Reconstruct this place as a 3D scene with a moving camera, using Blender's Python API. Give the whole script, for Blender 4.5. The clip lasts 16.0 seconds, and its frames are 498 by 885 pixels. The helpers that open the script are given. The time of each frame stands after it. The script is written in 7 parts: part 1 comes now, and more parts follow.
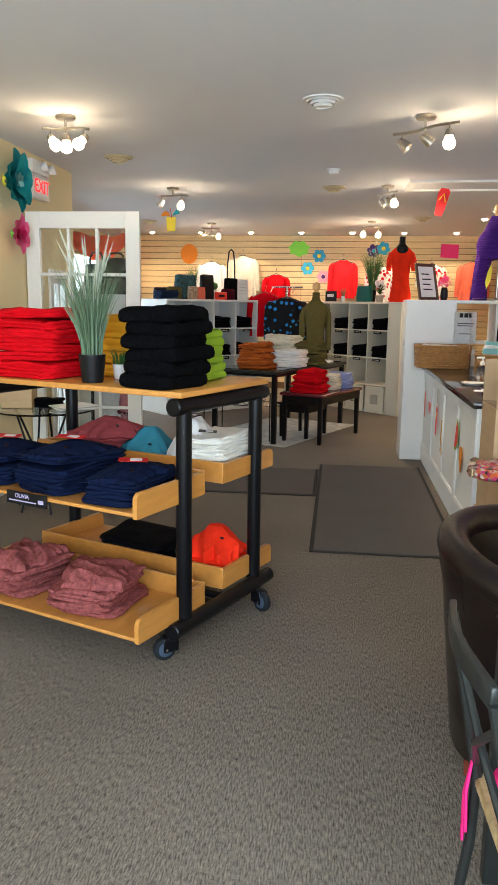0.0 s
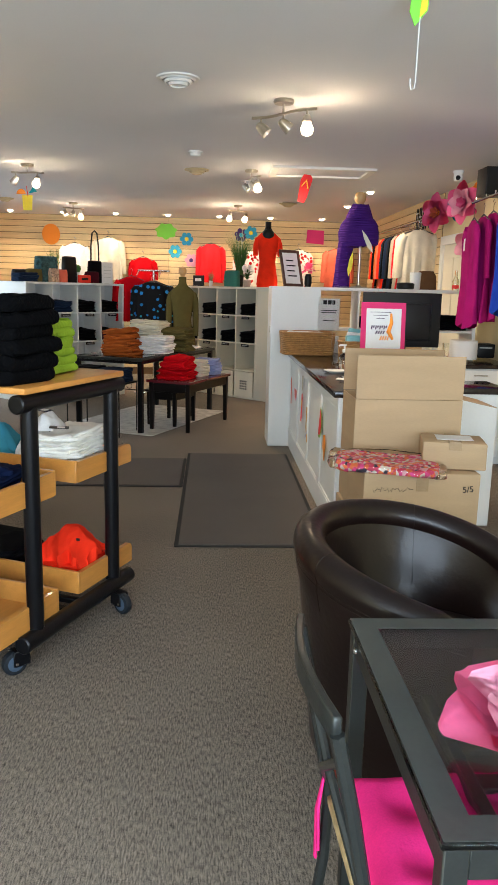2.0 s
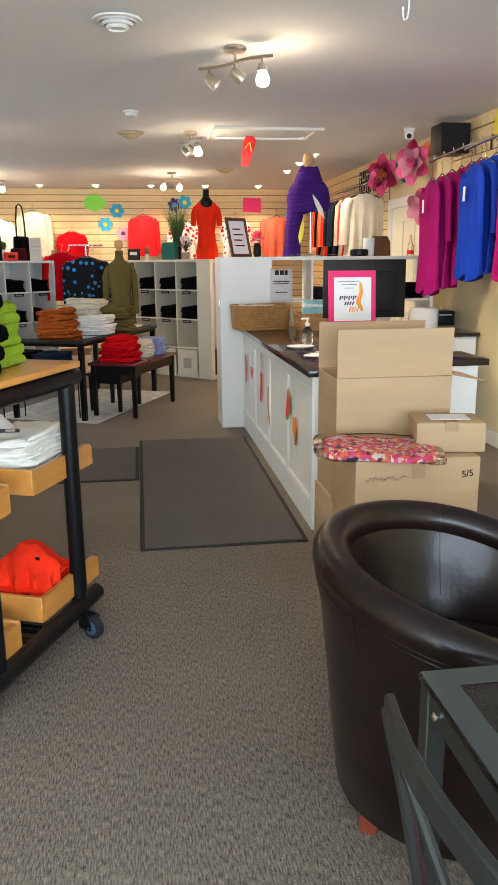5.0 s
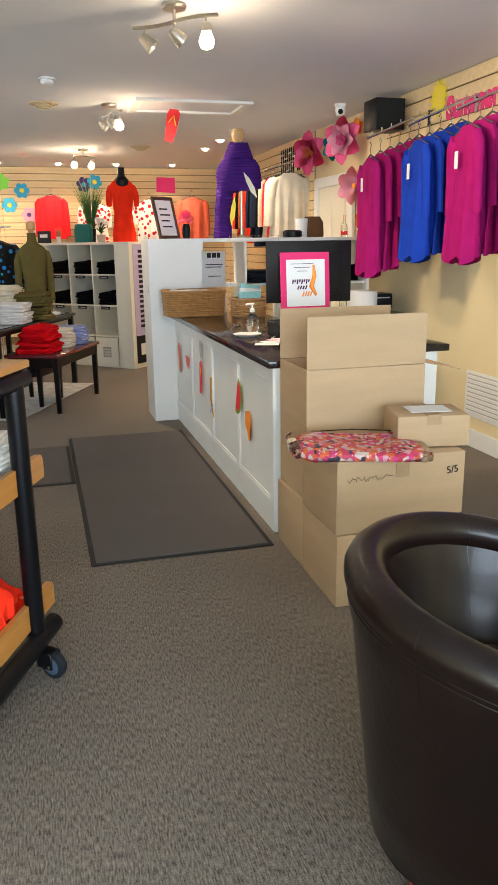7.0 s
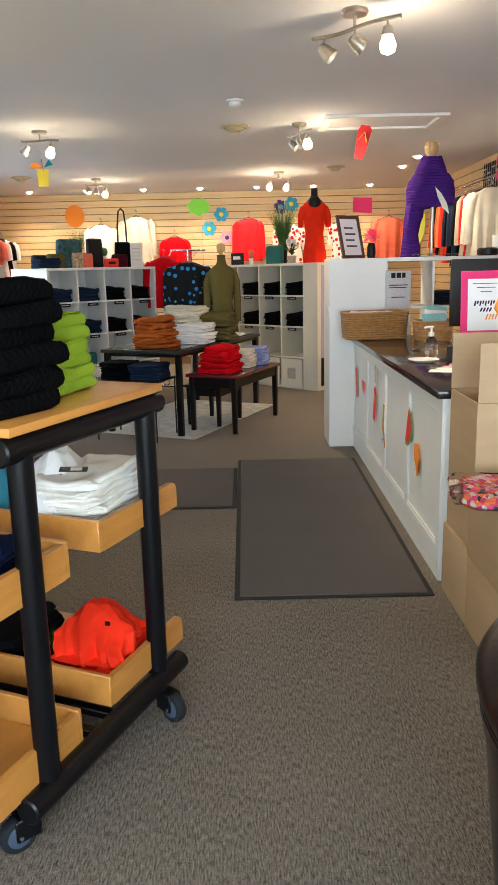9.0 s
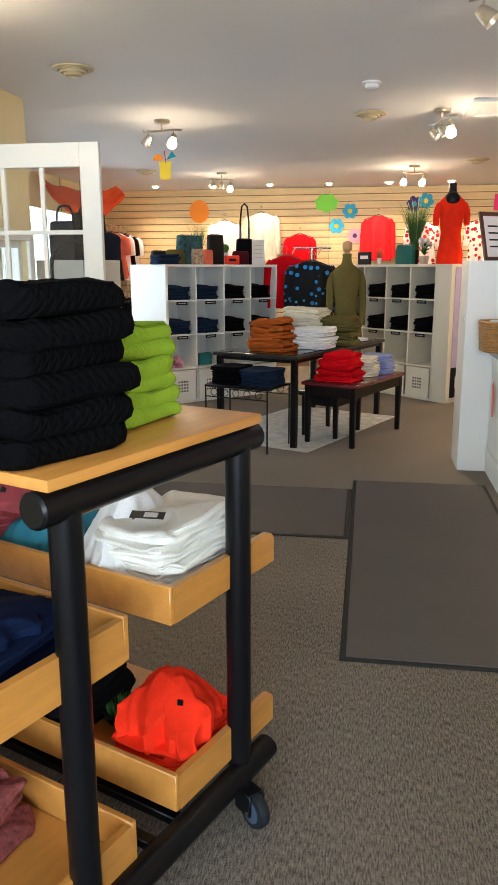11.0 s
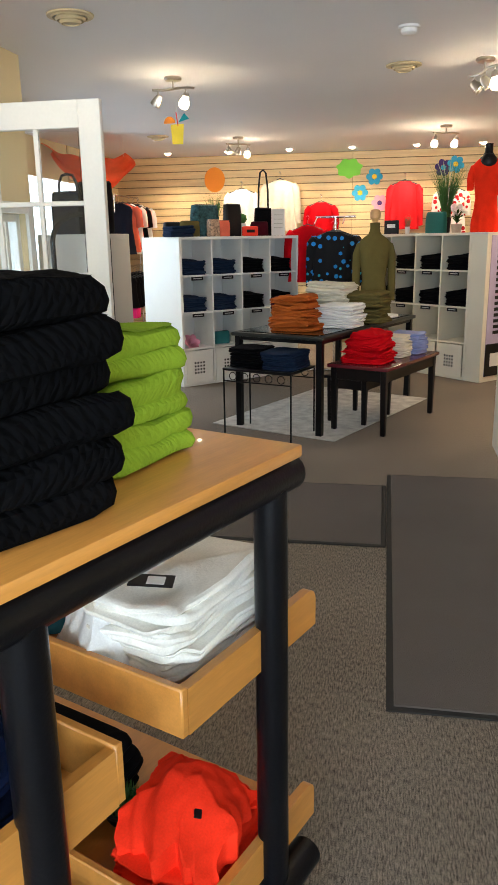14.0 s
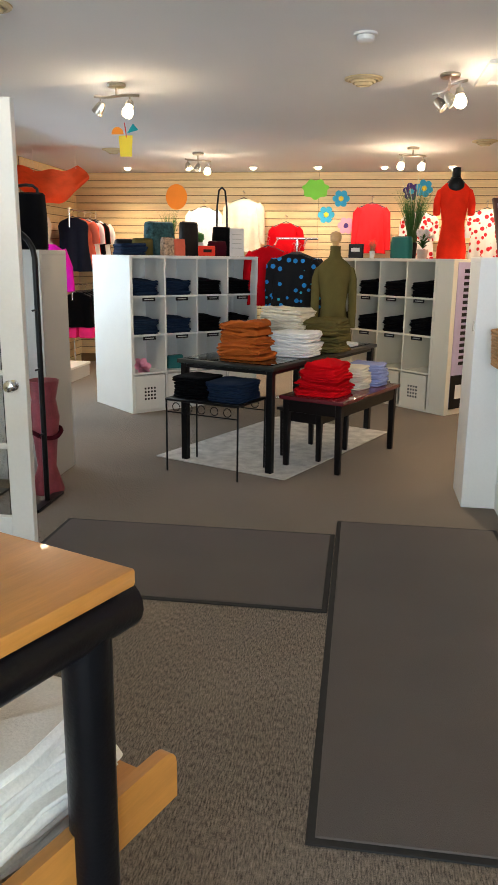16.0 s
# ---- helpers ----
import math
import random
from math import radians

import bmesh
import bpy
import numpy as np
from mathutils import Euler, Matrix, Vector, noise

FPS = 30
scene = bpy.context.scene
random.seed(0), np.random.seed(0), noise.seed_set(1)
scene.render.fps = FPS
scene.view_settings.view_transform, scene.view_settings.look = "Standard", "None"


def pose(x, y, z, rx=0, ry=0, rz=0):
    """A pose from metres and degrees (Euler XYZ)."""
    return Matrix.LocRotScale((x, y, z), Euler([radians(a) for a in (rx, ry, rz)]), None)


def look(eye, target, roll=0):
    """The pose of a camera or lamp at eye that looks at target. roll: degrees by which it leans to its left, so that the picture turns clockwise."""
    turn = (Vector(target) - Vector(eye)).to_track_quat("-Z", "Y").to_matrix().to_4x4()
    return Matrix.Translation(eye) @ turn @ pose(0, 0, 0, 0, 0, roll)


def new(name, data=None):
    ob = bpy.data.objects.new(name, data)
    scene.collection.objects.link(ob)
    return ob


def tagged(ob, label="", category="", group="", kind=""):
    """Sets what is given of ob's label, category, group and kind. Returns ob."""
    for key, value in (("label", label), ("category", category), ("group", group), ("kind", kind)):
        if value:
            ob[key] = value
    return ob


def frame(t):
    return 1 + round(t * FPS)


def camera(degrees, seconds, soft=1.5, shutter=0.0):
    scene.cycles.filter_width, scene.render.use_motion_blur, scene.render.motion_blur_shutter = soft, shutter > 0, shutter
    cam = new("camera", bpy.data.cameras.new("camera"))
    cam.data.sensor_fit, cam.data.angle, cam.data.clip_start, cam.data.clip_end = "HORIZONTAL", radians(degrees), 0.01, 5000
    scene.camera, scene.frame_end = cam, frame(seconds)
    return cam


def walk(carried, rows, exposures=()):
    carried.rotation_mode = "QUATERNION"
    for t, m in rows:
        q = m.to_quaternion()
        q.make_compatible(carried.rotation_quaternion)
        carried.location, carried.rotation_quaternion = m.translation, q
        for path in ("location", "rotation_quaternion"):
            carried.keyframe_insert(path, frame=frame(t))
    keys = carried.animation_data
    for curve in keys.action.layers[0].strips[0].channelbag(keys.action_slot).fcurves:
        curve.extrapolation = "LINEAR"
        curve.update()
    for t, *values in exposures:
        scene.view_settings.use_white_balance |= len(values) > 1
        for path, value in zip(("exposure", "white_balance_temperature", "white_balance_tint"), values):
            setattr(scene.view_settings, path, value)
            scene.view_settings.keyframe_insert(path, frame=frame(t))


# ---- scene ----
cam = camera(36.4, 16.0, soft=0.9)
PATH = [
    (0, (0.438, 0.022, 1.467), (0.212, 1.977, 1.109), 0.8),
    (0.5, (0.458, 0.033, 1.476), (0.336, 1.997, 1.121), 1.1),
    (1, (0.46, 0.05, 1.5), (0.435, 2.014, 1.122), 1.5),
    (1.5, (0.478, 0.106, 1.501), (0.524, 2.067, 1.111), 1.5),
    (2, (0.511, 0.158, 1.497), (0.612, 2.116, 1.101), 1.4),
    (2.5, (0.534, 0.199, 1.5), (0.668, 2.151, 1.085), 1.9),
    (3, (0.516, 0.264, 1.502), (0.682, 2.211, 1.075), 1.6),
    (3.5, (0.44, 0.354, 1.503), (0.652, 2.297, 1.082), -0.0),
    (6, (0.292, 0.789, 1.482), (0.653, 2.693, 0.986), -0.2),
    (6.5, (0.216, 0.902, 1.485), (0.671, 2.784, 0.982), -0.8),
    (7, (0.159, 0.989, 1.484), (0.666, 2.856, 0.977), -0.8),
    (7.5, (0.157, 1.019, 1.481), (0.667, 2.884, 0.97), -0.8),
    (8, (0.207, 1.048, 1.475), (0.633, 2.934, 0.965), -1.9),
    (8.5, (0.307, 1.128, 1.478), (0.498, 3.063, 1.009), -1.8),
    (9, (0.379, 1.223, 1.467), (0.383, 3.172, 1.022), -1.3),
    (9.5, (0.376, 1.341, 1.468), (0.288, 3.291, 1.031), -0.5),
    (12, (0.365, 1.911, 1.484), (-0.082, 3.8, 1.006), -0.7),
    (12.5, (0.359, 1.947, 1.472), (-0.138, 3.81, 0.939), -1.0),
    (13, (0.353, 1.976, 1.481), (-0.124, 3.839, 0.93), -0.8),
    (13.5, (0.315, 2.094, 1.472), (-0.101, 3.976, 0.939), -0.6),
    (14, (0.261, 2.218, 1.499), (-0.083, 4.119, 0.98), -0.9),
    (14.5, (0.241, 2.327, 1.487), (-0.064, 4.233, 0.965), -0.9),
    (15, (0.296, 2.466, 1.502), (-0.019, 4.374, 0.991), -0.2),
    (15.5, (0.362, 2.611, 1.499), (0.055, 4.526, 1.013), 0.8),
    (16, (0.385, 2.716, 1.511), (0.109, 4.639, 1.039), 0.7),
]
walk(cam, [(t, look(eye, target, roll)) for t, eye, target, roll in PATH],
     [(0, 0.0), (3, 0.06), (6, 0.26), (7.3, 0.26), (9, 0.20), (12, 0.26), (14, 0.22), (16, 0.22)])

# ---- world, daylight, lamps ----
world = bpy.data.worlds.new("world")
scene.world = world
world.use_nodes = True
wn = world.node_tree.nodes
sky = wn.new("ShaderNodeTexSky")
sky.sky_type = "NISHITA"
sky.sun_disc = False
sky.sun_elevation, sky.sun_rotation = radians(48), radians(200)
wn["Background"].inputs["Strength"].default_value = 0.05
world.node_tree.links.new(sky.outputs["Color"], wn["Background"].inputs["Color"])

CEIL = 2.655
X_R, X_L, X_LN, Y_B, Y_F = 3.2, -3.7, -2.1, 13.5, -2.2


def lamp(name, kind, m, energy, color, **kw):
    d = bpy.data.lights.new(name, kind)
    d.energy, d.color = energy, color
    for k, v in kw.items():
        if k == "size":
            d.size = v
        elif k == "size_y":
            d.shape, d.size_y = "RECTANGLE", v
        elif k == "cone":
            d.spot_size, d.spot_blend = radians(v), 0.7
        elif k == "soft":
            d.shadow_soft_size = v
        elif k == "angle":
            d.angle = radians(v)
    o = new(name, d)
    o.matrix_world = m
    return o


WARM, COOL = (1.0, 0.79, 0.54), (0.70, 0.85, 1.0)
lamp("sun", "SUN", look((0, 0, 0), (-0.5, 0.3, -0.8)), 2.5, (1, 0.95, 0.88), angle=0.5)
# daylight in the shop window behind the walker, and in the windows of the alcove
lamp("shop_window_light", "AREA", look((0.4, Y_F + 0.25, 1.45), (0.4, 6, 1.2)), 370, COOL, size=4.6, size_y=1.9)
lamp("alcove_window_light", "AREA", look((X_L + 0.1, 10.0, 1.5), (0, 10.2, -0.9)), 56, (0.68, 0.85, 1.0), size=3.2, size_y=1.5)
lamp("entrance_light", "AREA", look((X_LN - 0.30, 6.84, 0.90), (0, 6.7, 0.8)), 8, COOL, size=0.46, size_y=1.45)


# ---- materials ----
def material(name, base, rough=0.6, metal=0.0, var=0.12, scale=6.0, fine=90.0, bump=0.15, stretch=(1, 1, 1), coat=0.0, sheen=0.0, rand=0.0):
    """A surface with a coarse stain, a fine grain and a fine relief."""
    m = bpy.data.materials.new(name)
    m.use_nodes = True
    n, l = m.node_tree.nodes, m.node_tree.links
    b = n["Principled BSDF"]
    tc = n.new("ShaderNodeTexCoord")
    mp = n.new("ShaderNodeMapping")
    mp.inputs["Scale"].default_value = stretch
    l.new(tc.outputs["Object"], mp.inputs["Vector"])
    n1, n2 = n.new("ShaderNodeTexNoise"), n.new("ShaderNodeTexNoise")
    n1.inputs["Scale"].default_value, n1.inputs["Detail"].default_value = scale, 4
    n2.inputs["Scale"].default_value, n2.inputs["Detail"].default_value = fine, 3
    l.new(mp.outputs["Vector"], n1.inputs["Vector"])
    l.new(mp.outputs["Vector"], n2.inputs["Vector"])
    add = n.new("ShaderNodeMath")
    add.operation = "MULTIPLY_ADD"
    add.inputs[1].default_value = 0.6
    l.new(n2.outputs["Fac"], add.inputs[0])
    l.new(n1.outputs["Fac"], add.inputs[2])
    mr = n.new("ShaderNodeMapRange")
    mr.inputs["From Min"].default_value, mr.inputs["From Max"].default_value = 0.45, 1.15
    mr.inputs["To Min"].default_value, mr.inputs["To Max"].default_value = 1 - var, 1 + var
    l.new(add.outputs[0], mr.inputs["Value"])
    mul = n.new("ShaderNodeVectorMath")
    mul.operation = "SCALE"
    mul.inputs[0].default_value = base
    l.new(mr.outputs["Result"], mul.inputs["Scale"])
    last = mul.outputs[0]
    if rand:
        oi = n.new("ShaderNodeObjectInfo")
        r2 = n.new("ShaderNodeMapRange")
        r2.inputs["To Min"].default_value, r2.inputs["To Max"].default_value = 1 - rand, 1 + rand
        l.new(oi.outputs["Random"], r2.inputs["Value"])
        m2 = n.new("ShaderNodeVectorMath")
        m2.operation = "SCALE"
        l.new(last, m2.inputs[0])
        l.new(r2.outputs["Result"], m2.inputs["Scale"])
        last = m2.outputs[0]
    l.new(last, b.inputs["Base Color"])
    b.inputs["Roughness"].default_value, b.inputs["Metallic"].default_value = rough, metal
    b.inputs["Coat Weight"].default_value = coat
    if base[0] < 0.06 and not metal:
        b.inputs["Specular IOR Level"].default_value = 0.22
    b.inputs["Sheen Weight"].default_value = 0.0
    if sheen:
        b.inputs["Specular IOR Level"].default_value = 0.06
    if bump:
        bp = n.new("ShaderNodeBump")
        bp.inputs["Strength"].default_value, bp.inputs["Distance"].default_value = bump, 0.004
        l.new(n2.outputs["Fac"], bp.inputs["Height"])
        l.new(bp.outputs["Normal"], b.inputs["Normal"])
    return m


def fabric(name, base, rough=0.85, bump=0.2, var=0.16):
    return material(name, base, rough, 0, var, 9, 220, bump, sheen=0.15)


def wood(name, base, rough=0.35, coat=0.2, stretch=(1, 9, 9), rand=0.05):
    return material(name, base, rough, 0, 0.16, 3, 26, 0.05, stretch, coat, rand=rand)


def glow(name, color, strength):
    m = bpy.data.materials.new(name)
    m.use_nodes = True
    b = m.node_tree.nodes["Principled BSDF"]
    b.inputs["Base Color"].default_value = (*color, 1)
    b.inputs["Emission Color"].default_value = (*color, 1)
    b.inputs["Emission Strength"].default_value = strength
    return m


def clear(name, color=(1, 1, 1), rough=0.0, ior=1.45):
    m = bpy.data.materials.new(name)
    m.use_nodes = True
    n, l = m.node_tree.nodes, m.node_tree.links
    b = n["Principled BSDF"]
    b.inputs["Base Color"].default_value = (*color, 1)
    b.inputs["Roughness"].default_value, b.inputs["IOR"].default_value = rough, ior
    b.inputs["Transmission Weight"].default_value = 1.0
    return m


def carpet_material():
    m = bpy.data.materials.new("loop_carpet")
    m.use_nodes = True
    n, l = m.node_tree.nodes, m.node_tree.links
    b = n["Principled BSDF"]
    tc = n.new("ShaderNodeTexCoord")

    def noise_at(scale, stretch, detail=2):
        mp, t = n.new("ShaderNodeMapping"), n.new("ShaderNodeTexNoise")
        mp.inputs["Scale"].default_value = stretch
        mp.inputs["Rotation"].default_value = (0, 0, radians(3))
        t.inputs["Scale"].default_value, t.inputs["Detail"].default_value = scale, detail
        l.new(tc.outputs["Object"], mp.inputs["Vector"])
        l.new(mp.outputs["Vector"], t.inputs["Vector"])
        return t.outputs["Fac"]
    streak = noise_at(38, (5.5, 1.0, 1), 3)
    cross = noise_at(60, (1, 2.2, 1))
    tuft = noise_at(300, (1, 1, 1), 1)
    broad = noise_at(0.9, (1, 1, 1), 3)

    def mix(a, ka, c, kc):
        t = n.new("ShaderNodeMath")
        t.operation = "MULTIPLY"
        t.inputs[1].default_value = ka
        l.new(a, t.inputs[0])
        u = n.new("ShaderNodeMath")
        u.operation = "MULTIPLY_ADD"
        u.inputs[1].default_value = kc
        l.new(c, u.inputs[0])
        l.new(t.outputs[0], u.inputs[2])
        return u.outputs[0]
    s = mix(mix(streak, 0.52, cross, 0.14), 1.0, mix(tuft, 0.32, broad, 0.12), 1.0)
    ramp = n.new("ShaderNodeValToRGB")
    ramp.color_ramp.elements[0].position, ramp.color_ramp.elements[0].color = 0.42, (0.038, 0.030, 0.023, 1)
    ramp.color_ramp.elements[1].position, ramp.color_ramp.elements[1].color = 0.71, (0.32, 0.265, 0.212, 1)
    l.new(s, ramp.inputs["Fac"])
    l.new(ramp.outputs["Color"], b.inputs["Base Color"])
    b.inputs["Roughness"].default_value = 0.95
    bp = n.new("ShaderNodeBump")
    bp.inputs["Strength"].default_value, bp.inputs["Distance"].default_value = 0.45, 0.005
    l.new(s, bp.inputs["Height"])
    l.new(bp.outputs["Normal"], b.inputs["Normal"])
    return m


CARPET = carpet_material()
CEILING = material("ceiling_paint", (0.76, 0.76, 0.78), 0.9, var=0.03, scale=1.2, bump=0.1)
CREAM = material("cream_wall_paint", (0.74, 0.62, 0.37), 0.75, var=0.05, scale=1.5, bump=0.1)
WHITE = material("white_paint", (0.80, 0.80, 0.77), 0.45, var=0.04, scale=3, fine=60, bump=0.04)
IVORY = material("ivory_laminate", (0.80, 0.75, 0.62), 0.4, var=0.04, scale=3, bump=0.03)
GREY = material("grey_laminate", (0.50, 0.50, 0.48), 0.6, var=0.05, scale=2, bump=0.05)
MAPLE = wood("maple_slat", (0.78, 0.59, 0.32), 0.5, 0.0, (0.6, 9, 9), 0.05)
GROOVE = material("slat_groove", (0.20, 0.115, 0.05), 0.8, var=0.1)
OAK = wood("honey_oak", (0.57, 0.245, 0.052), 0.33, 0.25, (1.2, 10, 10))
MAT = material("ribbed_rubber_mat", (0.098, 0.084, 0.077), 0.95, var=0.12, scale=2, fine=260, bump=0.5)
MAT_EDGE = material("mat_rubber_edge", (0.025, 0.024, 0.023), 0.7, var=0.1)
BLACKMETAL = material("black_powder_coat", (0.004, 0.004, 0.005), 0.30, 0.0, 0.3, 5, 150, 0.12)
BLACKWOOD = material("black_stained_wood", (0.007, 0.005, 0.005), 0.35, 0, 0.3, 8, 60, 0.1)
CHERRY = material("dark_cherry_top", (0.13, 0.014, 0.022), 0.22, 0, 0.2, 4, 40, 0.02, coat=0.4)
GRAPHITE = material("graphite_metal", (0.032, 0.036, 0.034), 0.36, 0.5, 0.2, 6, 140, 0.08)
CHROME = material("chrome", (0.7, 0.7, 0.7), 0.18, 1.0, 0.05, bump=0)
NICKEL = material("brushed_nickel", (0.52, 0.48, 0.42), 0.3, 1.0, 0.1, bump=0.03)
PLASTICW = material("white_plastic", (0.75, 0.75, 0.73), 0.4, var=0.03, bump=0.02)
PLASTICK = material("black_plastic", (0.008, 0.008, 0.009), 0.4, var=0.2, bump=0.04)
RUBBER = material("caster_rubber", (0.015, 0.018, 0.022), 0.45, var=0.2)
BRASSY = material("beige_vent_enamel", (0.55, 0.45, 0.27), 0.5, var=0.06, bump=0.02)
LEATHER = material("dark_brown_leather", (0.009, 0.0042, 0.0034), 0.29, 0, 0.3, 5, 55, 0.22, coat=0.06)
LEATHER.node_tree.nodes["Principled BSDF"].inputs["Specular IOR Level"].default_value = 0.30
CARD = material("corrugated_cardboard", (0.46, 0.315, 0.18), 0.8, 0, 0.09, 2.5, 50, 0.08, (1, 1, 6))
GRANITE = material("dark_speckled_laminate", (0.022, 0.016, 0.014), 0.14, 0, 0.7, 60, 240, 0.02, coat=0.3)
WICKER = material("honey_wicker", (0.42, 0.21, 0.07), 0.6, 0, 0.3, 30, 120, 0.3)
PAPER = material("white_paper", (0.82, 0.81, 0.80), 0.7, var=0.03, bump=0.02)
GLASS = clear("clear_glass", (0.96, 0.98, 0.97))
TINTGLASS = clear("grey_tinted_glass", (0.62, 0.68, 0.65))
ACRYLIC = clear("clear_acrylic", (0.97, 0.97, 0.97), 0.02, 1.2)
SKIN = material("cream_mannequin_plaster", (0.72, 0.55, 0.38), 0.55, var=0.05)
INK_BLACK = material("black_print", (0.010, 0.010, 0.011), 0.5, var=0.3, scale=30)
BULB = glow("lamp_glow", (1.0, 0.80, 0.52), 30)
BULBDIM = glow("lamp_glow_side", (1.0, 0.80, 0.52), 9)
REDGLOW = glow("exit_sign_red", (1.0, 0.012, 0.02), 1.3)
RUGM = material("pale_grey_rug", (0.52, 0.50, 0.46), 0.9, 0, 0.4, 11, 150, 0.4)
LEAF = material("green_leaf", (0.05, 0.14, 0.03), 0.5, 0, 0.3, 20, 80, 0.1, rand=0.3)
GRASSM = material("grey_green_grass", (0.13, 0.20, 0.11), 0.6, 0, 0.3, 12, 80, 0.1)
PLUME = material("pale_plume", (0.52, 0.56, 0.44), 0.9, 0, 0.15, 20, 120, 0.4)

COL = {
    "black": (0.003, 0.003, 0.004), "navy": (0.005, 0.010, 0.034), "ivorywhite": (0.84, 0.82, 0.76), "lime": (0.22, 0.36, 0.03), "mustard": (0.62, 0.30, 0.02),
    "red": (0.62, 0.004, 0.010), "scarlet": (0.80, 0.022, 0.03), "orange": (0.90, 0.035, 0.012), "rust": (0.42, 0.10, 0.018),
    "mauve": (0.22, 0.05, 0.05), "rose": (0.36, 0.07, 0.08), "teal": (0.045, 0.25, 0.34), "white": (0.80, 0.80, 0.80),
    "cream": (0.72, 0.66, 0.54), "sand": (0.52, 0.45, 0.34), "olive": (0.13, 0.105, 0.035), "maroon": (0.06, 0.006, 0.012),
    "periwinkle": (0.30, 0.35, 0.62), "magenta": (0.36, 0.01, 0.14), "royal": (0.012, 0.05, 0.42), "violet": (0.06, 0.016, 0.17),
    "coral": (0.80, 0.17, 0.10), "fuchsia": (0.62, 0.01, 0.38), "hotpink": (0.85, 0.03, 0.22), "denim": (0.012, 0.024, 0.055),
    "charcoal": (0.015, 0.018, 0.03), "pinkpaper": (0.88, 0.13, 0.34), "palepink": (0.88, 0.40, 0.55), "rosepaper": (0.88, 0.16, 0.34), "bluepaper": (0.05, 0.42, 0.70),
    "greenpaper": (0.25, 0.80, 0.08), "orangepaper": (0.95, 0.30, 0.02), "yellowpaper": (0.90, 0.72, 0.05), "tealpaper": (0.01, 0.33, 0.38),
    "lilac": (0.48, 0.42, 0.62), "aqua": (0.25, 0.55, 0.58), "brown": (0.13, 0.065, 0.03), "signpink": (0.75, 0.02, 0.16),
}
FAB = {}


def cable_knit(name, base, depth=0.8):
    """Knit with twisted cables: crossed waves drive the relief."""
    m = material(name, base, 0.95, 0, 0.16, 9, 220, 0.2)
    m.node_tree.nodes["Principled BSDF"].inputs["Specular IOR Level"].default_value = 0.04
    n, l = m.node_tree.nodes, m.node_tree.links
    tc, mp = n.new("ShaderNodeTexCoord"), n.new("ShaderNodeMapping")
    l.new(tc.outputs["Object"], mp.inputs["Vector"])
    waves = []
    for a in (35, -35):
        w = n.new("ShaderNodeTexWave")
        w.inputs["Scale"].default_value, w.inputs["Distortion"].default_value = 20, 3.0
        r = n.new("ShaderNodeMapping")
        r.inputs["Rotation"].default_value = (radians(a), radians(a), radians(a))
        l.new(mp.outputs["Vector"], r.inputs["Vector"])
        l.new(r.outputs["Vector"], w.inputs["Vector"])
        waves.append(w)
    mx = n.new("ShaderNodeMath")
    mx.operation = "MAXIMUM"
    l.new(waves[0].outputs["Fac"], mx.inputs[0])
    l.new(waves[1].outputs["Fac"], mx.inputs[1])
    bp = n.new("ShaderNodeBump")
    bp.inputs["Strength"].default_value, bp.inputs["Distance"].default_value = depth, 0.004
    l.new(mx.outputs[0], bp.inputs["Height"])
    l.new(bp.outputs["Normal"], n["Principled BSDF"].inputs["Normal"])
    return m


def floral_print(name):
    """White cloth with scattered red flowers."""
    m = fabric(name, (0.8, 0.78, 0.74))
    n, l = m.node_tree.nodes, m.node_tree.links
    tc, v, r, mx = n.new("ShaderNodeTexCoord"), n.new("ShaderNodeTexVoronoi"), n.new("ShaderNodeValToRGB"), n.new("ShaderNodeMix")
    v.inputs["Scale"].default_value = 13
    l.new(tc.outputs["Object"], v.inputs["Vector"])
    r.color_ramp.elements[0].position, r.color_ramp.elements[0].color = 0.34, (1, 1, 1, 1)
    r.color_ramp.elements[1].position, r.color_ramp.elements[1].color = 0.40, (0, 0, 0, 1)
    l.new(v.outputs["Distance"], r.inputs["Fac"])
    mx.data_type = "RGBA"
    mx.inputs[6].default_value, mx.inputs[7].default_value = (0.8, 0.76, 0.72, 1), (0.62, 0.02, 0.03, 1)
    l.new(r.outputs["Color"], mx.inputs[0])
    l.new(mx.outputs[2], n["Principled BSDF"].inputs["Base Color"])
    return m


FAB["floral"] = floral_print("red_floral_print")
FAB["heather"] = material("heather_mauve_knit", (0.27, 0.075, 0.072), 0.95, 0, 0.55, 60, 170, 0.5)
FAB["heather"].node_tree.nodes["Principled BSDF"].inputs["Specular IOR Level"].default_value = 0.06
FAB["knit_black"] = cable_knit("black_cable_knit", (0.003, 0.003, 0.0035), 0.6)
FAB["knit_lime"] = cable_knit("lime_cable_knit", (0.24, 0.37, 0.03), 0.35)


def fab(c):
    if c not in FAB:
        FAB[c] = fabric(c + "_fabric", COL[c])
    return FAB[c]


def paper(c):
    k = "paper_" + c
    if k not in FAB:
        FAB[k] = material(c + "_craft_paper", COL[c], 0.65, var=0.08, scale=5, bump=0.05)
    return FAB[k]


# ---- building helpers ----
def finish(name, bm, mat, smooth=True):
    me = bpy.data.meshes.new(name)
    bmesh.ops.recalc_face_normals(bm, faces=bm.faces)
    bm.to_mesh(me)
    bm.free()
    if smooth:
        me.polygons.foreach_set("use_smooth", [True] * len(me.polygons))
        me.set_sharp_from_angle(angle=radians(40))
    me.materials.append(mat)
    return me


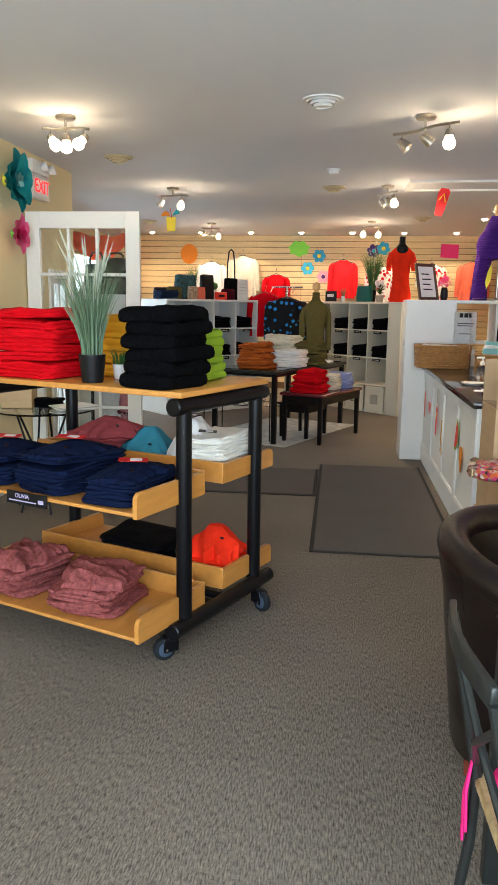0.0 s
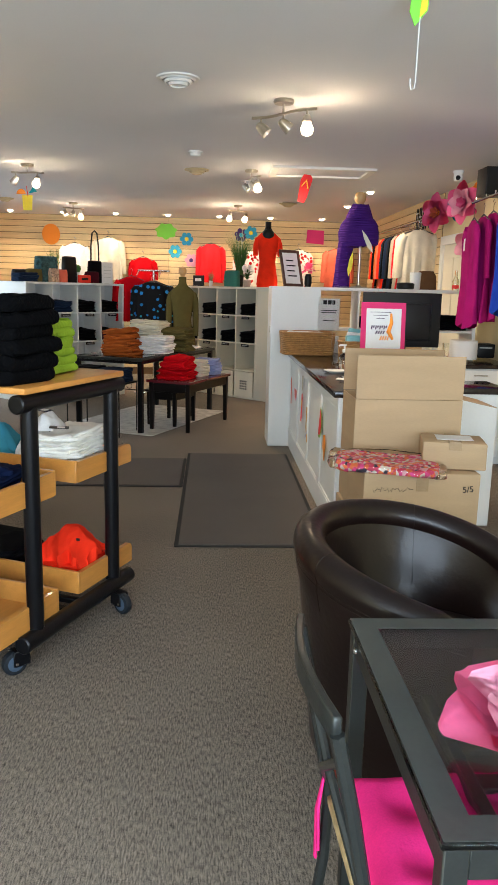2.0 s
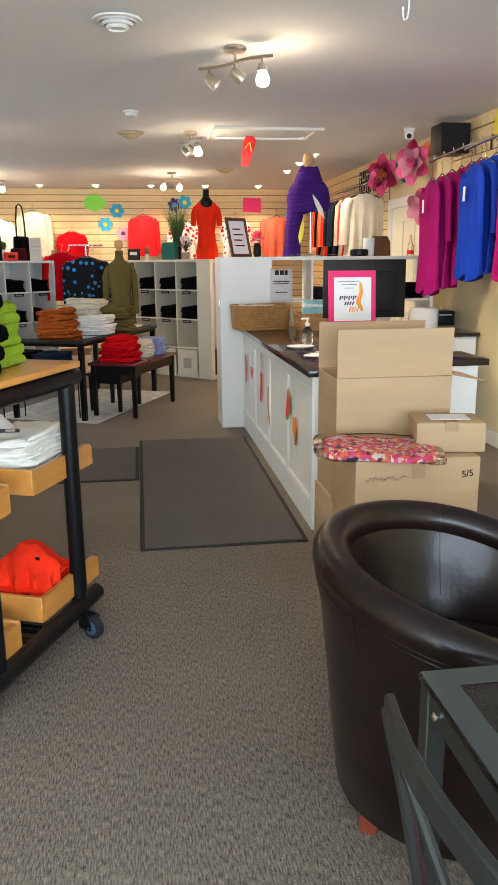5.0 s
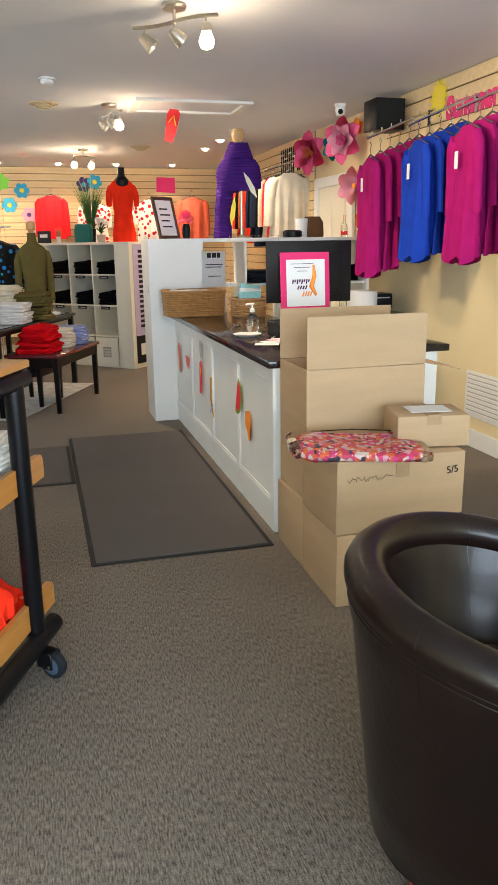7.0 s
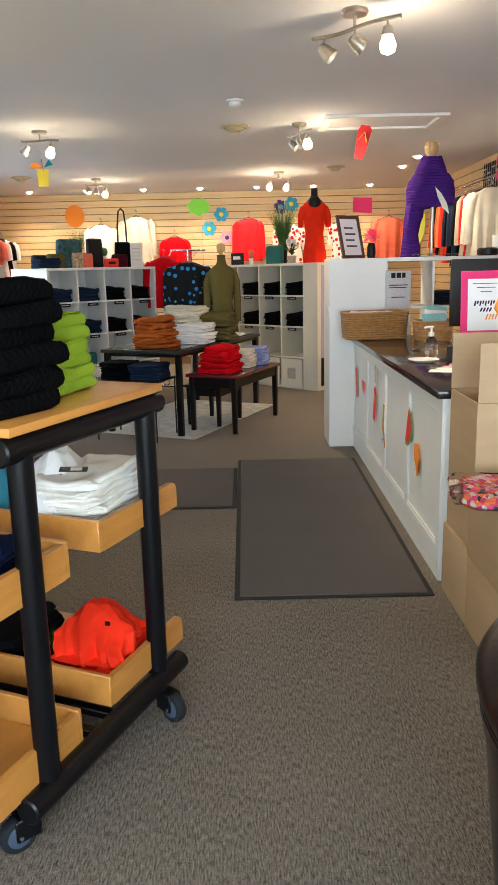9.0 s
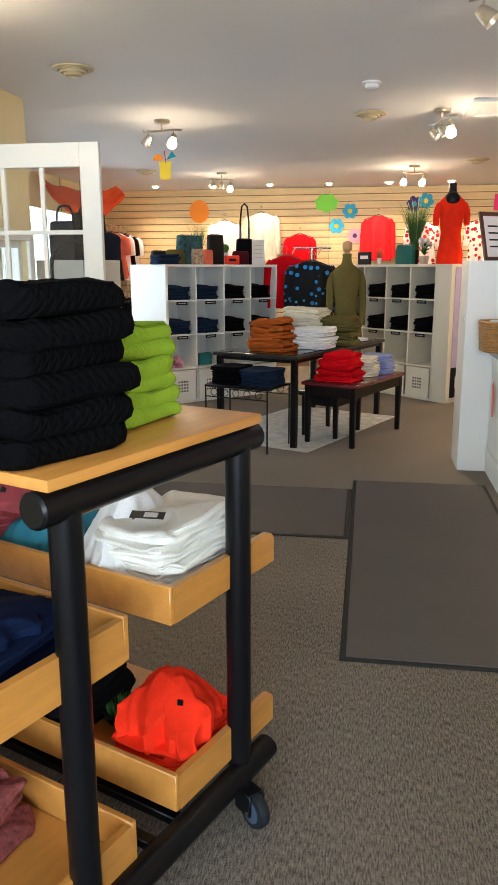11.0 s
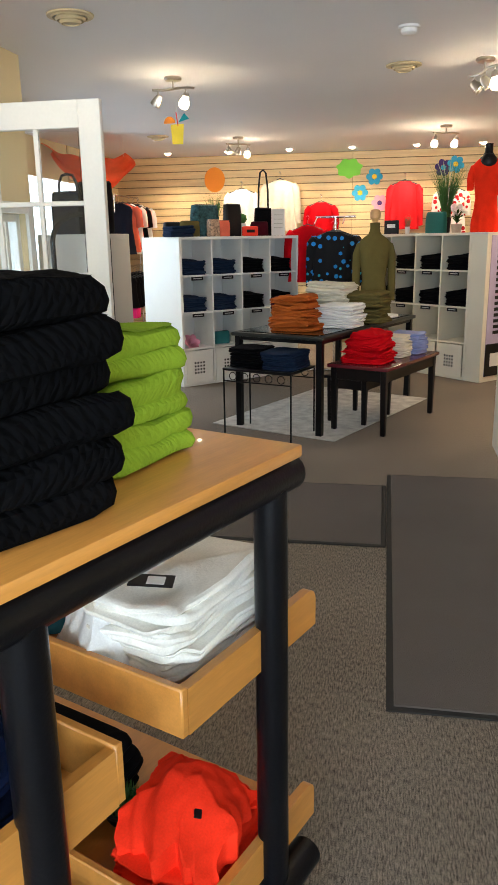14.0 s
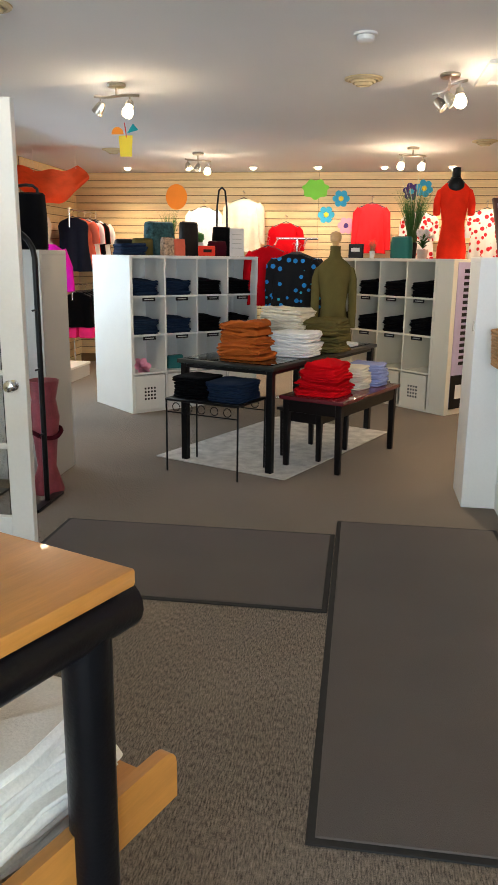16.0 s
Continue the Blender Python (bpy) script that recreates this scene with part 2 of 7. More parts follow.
def part(name, bm, mat, parent, label="", m=None):
    """A bmesh (or a mesh) as one mesh object under a thing or a part."""
    me = bm if isinstance(bm, bpy.types.Mesh) else finish(name, bm, mat)
    o = new(name, me)
    o.parent = parent
    if m is not None:
        o.matrix_basis = m
    if label:
        o["label"] = label
    return o


def thing(name, label, category, m=None, group="", kind=""):
    o = new(name)
    o.empty_display_size = 0.05
    if m is not None:
        o.matrix_basis = m
    return tagged(o, label, category, group, kind)


def solid(name, bm, mat, label, category, m=None, group="", kind=""):
    """A thing that is one mesh."""
    me = bm if isinstance(bm, bpy.types.Mesh) else finish(name, bm, mat)
    o = new(name, me)
    if m is not None:
        o.matrix_basis = m
    return tagged(o, label, category, group, kind)


def block(x0, x1, y0, y1, z0, z1, bevel=0.0, bm=None, seg=1):
    own = bm is None
    bm = bm or bmesh.new()
    r = bmesh.ops.create_cube(bm, size=1.0)
    for v in r["verts"]:
        v.co = Vector((x0 + (v.co.x + 0.5) * (x1 - x0), y0 + (v.co.y + 0.5) * (y1 - y0), z0 + (v.co.z + 0.5) * (z1 - z0)))
    if bevel:
        es = list({e for v in r["verts"] for e in v.link_edges})
        bmesh.ops.bevel(bm, geom=es, offset=bevel, segments=seg, affect="EDGES", profile=0.5)
    return bm


def tube(points, r, seg=10, bm=None, caps=True):
    """A round bar along points; r may be a list."""
    bm = bm or bmesh.new()
    pts = [Vector(p) for p in points]
    rs = r if isinstance(r, (list, tuple)) else [r] * len(pts)
    rings, side = [], None
    for i, p in enumerate(pts):
        d = (pts[min(i + 1, len(pts) - 1)] - pts[max(i - 1, 0)]).normalized()
        if side is None:
            side = d.orthogonal().normalized()
        side = (side - d * side.dot(d)).normalized()
        up = d.cross(side)
        rings.append([bm.verts.new(p + (side * math.cos(a) + up * math.sin(a)) * rs[i]) for a in [2 * math.pi * k / seg for k in range(seg)]])
    for a, b in zip(rings, rings[1:]):
        for k in range(seg):
            bm.faces.new((a[k], a[(k + 1) % seg], b[(k + 1) % seg], b[k]))
    if caps:
        bm.faces.new(rings[0][::-1])
        bm.faces.new(rings[-1])
    return bm


def loft(sections, seg=24, bm=None, power=2.0, wobble=0.0, folds=0, caps=True):
    """Closed rings of (z, rx, ry, cx, cy), joined; power squares the ring, folds ripples it."""
    bm = bm or bmesh.new()
    rings = []
    for z, rx, ry, cx, cy in sections:
        ring = []
        for k in range(seg):
            a = 2 * math.pi * k / seg
            c, s = math.cos(a), math.sin(a)
            c2, s2 = math.copysign(abs(c) ** (2 / power), c), math.copysign(abs(s) ** (2 / power), s)
            f = 1 + wobble * math.sin(folds * a + z * 3) if folds else 1
            ring.append(bm.verts.new((cx + rx * c2 * f, cy + ry * s2 * f, z)))
        rings.append(ring)
    for a, b in zip(rings, rings[1:]):
        for k in range(seg):
            bm.faces.new((a[k], a[(k + 1) % seg], b[(k + 1) % seg], b[k]))
    if caps:
        bm.faces.new(rings[0][::-1])
        bm.faces.new(rings[-1])
    return bm


def lathe(profile, seg=20, bm=None, caps=True):
    return loft([(z, r, r, 0, 0) for r, z in profile], seg, bm, caps=caps)


def plate(outline, thick, bevel=0.0):
    """A flat outline in x, z with thickness along y."""
    bm = bmesh.new()
    a = [bm.verts.new((x, 0, z)) for x, z in outline]
    b = [bm.verts.new((x, thick, z)) for x, z in outline]
    bm.faces.new(a)
    bm.faces.new(b[::-1])
    n = len(a)
    for i in range(n):
        bm.faces.new((a[i], b[i], b[(i + 1) % n], a[(i + 1) % n]))
    bmesh.ops.triangulate(bm, faces=[f for f in bm.faces if len(f.verts) > 4])
    return bm


def shake(bm, amount, scale, seed=0):
    for v in bm.verts:
        p = v.co * scale + Vector((seed * 7.3, seed * 3.1, seed))
        v.co += noise.noise_vector(p) * amount
    return bm


def words(text, size, mat, parent, m, name="lettering"):
    c = bpy.data.curves.new(name, "FONT")
    c.body, c.size, c.extrude, c.align_x, c.align_y = text, size, 0.0015, "CENTER", "CENTER"
    c.offset = 0.012 if size > 0.18 else 0.0
    tmp = bpy.data.objects.new(name, c)
    me = bpy.data.meshes.new_from_object(tmp)
    bpy.data.objects.remove(tmp)
    bpy.data.curves.remove(c)
    me.materials.append(mat)
    o = new(name, me)
    o.parent = parent
    o.matrix_basis = m
    return o


# ---- the large structure ----
def structure(name, bm, mat, label, category):
    return solid(name, bm, mat, label, category, kind="structure")


structure("floor", block(X_L - 0.2, X_R + 0.2, Y_F - 0.2, Y_B + 0.2, -0.1, 0), CARPET, "brown and grey low loop pile shop carpet", "floor")
structure("ceiling", block(X_L - 0.2, X_R + 0.2, Y_F - 0.2, Y_B + 0.2, CEIL, CEIL + 0.1), CEILING, "smooth off-white painted shop ceiling", "ceiling")
wall_north = structure("wall_north", block(X_L - 0.2, X_R + 0.2, Y_B, Y_B + 0.15, 0, CEIL), GROOVE, "maple slatwall with dark horizontal grooves", "wall")
bm = block(X_R, X_R + 0.15, Y_F, Y_B, 0, CEIL)
wall_east = structure("wall_east", bm, CREAM, "cream painted side wall with slatwall panels", "wall")


def wall_run(name, y0, y1, x0, x1, holes, mat, label):
    """A wall along y with openings (y0, y1, z0, z1)."""
    bm = bmesh.new()
    y = y0
    for a, b, z0, z1 in sorted(holes):
        if a > y:
            block(x0, x1, y, a, 0, CEIL, bm=bm)
        if z0 > 0:
            block(x0, x1, a, b, 0, z0, bm=bm)
        if z1 < CEIL:
            block(x0, x1, a, b, z1, CEIL, bm=bm)
        y = b
    if y < y1:
        block(x0, x1, y, y1, 0, CEIL, bm=bm)
    return structure(name, bm, mat, label, "wall")


wall_run("wall_west", Y_F, 7.2, X_LN - 0.15, X_LN, [(6.60, 7.10, 0, 1.68)], CREAM, "cream painted wall with the shop entrance")
wall_run("wall_alcove_west", 7.35, Y_B, X_L - 0.15, X_L, [(8.5, 9.9, 0.8, 2.1), (10.1, 11.5, 0.8, 2.1)], CREAM, "cream alcove wall with two daylight windows")
structure("wall_alcove_return", block(X_L - 0.15, X_LN - 0.15, 7.2, 7.35, 0, CEIL), CREAM, "cream painted return wall of the alcove", "wall")
bm = bmesh.new()
block(X_LN - 0.15, -2.0, Y_F - 0.15, Y_F, 0, CEIL, bm=bm)
block(2.9, X_R + 0.15, Y_F - 0.15, Y_F, 0, CEIL, bm=bm)
block(-2.0, 2.9, Y_F - 0.15, Y_F, 0, 0.5, bm=bm)
block(-2.0, 2.9, Y_F - 0.15, Y_F, 2.4, CEIL, bm=bm)
structure("wall_south", bm, CREAM, "cream painted front wall with the shop window", "wall")


def window(name, m, w, h, panes, label):
    wnd = thing(name, label, "window", m, kind="structure")
    for i, (x0, x1, z0, z1) in enumerate([(0, 0.05, 0, h), (w - 0.05, w, 0, h), (0.05, w - 0.05, 0, 0.05), (0.05, w - 0.05, h - 0.05, h)]):
        part("window_frame", block(x0, x1, -0.04, 0.04, z0, z1, 0.004), WHITE, wnd)
    for k in range(1, panes):
        x = w * k / panes
        part("mullion", block(x - 0.02, x + 0.02, -0.03, 0.03, 0.05, h - 0.05, 0.003), WHITE, wnd)
    for k in range(panes):
        p = part("pane", block(w * k / panes + 0.03, w * (k + 1) / panes - 0.03, -0.004, 0.004, 0.05, h - 0.05), GLASS, wnd)
        p.visible_shadow = False
    return wnd


window("window_1", pose(-2.0, Y_F - 0.08, 0.5), 4.9, 1.9, 4, "white framed shop front window")
window("window_2", pose(X_L - 0.08, 8.5, 0.8, 0, 0, 90), 1.4, 1.3, 2, "white framed alcove window")
window("window_3", pose(X_L - 0.08, 10.1, 0.8, 0, 0, 90), 1.4, 1.3, 2, "white framed alcove window")
window("window_4", pose(X_LN - 0.08, 6.60, 0.0, 0, 0, 90), 0.50, 1.68, 3, "white framed glazed outer door")
OUT = material("pale_overcast_render", (0.75, 0.77, 0.78), 0.9, var=0.1, scale=0.5)
GRAVEL = material("asphalt_lot", (0.06, 0.06, 0.06), 0.9, var=0.2, scale=2)
structure("ground", block(-400, 400, -400, 400, -0.25, -0.11), GRAVEL, "grey asphalt lot outside the shop", "ground")


def trim(name, x0, x1, y0, y1, z0, z1, label, mat=None, category="trim"):
    return structure(name, block(x0, x1, y0, y1, z0, z1, 0.003), mat or WHITE, label, category)


trim("baseboard", X_R - 0.02, X_R, Y_F, 8.0, 0, 0.13, "white painted baseboard", category="baseboard")
trim("baseboard", X_LN, X_LN + 0.02, Y_F, 6.2, 0, 0.13, "white painted baseboard", category="baseboard")

# entrance: casing and the open glazed door leaf
for y0, y1, z0, z1 in [(6.53, 6.60, 0, 1.75), (7.10, 7.18, 0, 1.75), (6.60, 7.10, 1.68, 1.75)]:
    trim("door_casing", X_LN, X_LN + 0.025, y0, y1, z0, z1, "white painted door casing")

door = thing("door_1", "open white glazed entrance door with square panes", "door", pose(-2.085, 6.06, 0.02, 0, 0, 0), kind="structure")
DW, DH = 0.935, 2.155
for x0, x1, z0, z1 in [(0, 0.115, 0, DH), (DW - 0.115, DW, 0, DH), (0.115, DW - 0.115, 0, 0.24), (0.115, DW - 0.115, DH - 0.13, DH)]:
    part("door_stile", block(x0, x1, -0.02, 0.02, z0, z1, 0.003), WHITE, door)
gw, gh = (DW - 0.23) / 3, (DH - 0.37) / 5
for i in (1, 2):
    part("glazing_bar", block(0.115 + gw * i - 0.012, 0.115 + gw * i + 0.012, -0.014, 0.014, 0.24, DH - 0.13, 0.003), WHITE, door)
for j in range(1, 5):
    part("glazing_bar", block(0.115, DW - 0.115, -0.0135, 0.0135, 0.24 + gh * j - 0.012, 0.24 + gh * j + 0.012, 0.003), WHITE, door)
for i in range(3):
    for j in range(5):
        p = part("pane", block(0.115 + gw * i + 0.012, 0.115 + gw * (i + 1) - 0.012, -0.003, 0.003, 0.24 + gh * j + 0.012, 0.24 + gh * (j + 1) - 0.012), GLASS, door)
        p.visible_shadow = False
for s in (-1, 1):
    k = lathe([(0.026, 0.0), (0.026, 0.006), (0.011, 0.010), (0.011, 0.03), (0.026, 0.04), (0.030, 0.052), (0.024, 0.066), (0.004, 0.071)], 18)
    part("door_knob", k, CHROME, door, "polished chrome knob", pose(DW - 0.06, 0.02 * s, 0.90, -90 * s))

# door in the far part of the side wall
sd = thing("door_2", "closed cream panelled stock room door", "door", pose(X_R - 0.012, 8.2, 0, 0, 0, 90), kind="structure")
part("door_leaf", block(0, 0.86, 0, 0.01, 0.01, 2.05, 0.002), IVORY, sd)
for z0, z1 in [(0.2, 0.95), (1.1, 1.9)]:
    for x0 in (0.12, 0.48):
        part("door_panel", block(x0, x0 + 0.27, 0.010, 0.02, z0, z1, 0.008), IVORY, sd)
for x0, x1, z0, z1 in [(-0.1, 0, 0, 2.15), (0.86, 0.96, 0, 2.15), (0, 0.86, 2.05, 2.15)]:
    part("casing", block(x0, x1, 0.0, 0.035, z0, z1, 0.004), WHITE, sd)

# mats and rug
def mat_thing(x0, x1, y0, y1, label):
    t = thing("floor_mat", label, "floor mat")
    part("edge", block(x0, x1, y0, y1, 0.0, 0.007, 0.003), MAT_EDGE, t)
    part("mat_surface", block(x0 + 0.025, x1 - 0.025, y0 + 0.025, y1 - 0.025, 0.004, 0.012, 0.003), MAT, t)


mat_thing(0.303, 1.216, 4.42, 7.00, "dark brown ribbed entrance mat along the counter")
mat_thing(-1.27, 0.299, 5.79, 6.77, "dark brown ribbed entrance mat leading to the door")
RUG = pose(-0.09, 7.80, 0, 0, 0, -24.5)
solid("area_rug", block(-1.16, 0, 0, 1.86, 0.0, 0.008, 0.003), RUGM, "pale grey mottled area rug under the display tables", "rug", RUG)


# ---- cube shelves ----
def cube_unit(m, cols, rows, label, depth=0.39, pitch=0.375, closed=True, paint=None):
    """Open square cells; x runs along the front, y into the depth."""
    u = thing("cube_shelf", label, "shelf", m, "white cube shelves")
    t, w, h = 0.03, cols * pitch + 0.03, rows * pitch + 0.03
    paint = paint or WHITE
    part("side_panel", block(0.0, 0.03, 0, depth, 0, h, 0.002), paint, u)
    part("side_panel", block(w - 0.03, w, 0, depth, 0, h, 0.002), paint, u)
    part("top_panel", block(0.03, w - 0.03, 0, depth, h - t, h, 0.002), paint, u)
    part("bottom_panel", block(0.03, w - 0.03, 0, depth, 0, t, 0.002), paint, u)
    for c in range(1, cols):
        part("divider", block(c * pitch + 0.006, c * pitch + 0.024, 0.002, (depth if closed is True else 0.4) - 0.01, t, h - t), paint, u)
    for r in range(1, rows):
        part("shelf_board", block(0.03, w - 0.03, 0.004, (depth if closed is True else 0.4) - 0.012, r * pitch + 0.006, r * pitch + 0.024), paint, u)
    yb = depth - 0.008 if closed is True else 0.40
    part("back_panel", block(0.03, w - 0.03, yb, yb + 0.008, t, h - t), paint, u)
    return u


UL = pose(-1.80, 9.83, 0, 0, 0, 45)
UR = pose(1.25, 10.36, 0, 0, 0, -45) @ pose(-1.73, 0, 0)
cube_unit(UL, 4, 4, "white cube shelf unit holding folded jeans", 0.80, closed="middle")
# ivory on this white unit: the warm lamp light is put into its colour
cube_unit(UR, 4, 4, "white cube shelf unit in a warm-lit ivory tone holding folded black trousers", 0.45, paint=IVORY)
solid("end_panel", block(1.5305, 1.73, 0.0, 0.45, 0, 1.53, 0.003), IVORY, "cream end panel of the cube shelf", "panel", UR)
banner = thing("banner", "lilac vertical banner with dark lettering bars", "banner", UR @ pose(1.733, 0.06, 0))
part("cloth", block(0, 0.004, 0, 0.30, 0.06, 1.50), material("lilac_banner", (0.48, 0.42, 0.62), 0.6), banner)
part("emblem_block", block(0.004, 0.006, 0.0, 0.30, 0.06, 0.40), PLASTICK, banner, "black banner foot with a white emblem bar")
part("emblem", block(0.006, 0.007, 0.08, 0.22, 0.16, 0.30), PAPER, banner)
for k in range(16):
    part("letter_bar", block(0.004, 0.0055, 0.10, 0.20, 0.50 + k * 0.06, 0.535 + k * 0.06), PLASTICK, banner)


def perforated_door(m, paint, tone):
    d = thing("cube_door", f"{tone} cube door with square ventilation holes", "cabinet door", m)
    part("door_panel", block(0.026, 0.364, -0.012, 0.004, 0.028, 0.372, 0.003), paint, d)
    # black plates on the solid panel paint the shade inside the holes
    for i in range(4):
        for j in range(4):
            part("vent_hole_shade", block(0.13 + i * 0.035, 0.149 + i * 0.035, -0.0145, -0.011, 0.13 + j * 0.035, 0.149 + j * 0.035), PLASTICK, d)
    return d


# the ivory doors carry the same warm light in their colour
for base, paint, tone in ((UL, WHITE, "white"), (UR, IVORY, "ivory")):
    for c in range(4):
        perforated_door(base @ pose(c * 0.375, 0, 0), paint, tone)


# ---- folded garments ----
def folded(w, d, h, seed, rough=0.010, layers=2):
    """A folded garment: soft layers with rolled edges, creased and sagging, its bottom at z = 0."""
    bm = bmesh.new()
    seg, rings = 44, []
    bulge = min(0.016, h * 0.38)
    levels = []
    for k in range(layers):
        for f in (0.0, 0.18, 0.5, 0.82):
            levels.append((h * (k + f) / layers, -bulge * (1 - math.sin(math.pi * f) ** 0.6) * (0.7 if k or f else 1.0)))
    levels.append((h * 0.985, -bulge))
    for f in (0.90, 0.72, 0.5, 0.28, 0.08):
        levels.append((h, f))
    for z, off in levels:
        ring = []
        for q in range(seg):
            a = 2 * math.pi * q / seg
            c, sn = math.cos(a), math.sin(a)
            x, y = math.copysign(abs(c) ** 0.27, c), math.copysign(abs(sn) ** 0.27, sn)
            if off > 0:
                px, py = x * w / 2 * off, y * d / 2 * off
            else:
                px, py = x * (w / 2 + off), y * (d / 2 + off)
            ly = int(z / h * layers * 0.999)
            n1 = noise.noise(Vector((px * 9 + seed * 5.1, py * 9, seed * 1.7 + ly * 4)))
            n2 = noise.noise(Vector((px * 28 + seed, py * 28, seed * 3.3 + z * 20)))
            k = min(1.0, z / (h * 0.3))
            px += rough * 0.9 * noise.noise(Vector((py * 12, seed + ly * 3.7, 1))) + rough * 0.35 * n2
            py += rough * 0.9 * noise.noise(Vector((px * 12, seed + ly * 2.3, 5))) + rough * 0.35 * n2
            ring.append(bm.verts.new((px, py, max(0.0, z + rough * k * (0.75 * n1 + 0.4 * n2)))))
        rings.append(ring)
    for a, b in zip(rings, rings[1:]):
        for q in range(seg):
            bm.faces.new((a[q], a[(q + 1) % seg], b[(q + 1) % seg], b[q]))
    bm.faces.new(rings[0][::-1])
    bm.faces.new(rings[-1])
    return bm


FOLDS = {}


def pile(m, n, w, d, h, color, label, name="folded_sweater", category="sweater", jitter=0.012, rough=0.010, shrink=0.0, group=None, pieces=3, dome=0.0, tilt=1.5, layers=0):
    """n folded garments on one another."""
    key = (round(w, 3), round(d, 3), round(h, 3), color, rough, layers)
    if key not in FOLDS:
        FOLDS[key] = [finish(name, folded(w, d, h * 1.10, s + len(FOLDS) * 3, rough, layers or (2 if 0.03 < h < 0.045 else 1)), fab(color)) for s in range(pieces)]
    rnd = random.Random(int(w * 1000 + d * 100 + n))
    if dome:
        top = bmesh.new()
        top.from_mesh(FOLDS[key][n % pieces])
        for v in top.verts:
            f = max(0.0, 1 - (2 * v.co.x / w) ** 2) * max(0.0, 1 - (2 * v.co.y / d) ** 2)
            v.co.z += (dome * f + dome * 0.5 * noise.noise(Vector((v.co.x * 13, v.co.y * 13, n)))) * min(1, v.co.z / h)
        top_mesh = finish(name, top, fab(color))
    for i in range(n):
        k = 1 - shrink * i / max(n - 1, 1)
        o = solid(name, top_mesh if dome and i == n - 1 else FOLDS[key][i % pieces], None, label, category,
                  m @ pose(rnd.uniform(-jitter, jitter), rnd.uniform(-jitter, jitter), i * h, rnd.uniform(-tilt, tilt) * min(i, 1), rnd.uniform(-tilt, tilt) * min(i, 1), rnd.uniform(-5, 5) + (180 if i % 2 else 0)), group or f"pile of {color.replace('knit_', '')} garments")
        o.scale = (k, k, 1)


def faceted(w, d, h, seed, sides=7, ragged=0.02):
    """A garment thrown over a pile: flat drawn planes meeting in soft ridges, with layered folds at its foot."""
    rnd = random.Random(seed)
    planes = []
    for k in range(sides):
        a = 6.283 * (k + rnd.uniform(-0.25, 0.25)) / sides
        planes.append((math.cos(a), math.sin(a), rnd.uniform(0.95, 1.35), rnd.uniform(0.95, 1.25)))
    bm = bmesh.new()
    nu = 52
    grid = []
    for j in range(nu + 1):
        row = []
        for i in range(nu + 1):
            u, v = 2 * i / nu - 1, 2 * j / nu - 1
            edge = max(abs(u), abs(v))
            f = 0.0
            for c, sn, steep, lim in planes:
                f = max(f, (c * u + sn * v) * steep / lim)
            z = max(0.0, 1.12 - f) ** 0.75
            z = min(z, 0.93 + 0.07 * noise.noise(Vector((u * 1.5, v * 1.5, seed))))
            ridge = 1 - 2.4 * abs(noise.noise(Vector((u * 1.6 + v * 1.1, v * 2.6 - u * 0.5, seed * 2.1))))
            fine = 1 - 2.4 * abs(noise.noise(Vector((u * 5.0 + v * 2.0, v * 6.0 - u, seed * 4.7))))
            z += (0.06 * ridge + 0.012 * fine) * (1 - 0.6 * edge)
            step = round(z * 6) / 6
            low = max(0.0, 1 - z / 0.55)
            z = z * (1 - 0.5 * low) + step * 0.5 * low
            wob = edge ** 2 * ragged
            x = u * w / 2 + wob * noise.noise(Vector((v * 4, seed, 1.5))) * 2 + 0.4 * wob * noise.noise(Vector((v * 3, z * 7, seed)))
            y = v * d / 2 + wob * noise.noise(Vector((u * 4, seed, 4.5))) * 2 + 0.4 * wob * noise.noise(Vector((u * 3, z * 7, seed + 3)))
            row.append(bm.verts.new((x, y, max(0.0, z) * h)))
        grid.append(row)
    for j in range(nu):
        for i in range(nu):
            bm.faces.new((grid[j][i], grid[j][i + 1], grid[j + 1][i + 1], grid[j + 1][i]))
    rim = [grid[0][i] for i in range(nu + 1)] + [grid[j][nu] for j in range(1, nu + 1)] + [grid[nu][i] for i in range(nu - 1, -1, -1)] + [grid[j][0] for j in range(nu - 1, 0, -1)]
    foot = [bm.verts.new((v.co.x * 0.97, v.co.y * 0.97, -0.005)) for v in rim]
    for k in range(len(rim)):
        q = (k + 1) % len(rim)
        bm.faces.new((rim[q], rim[k], foot[k], foot[q]))
    bm.faces.new(foot[::-1])
    return bm


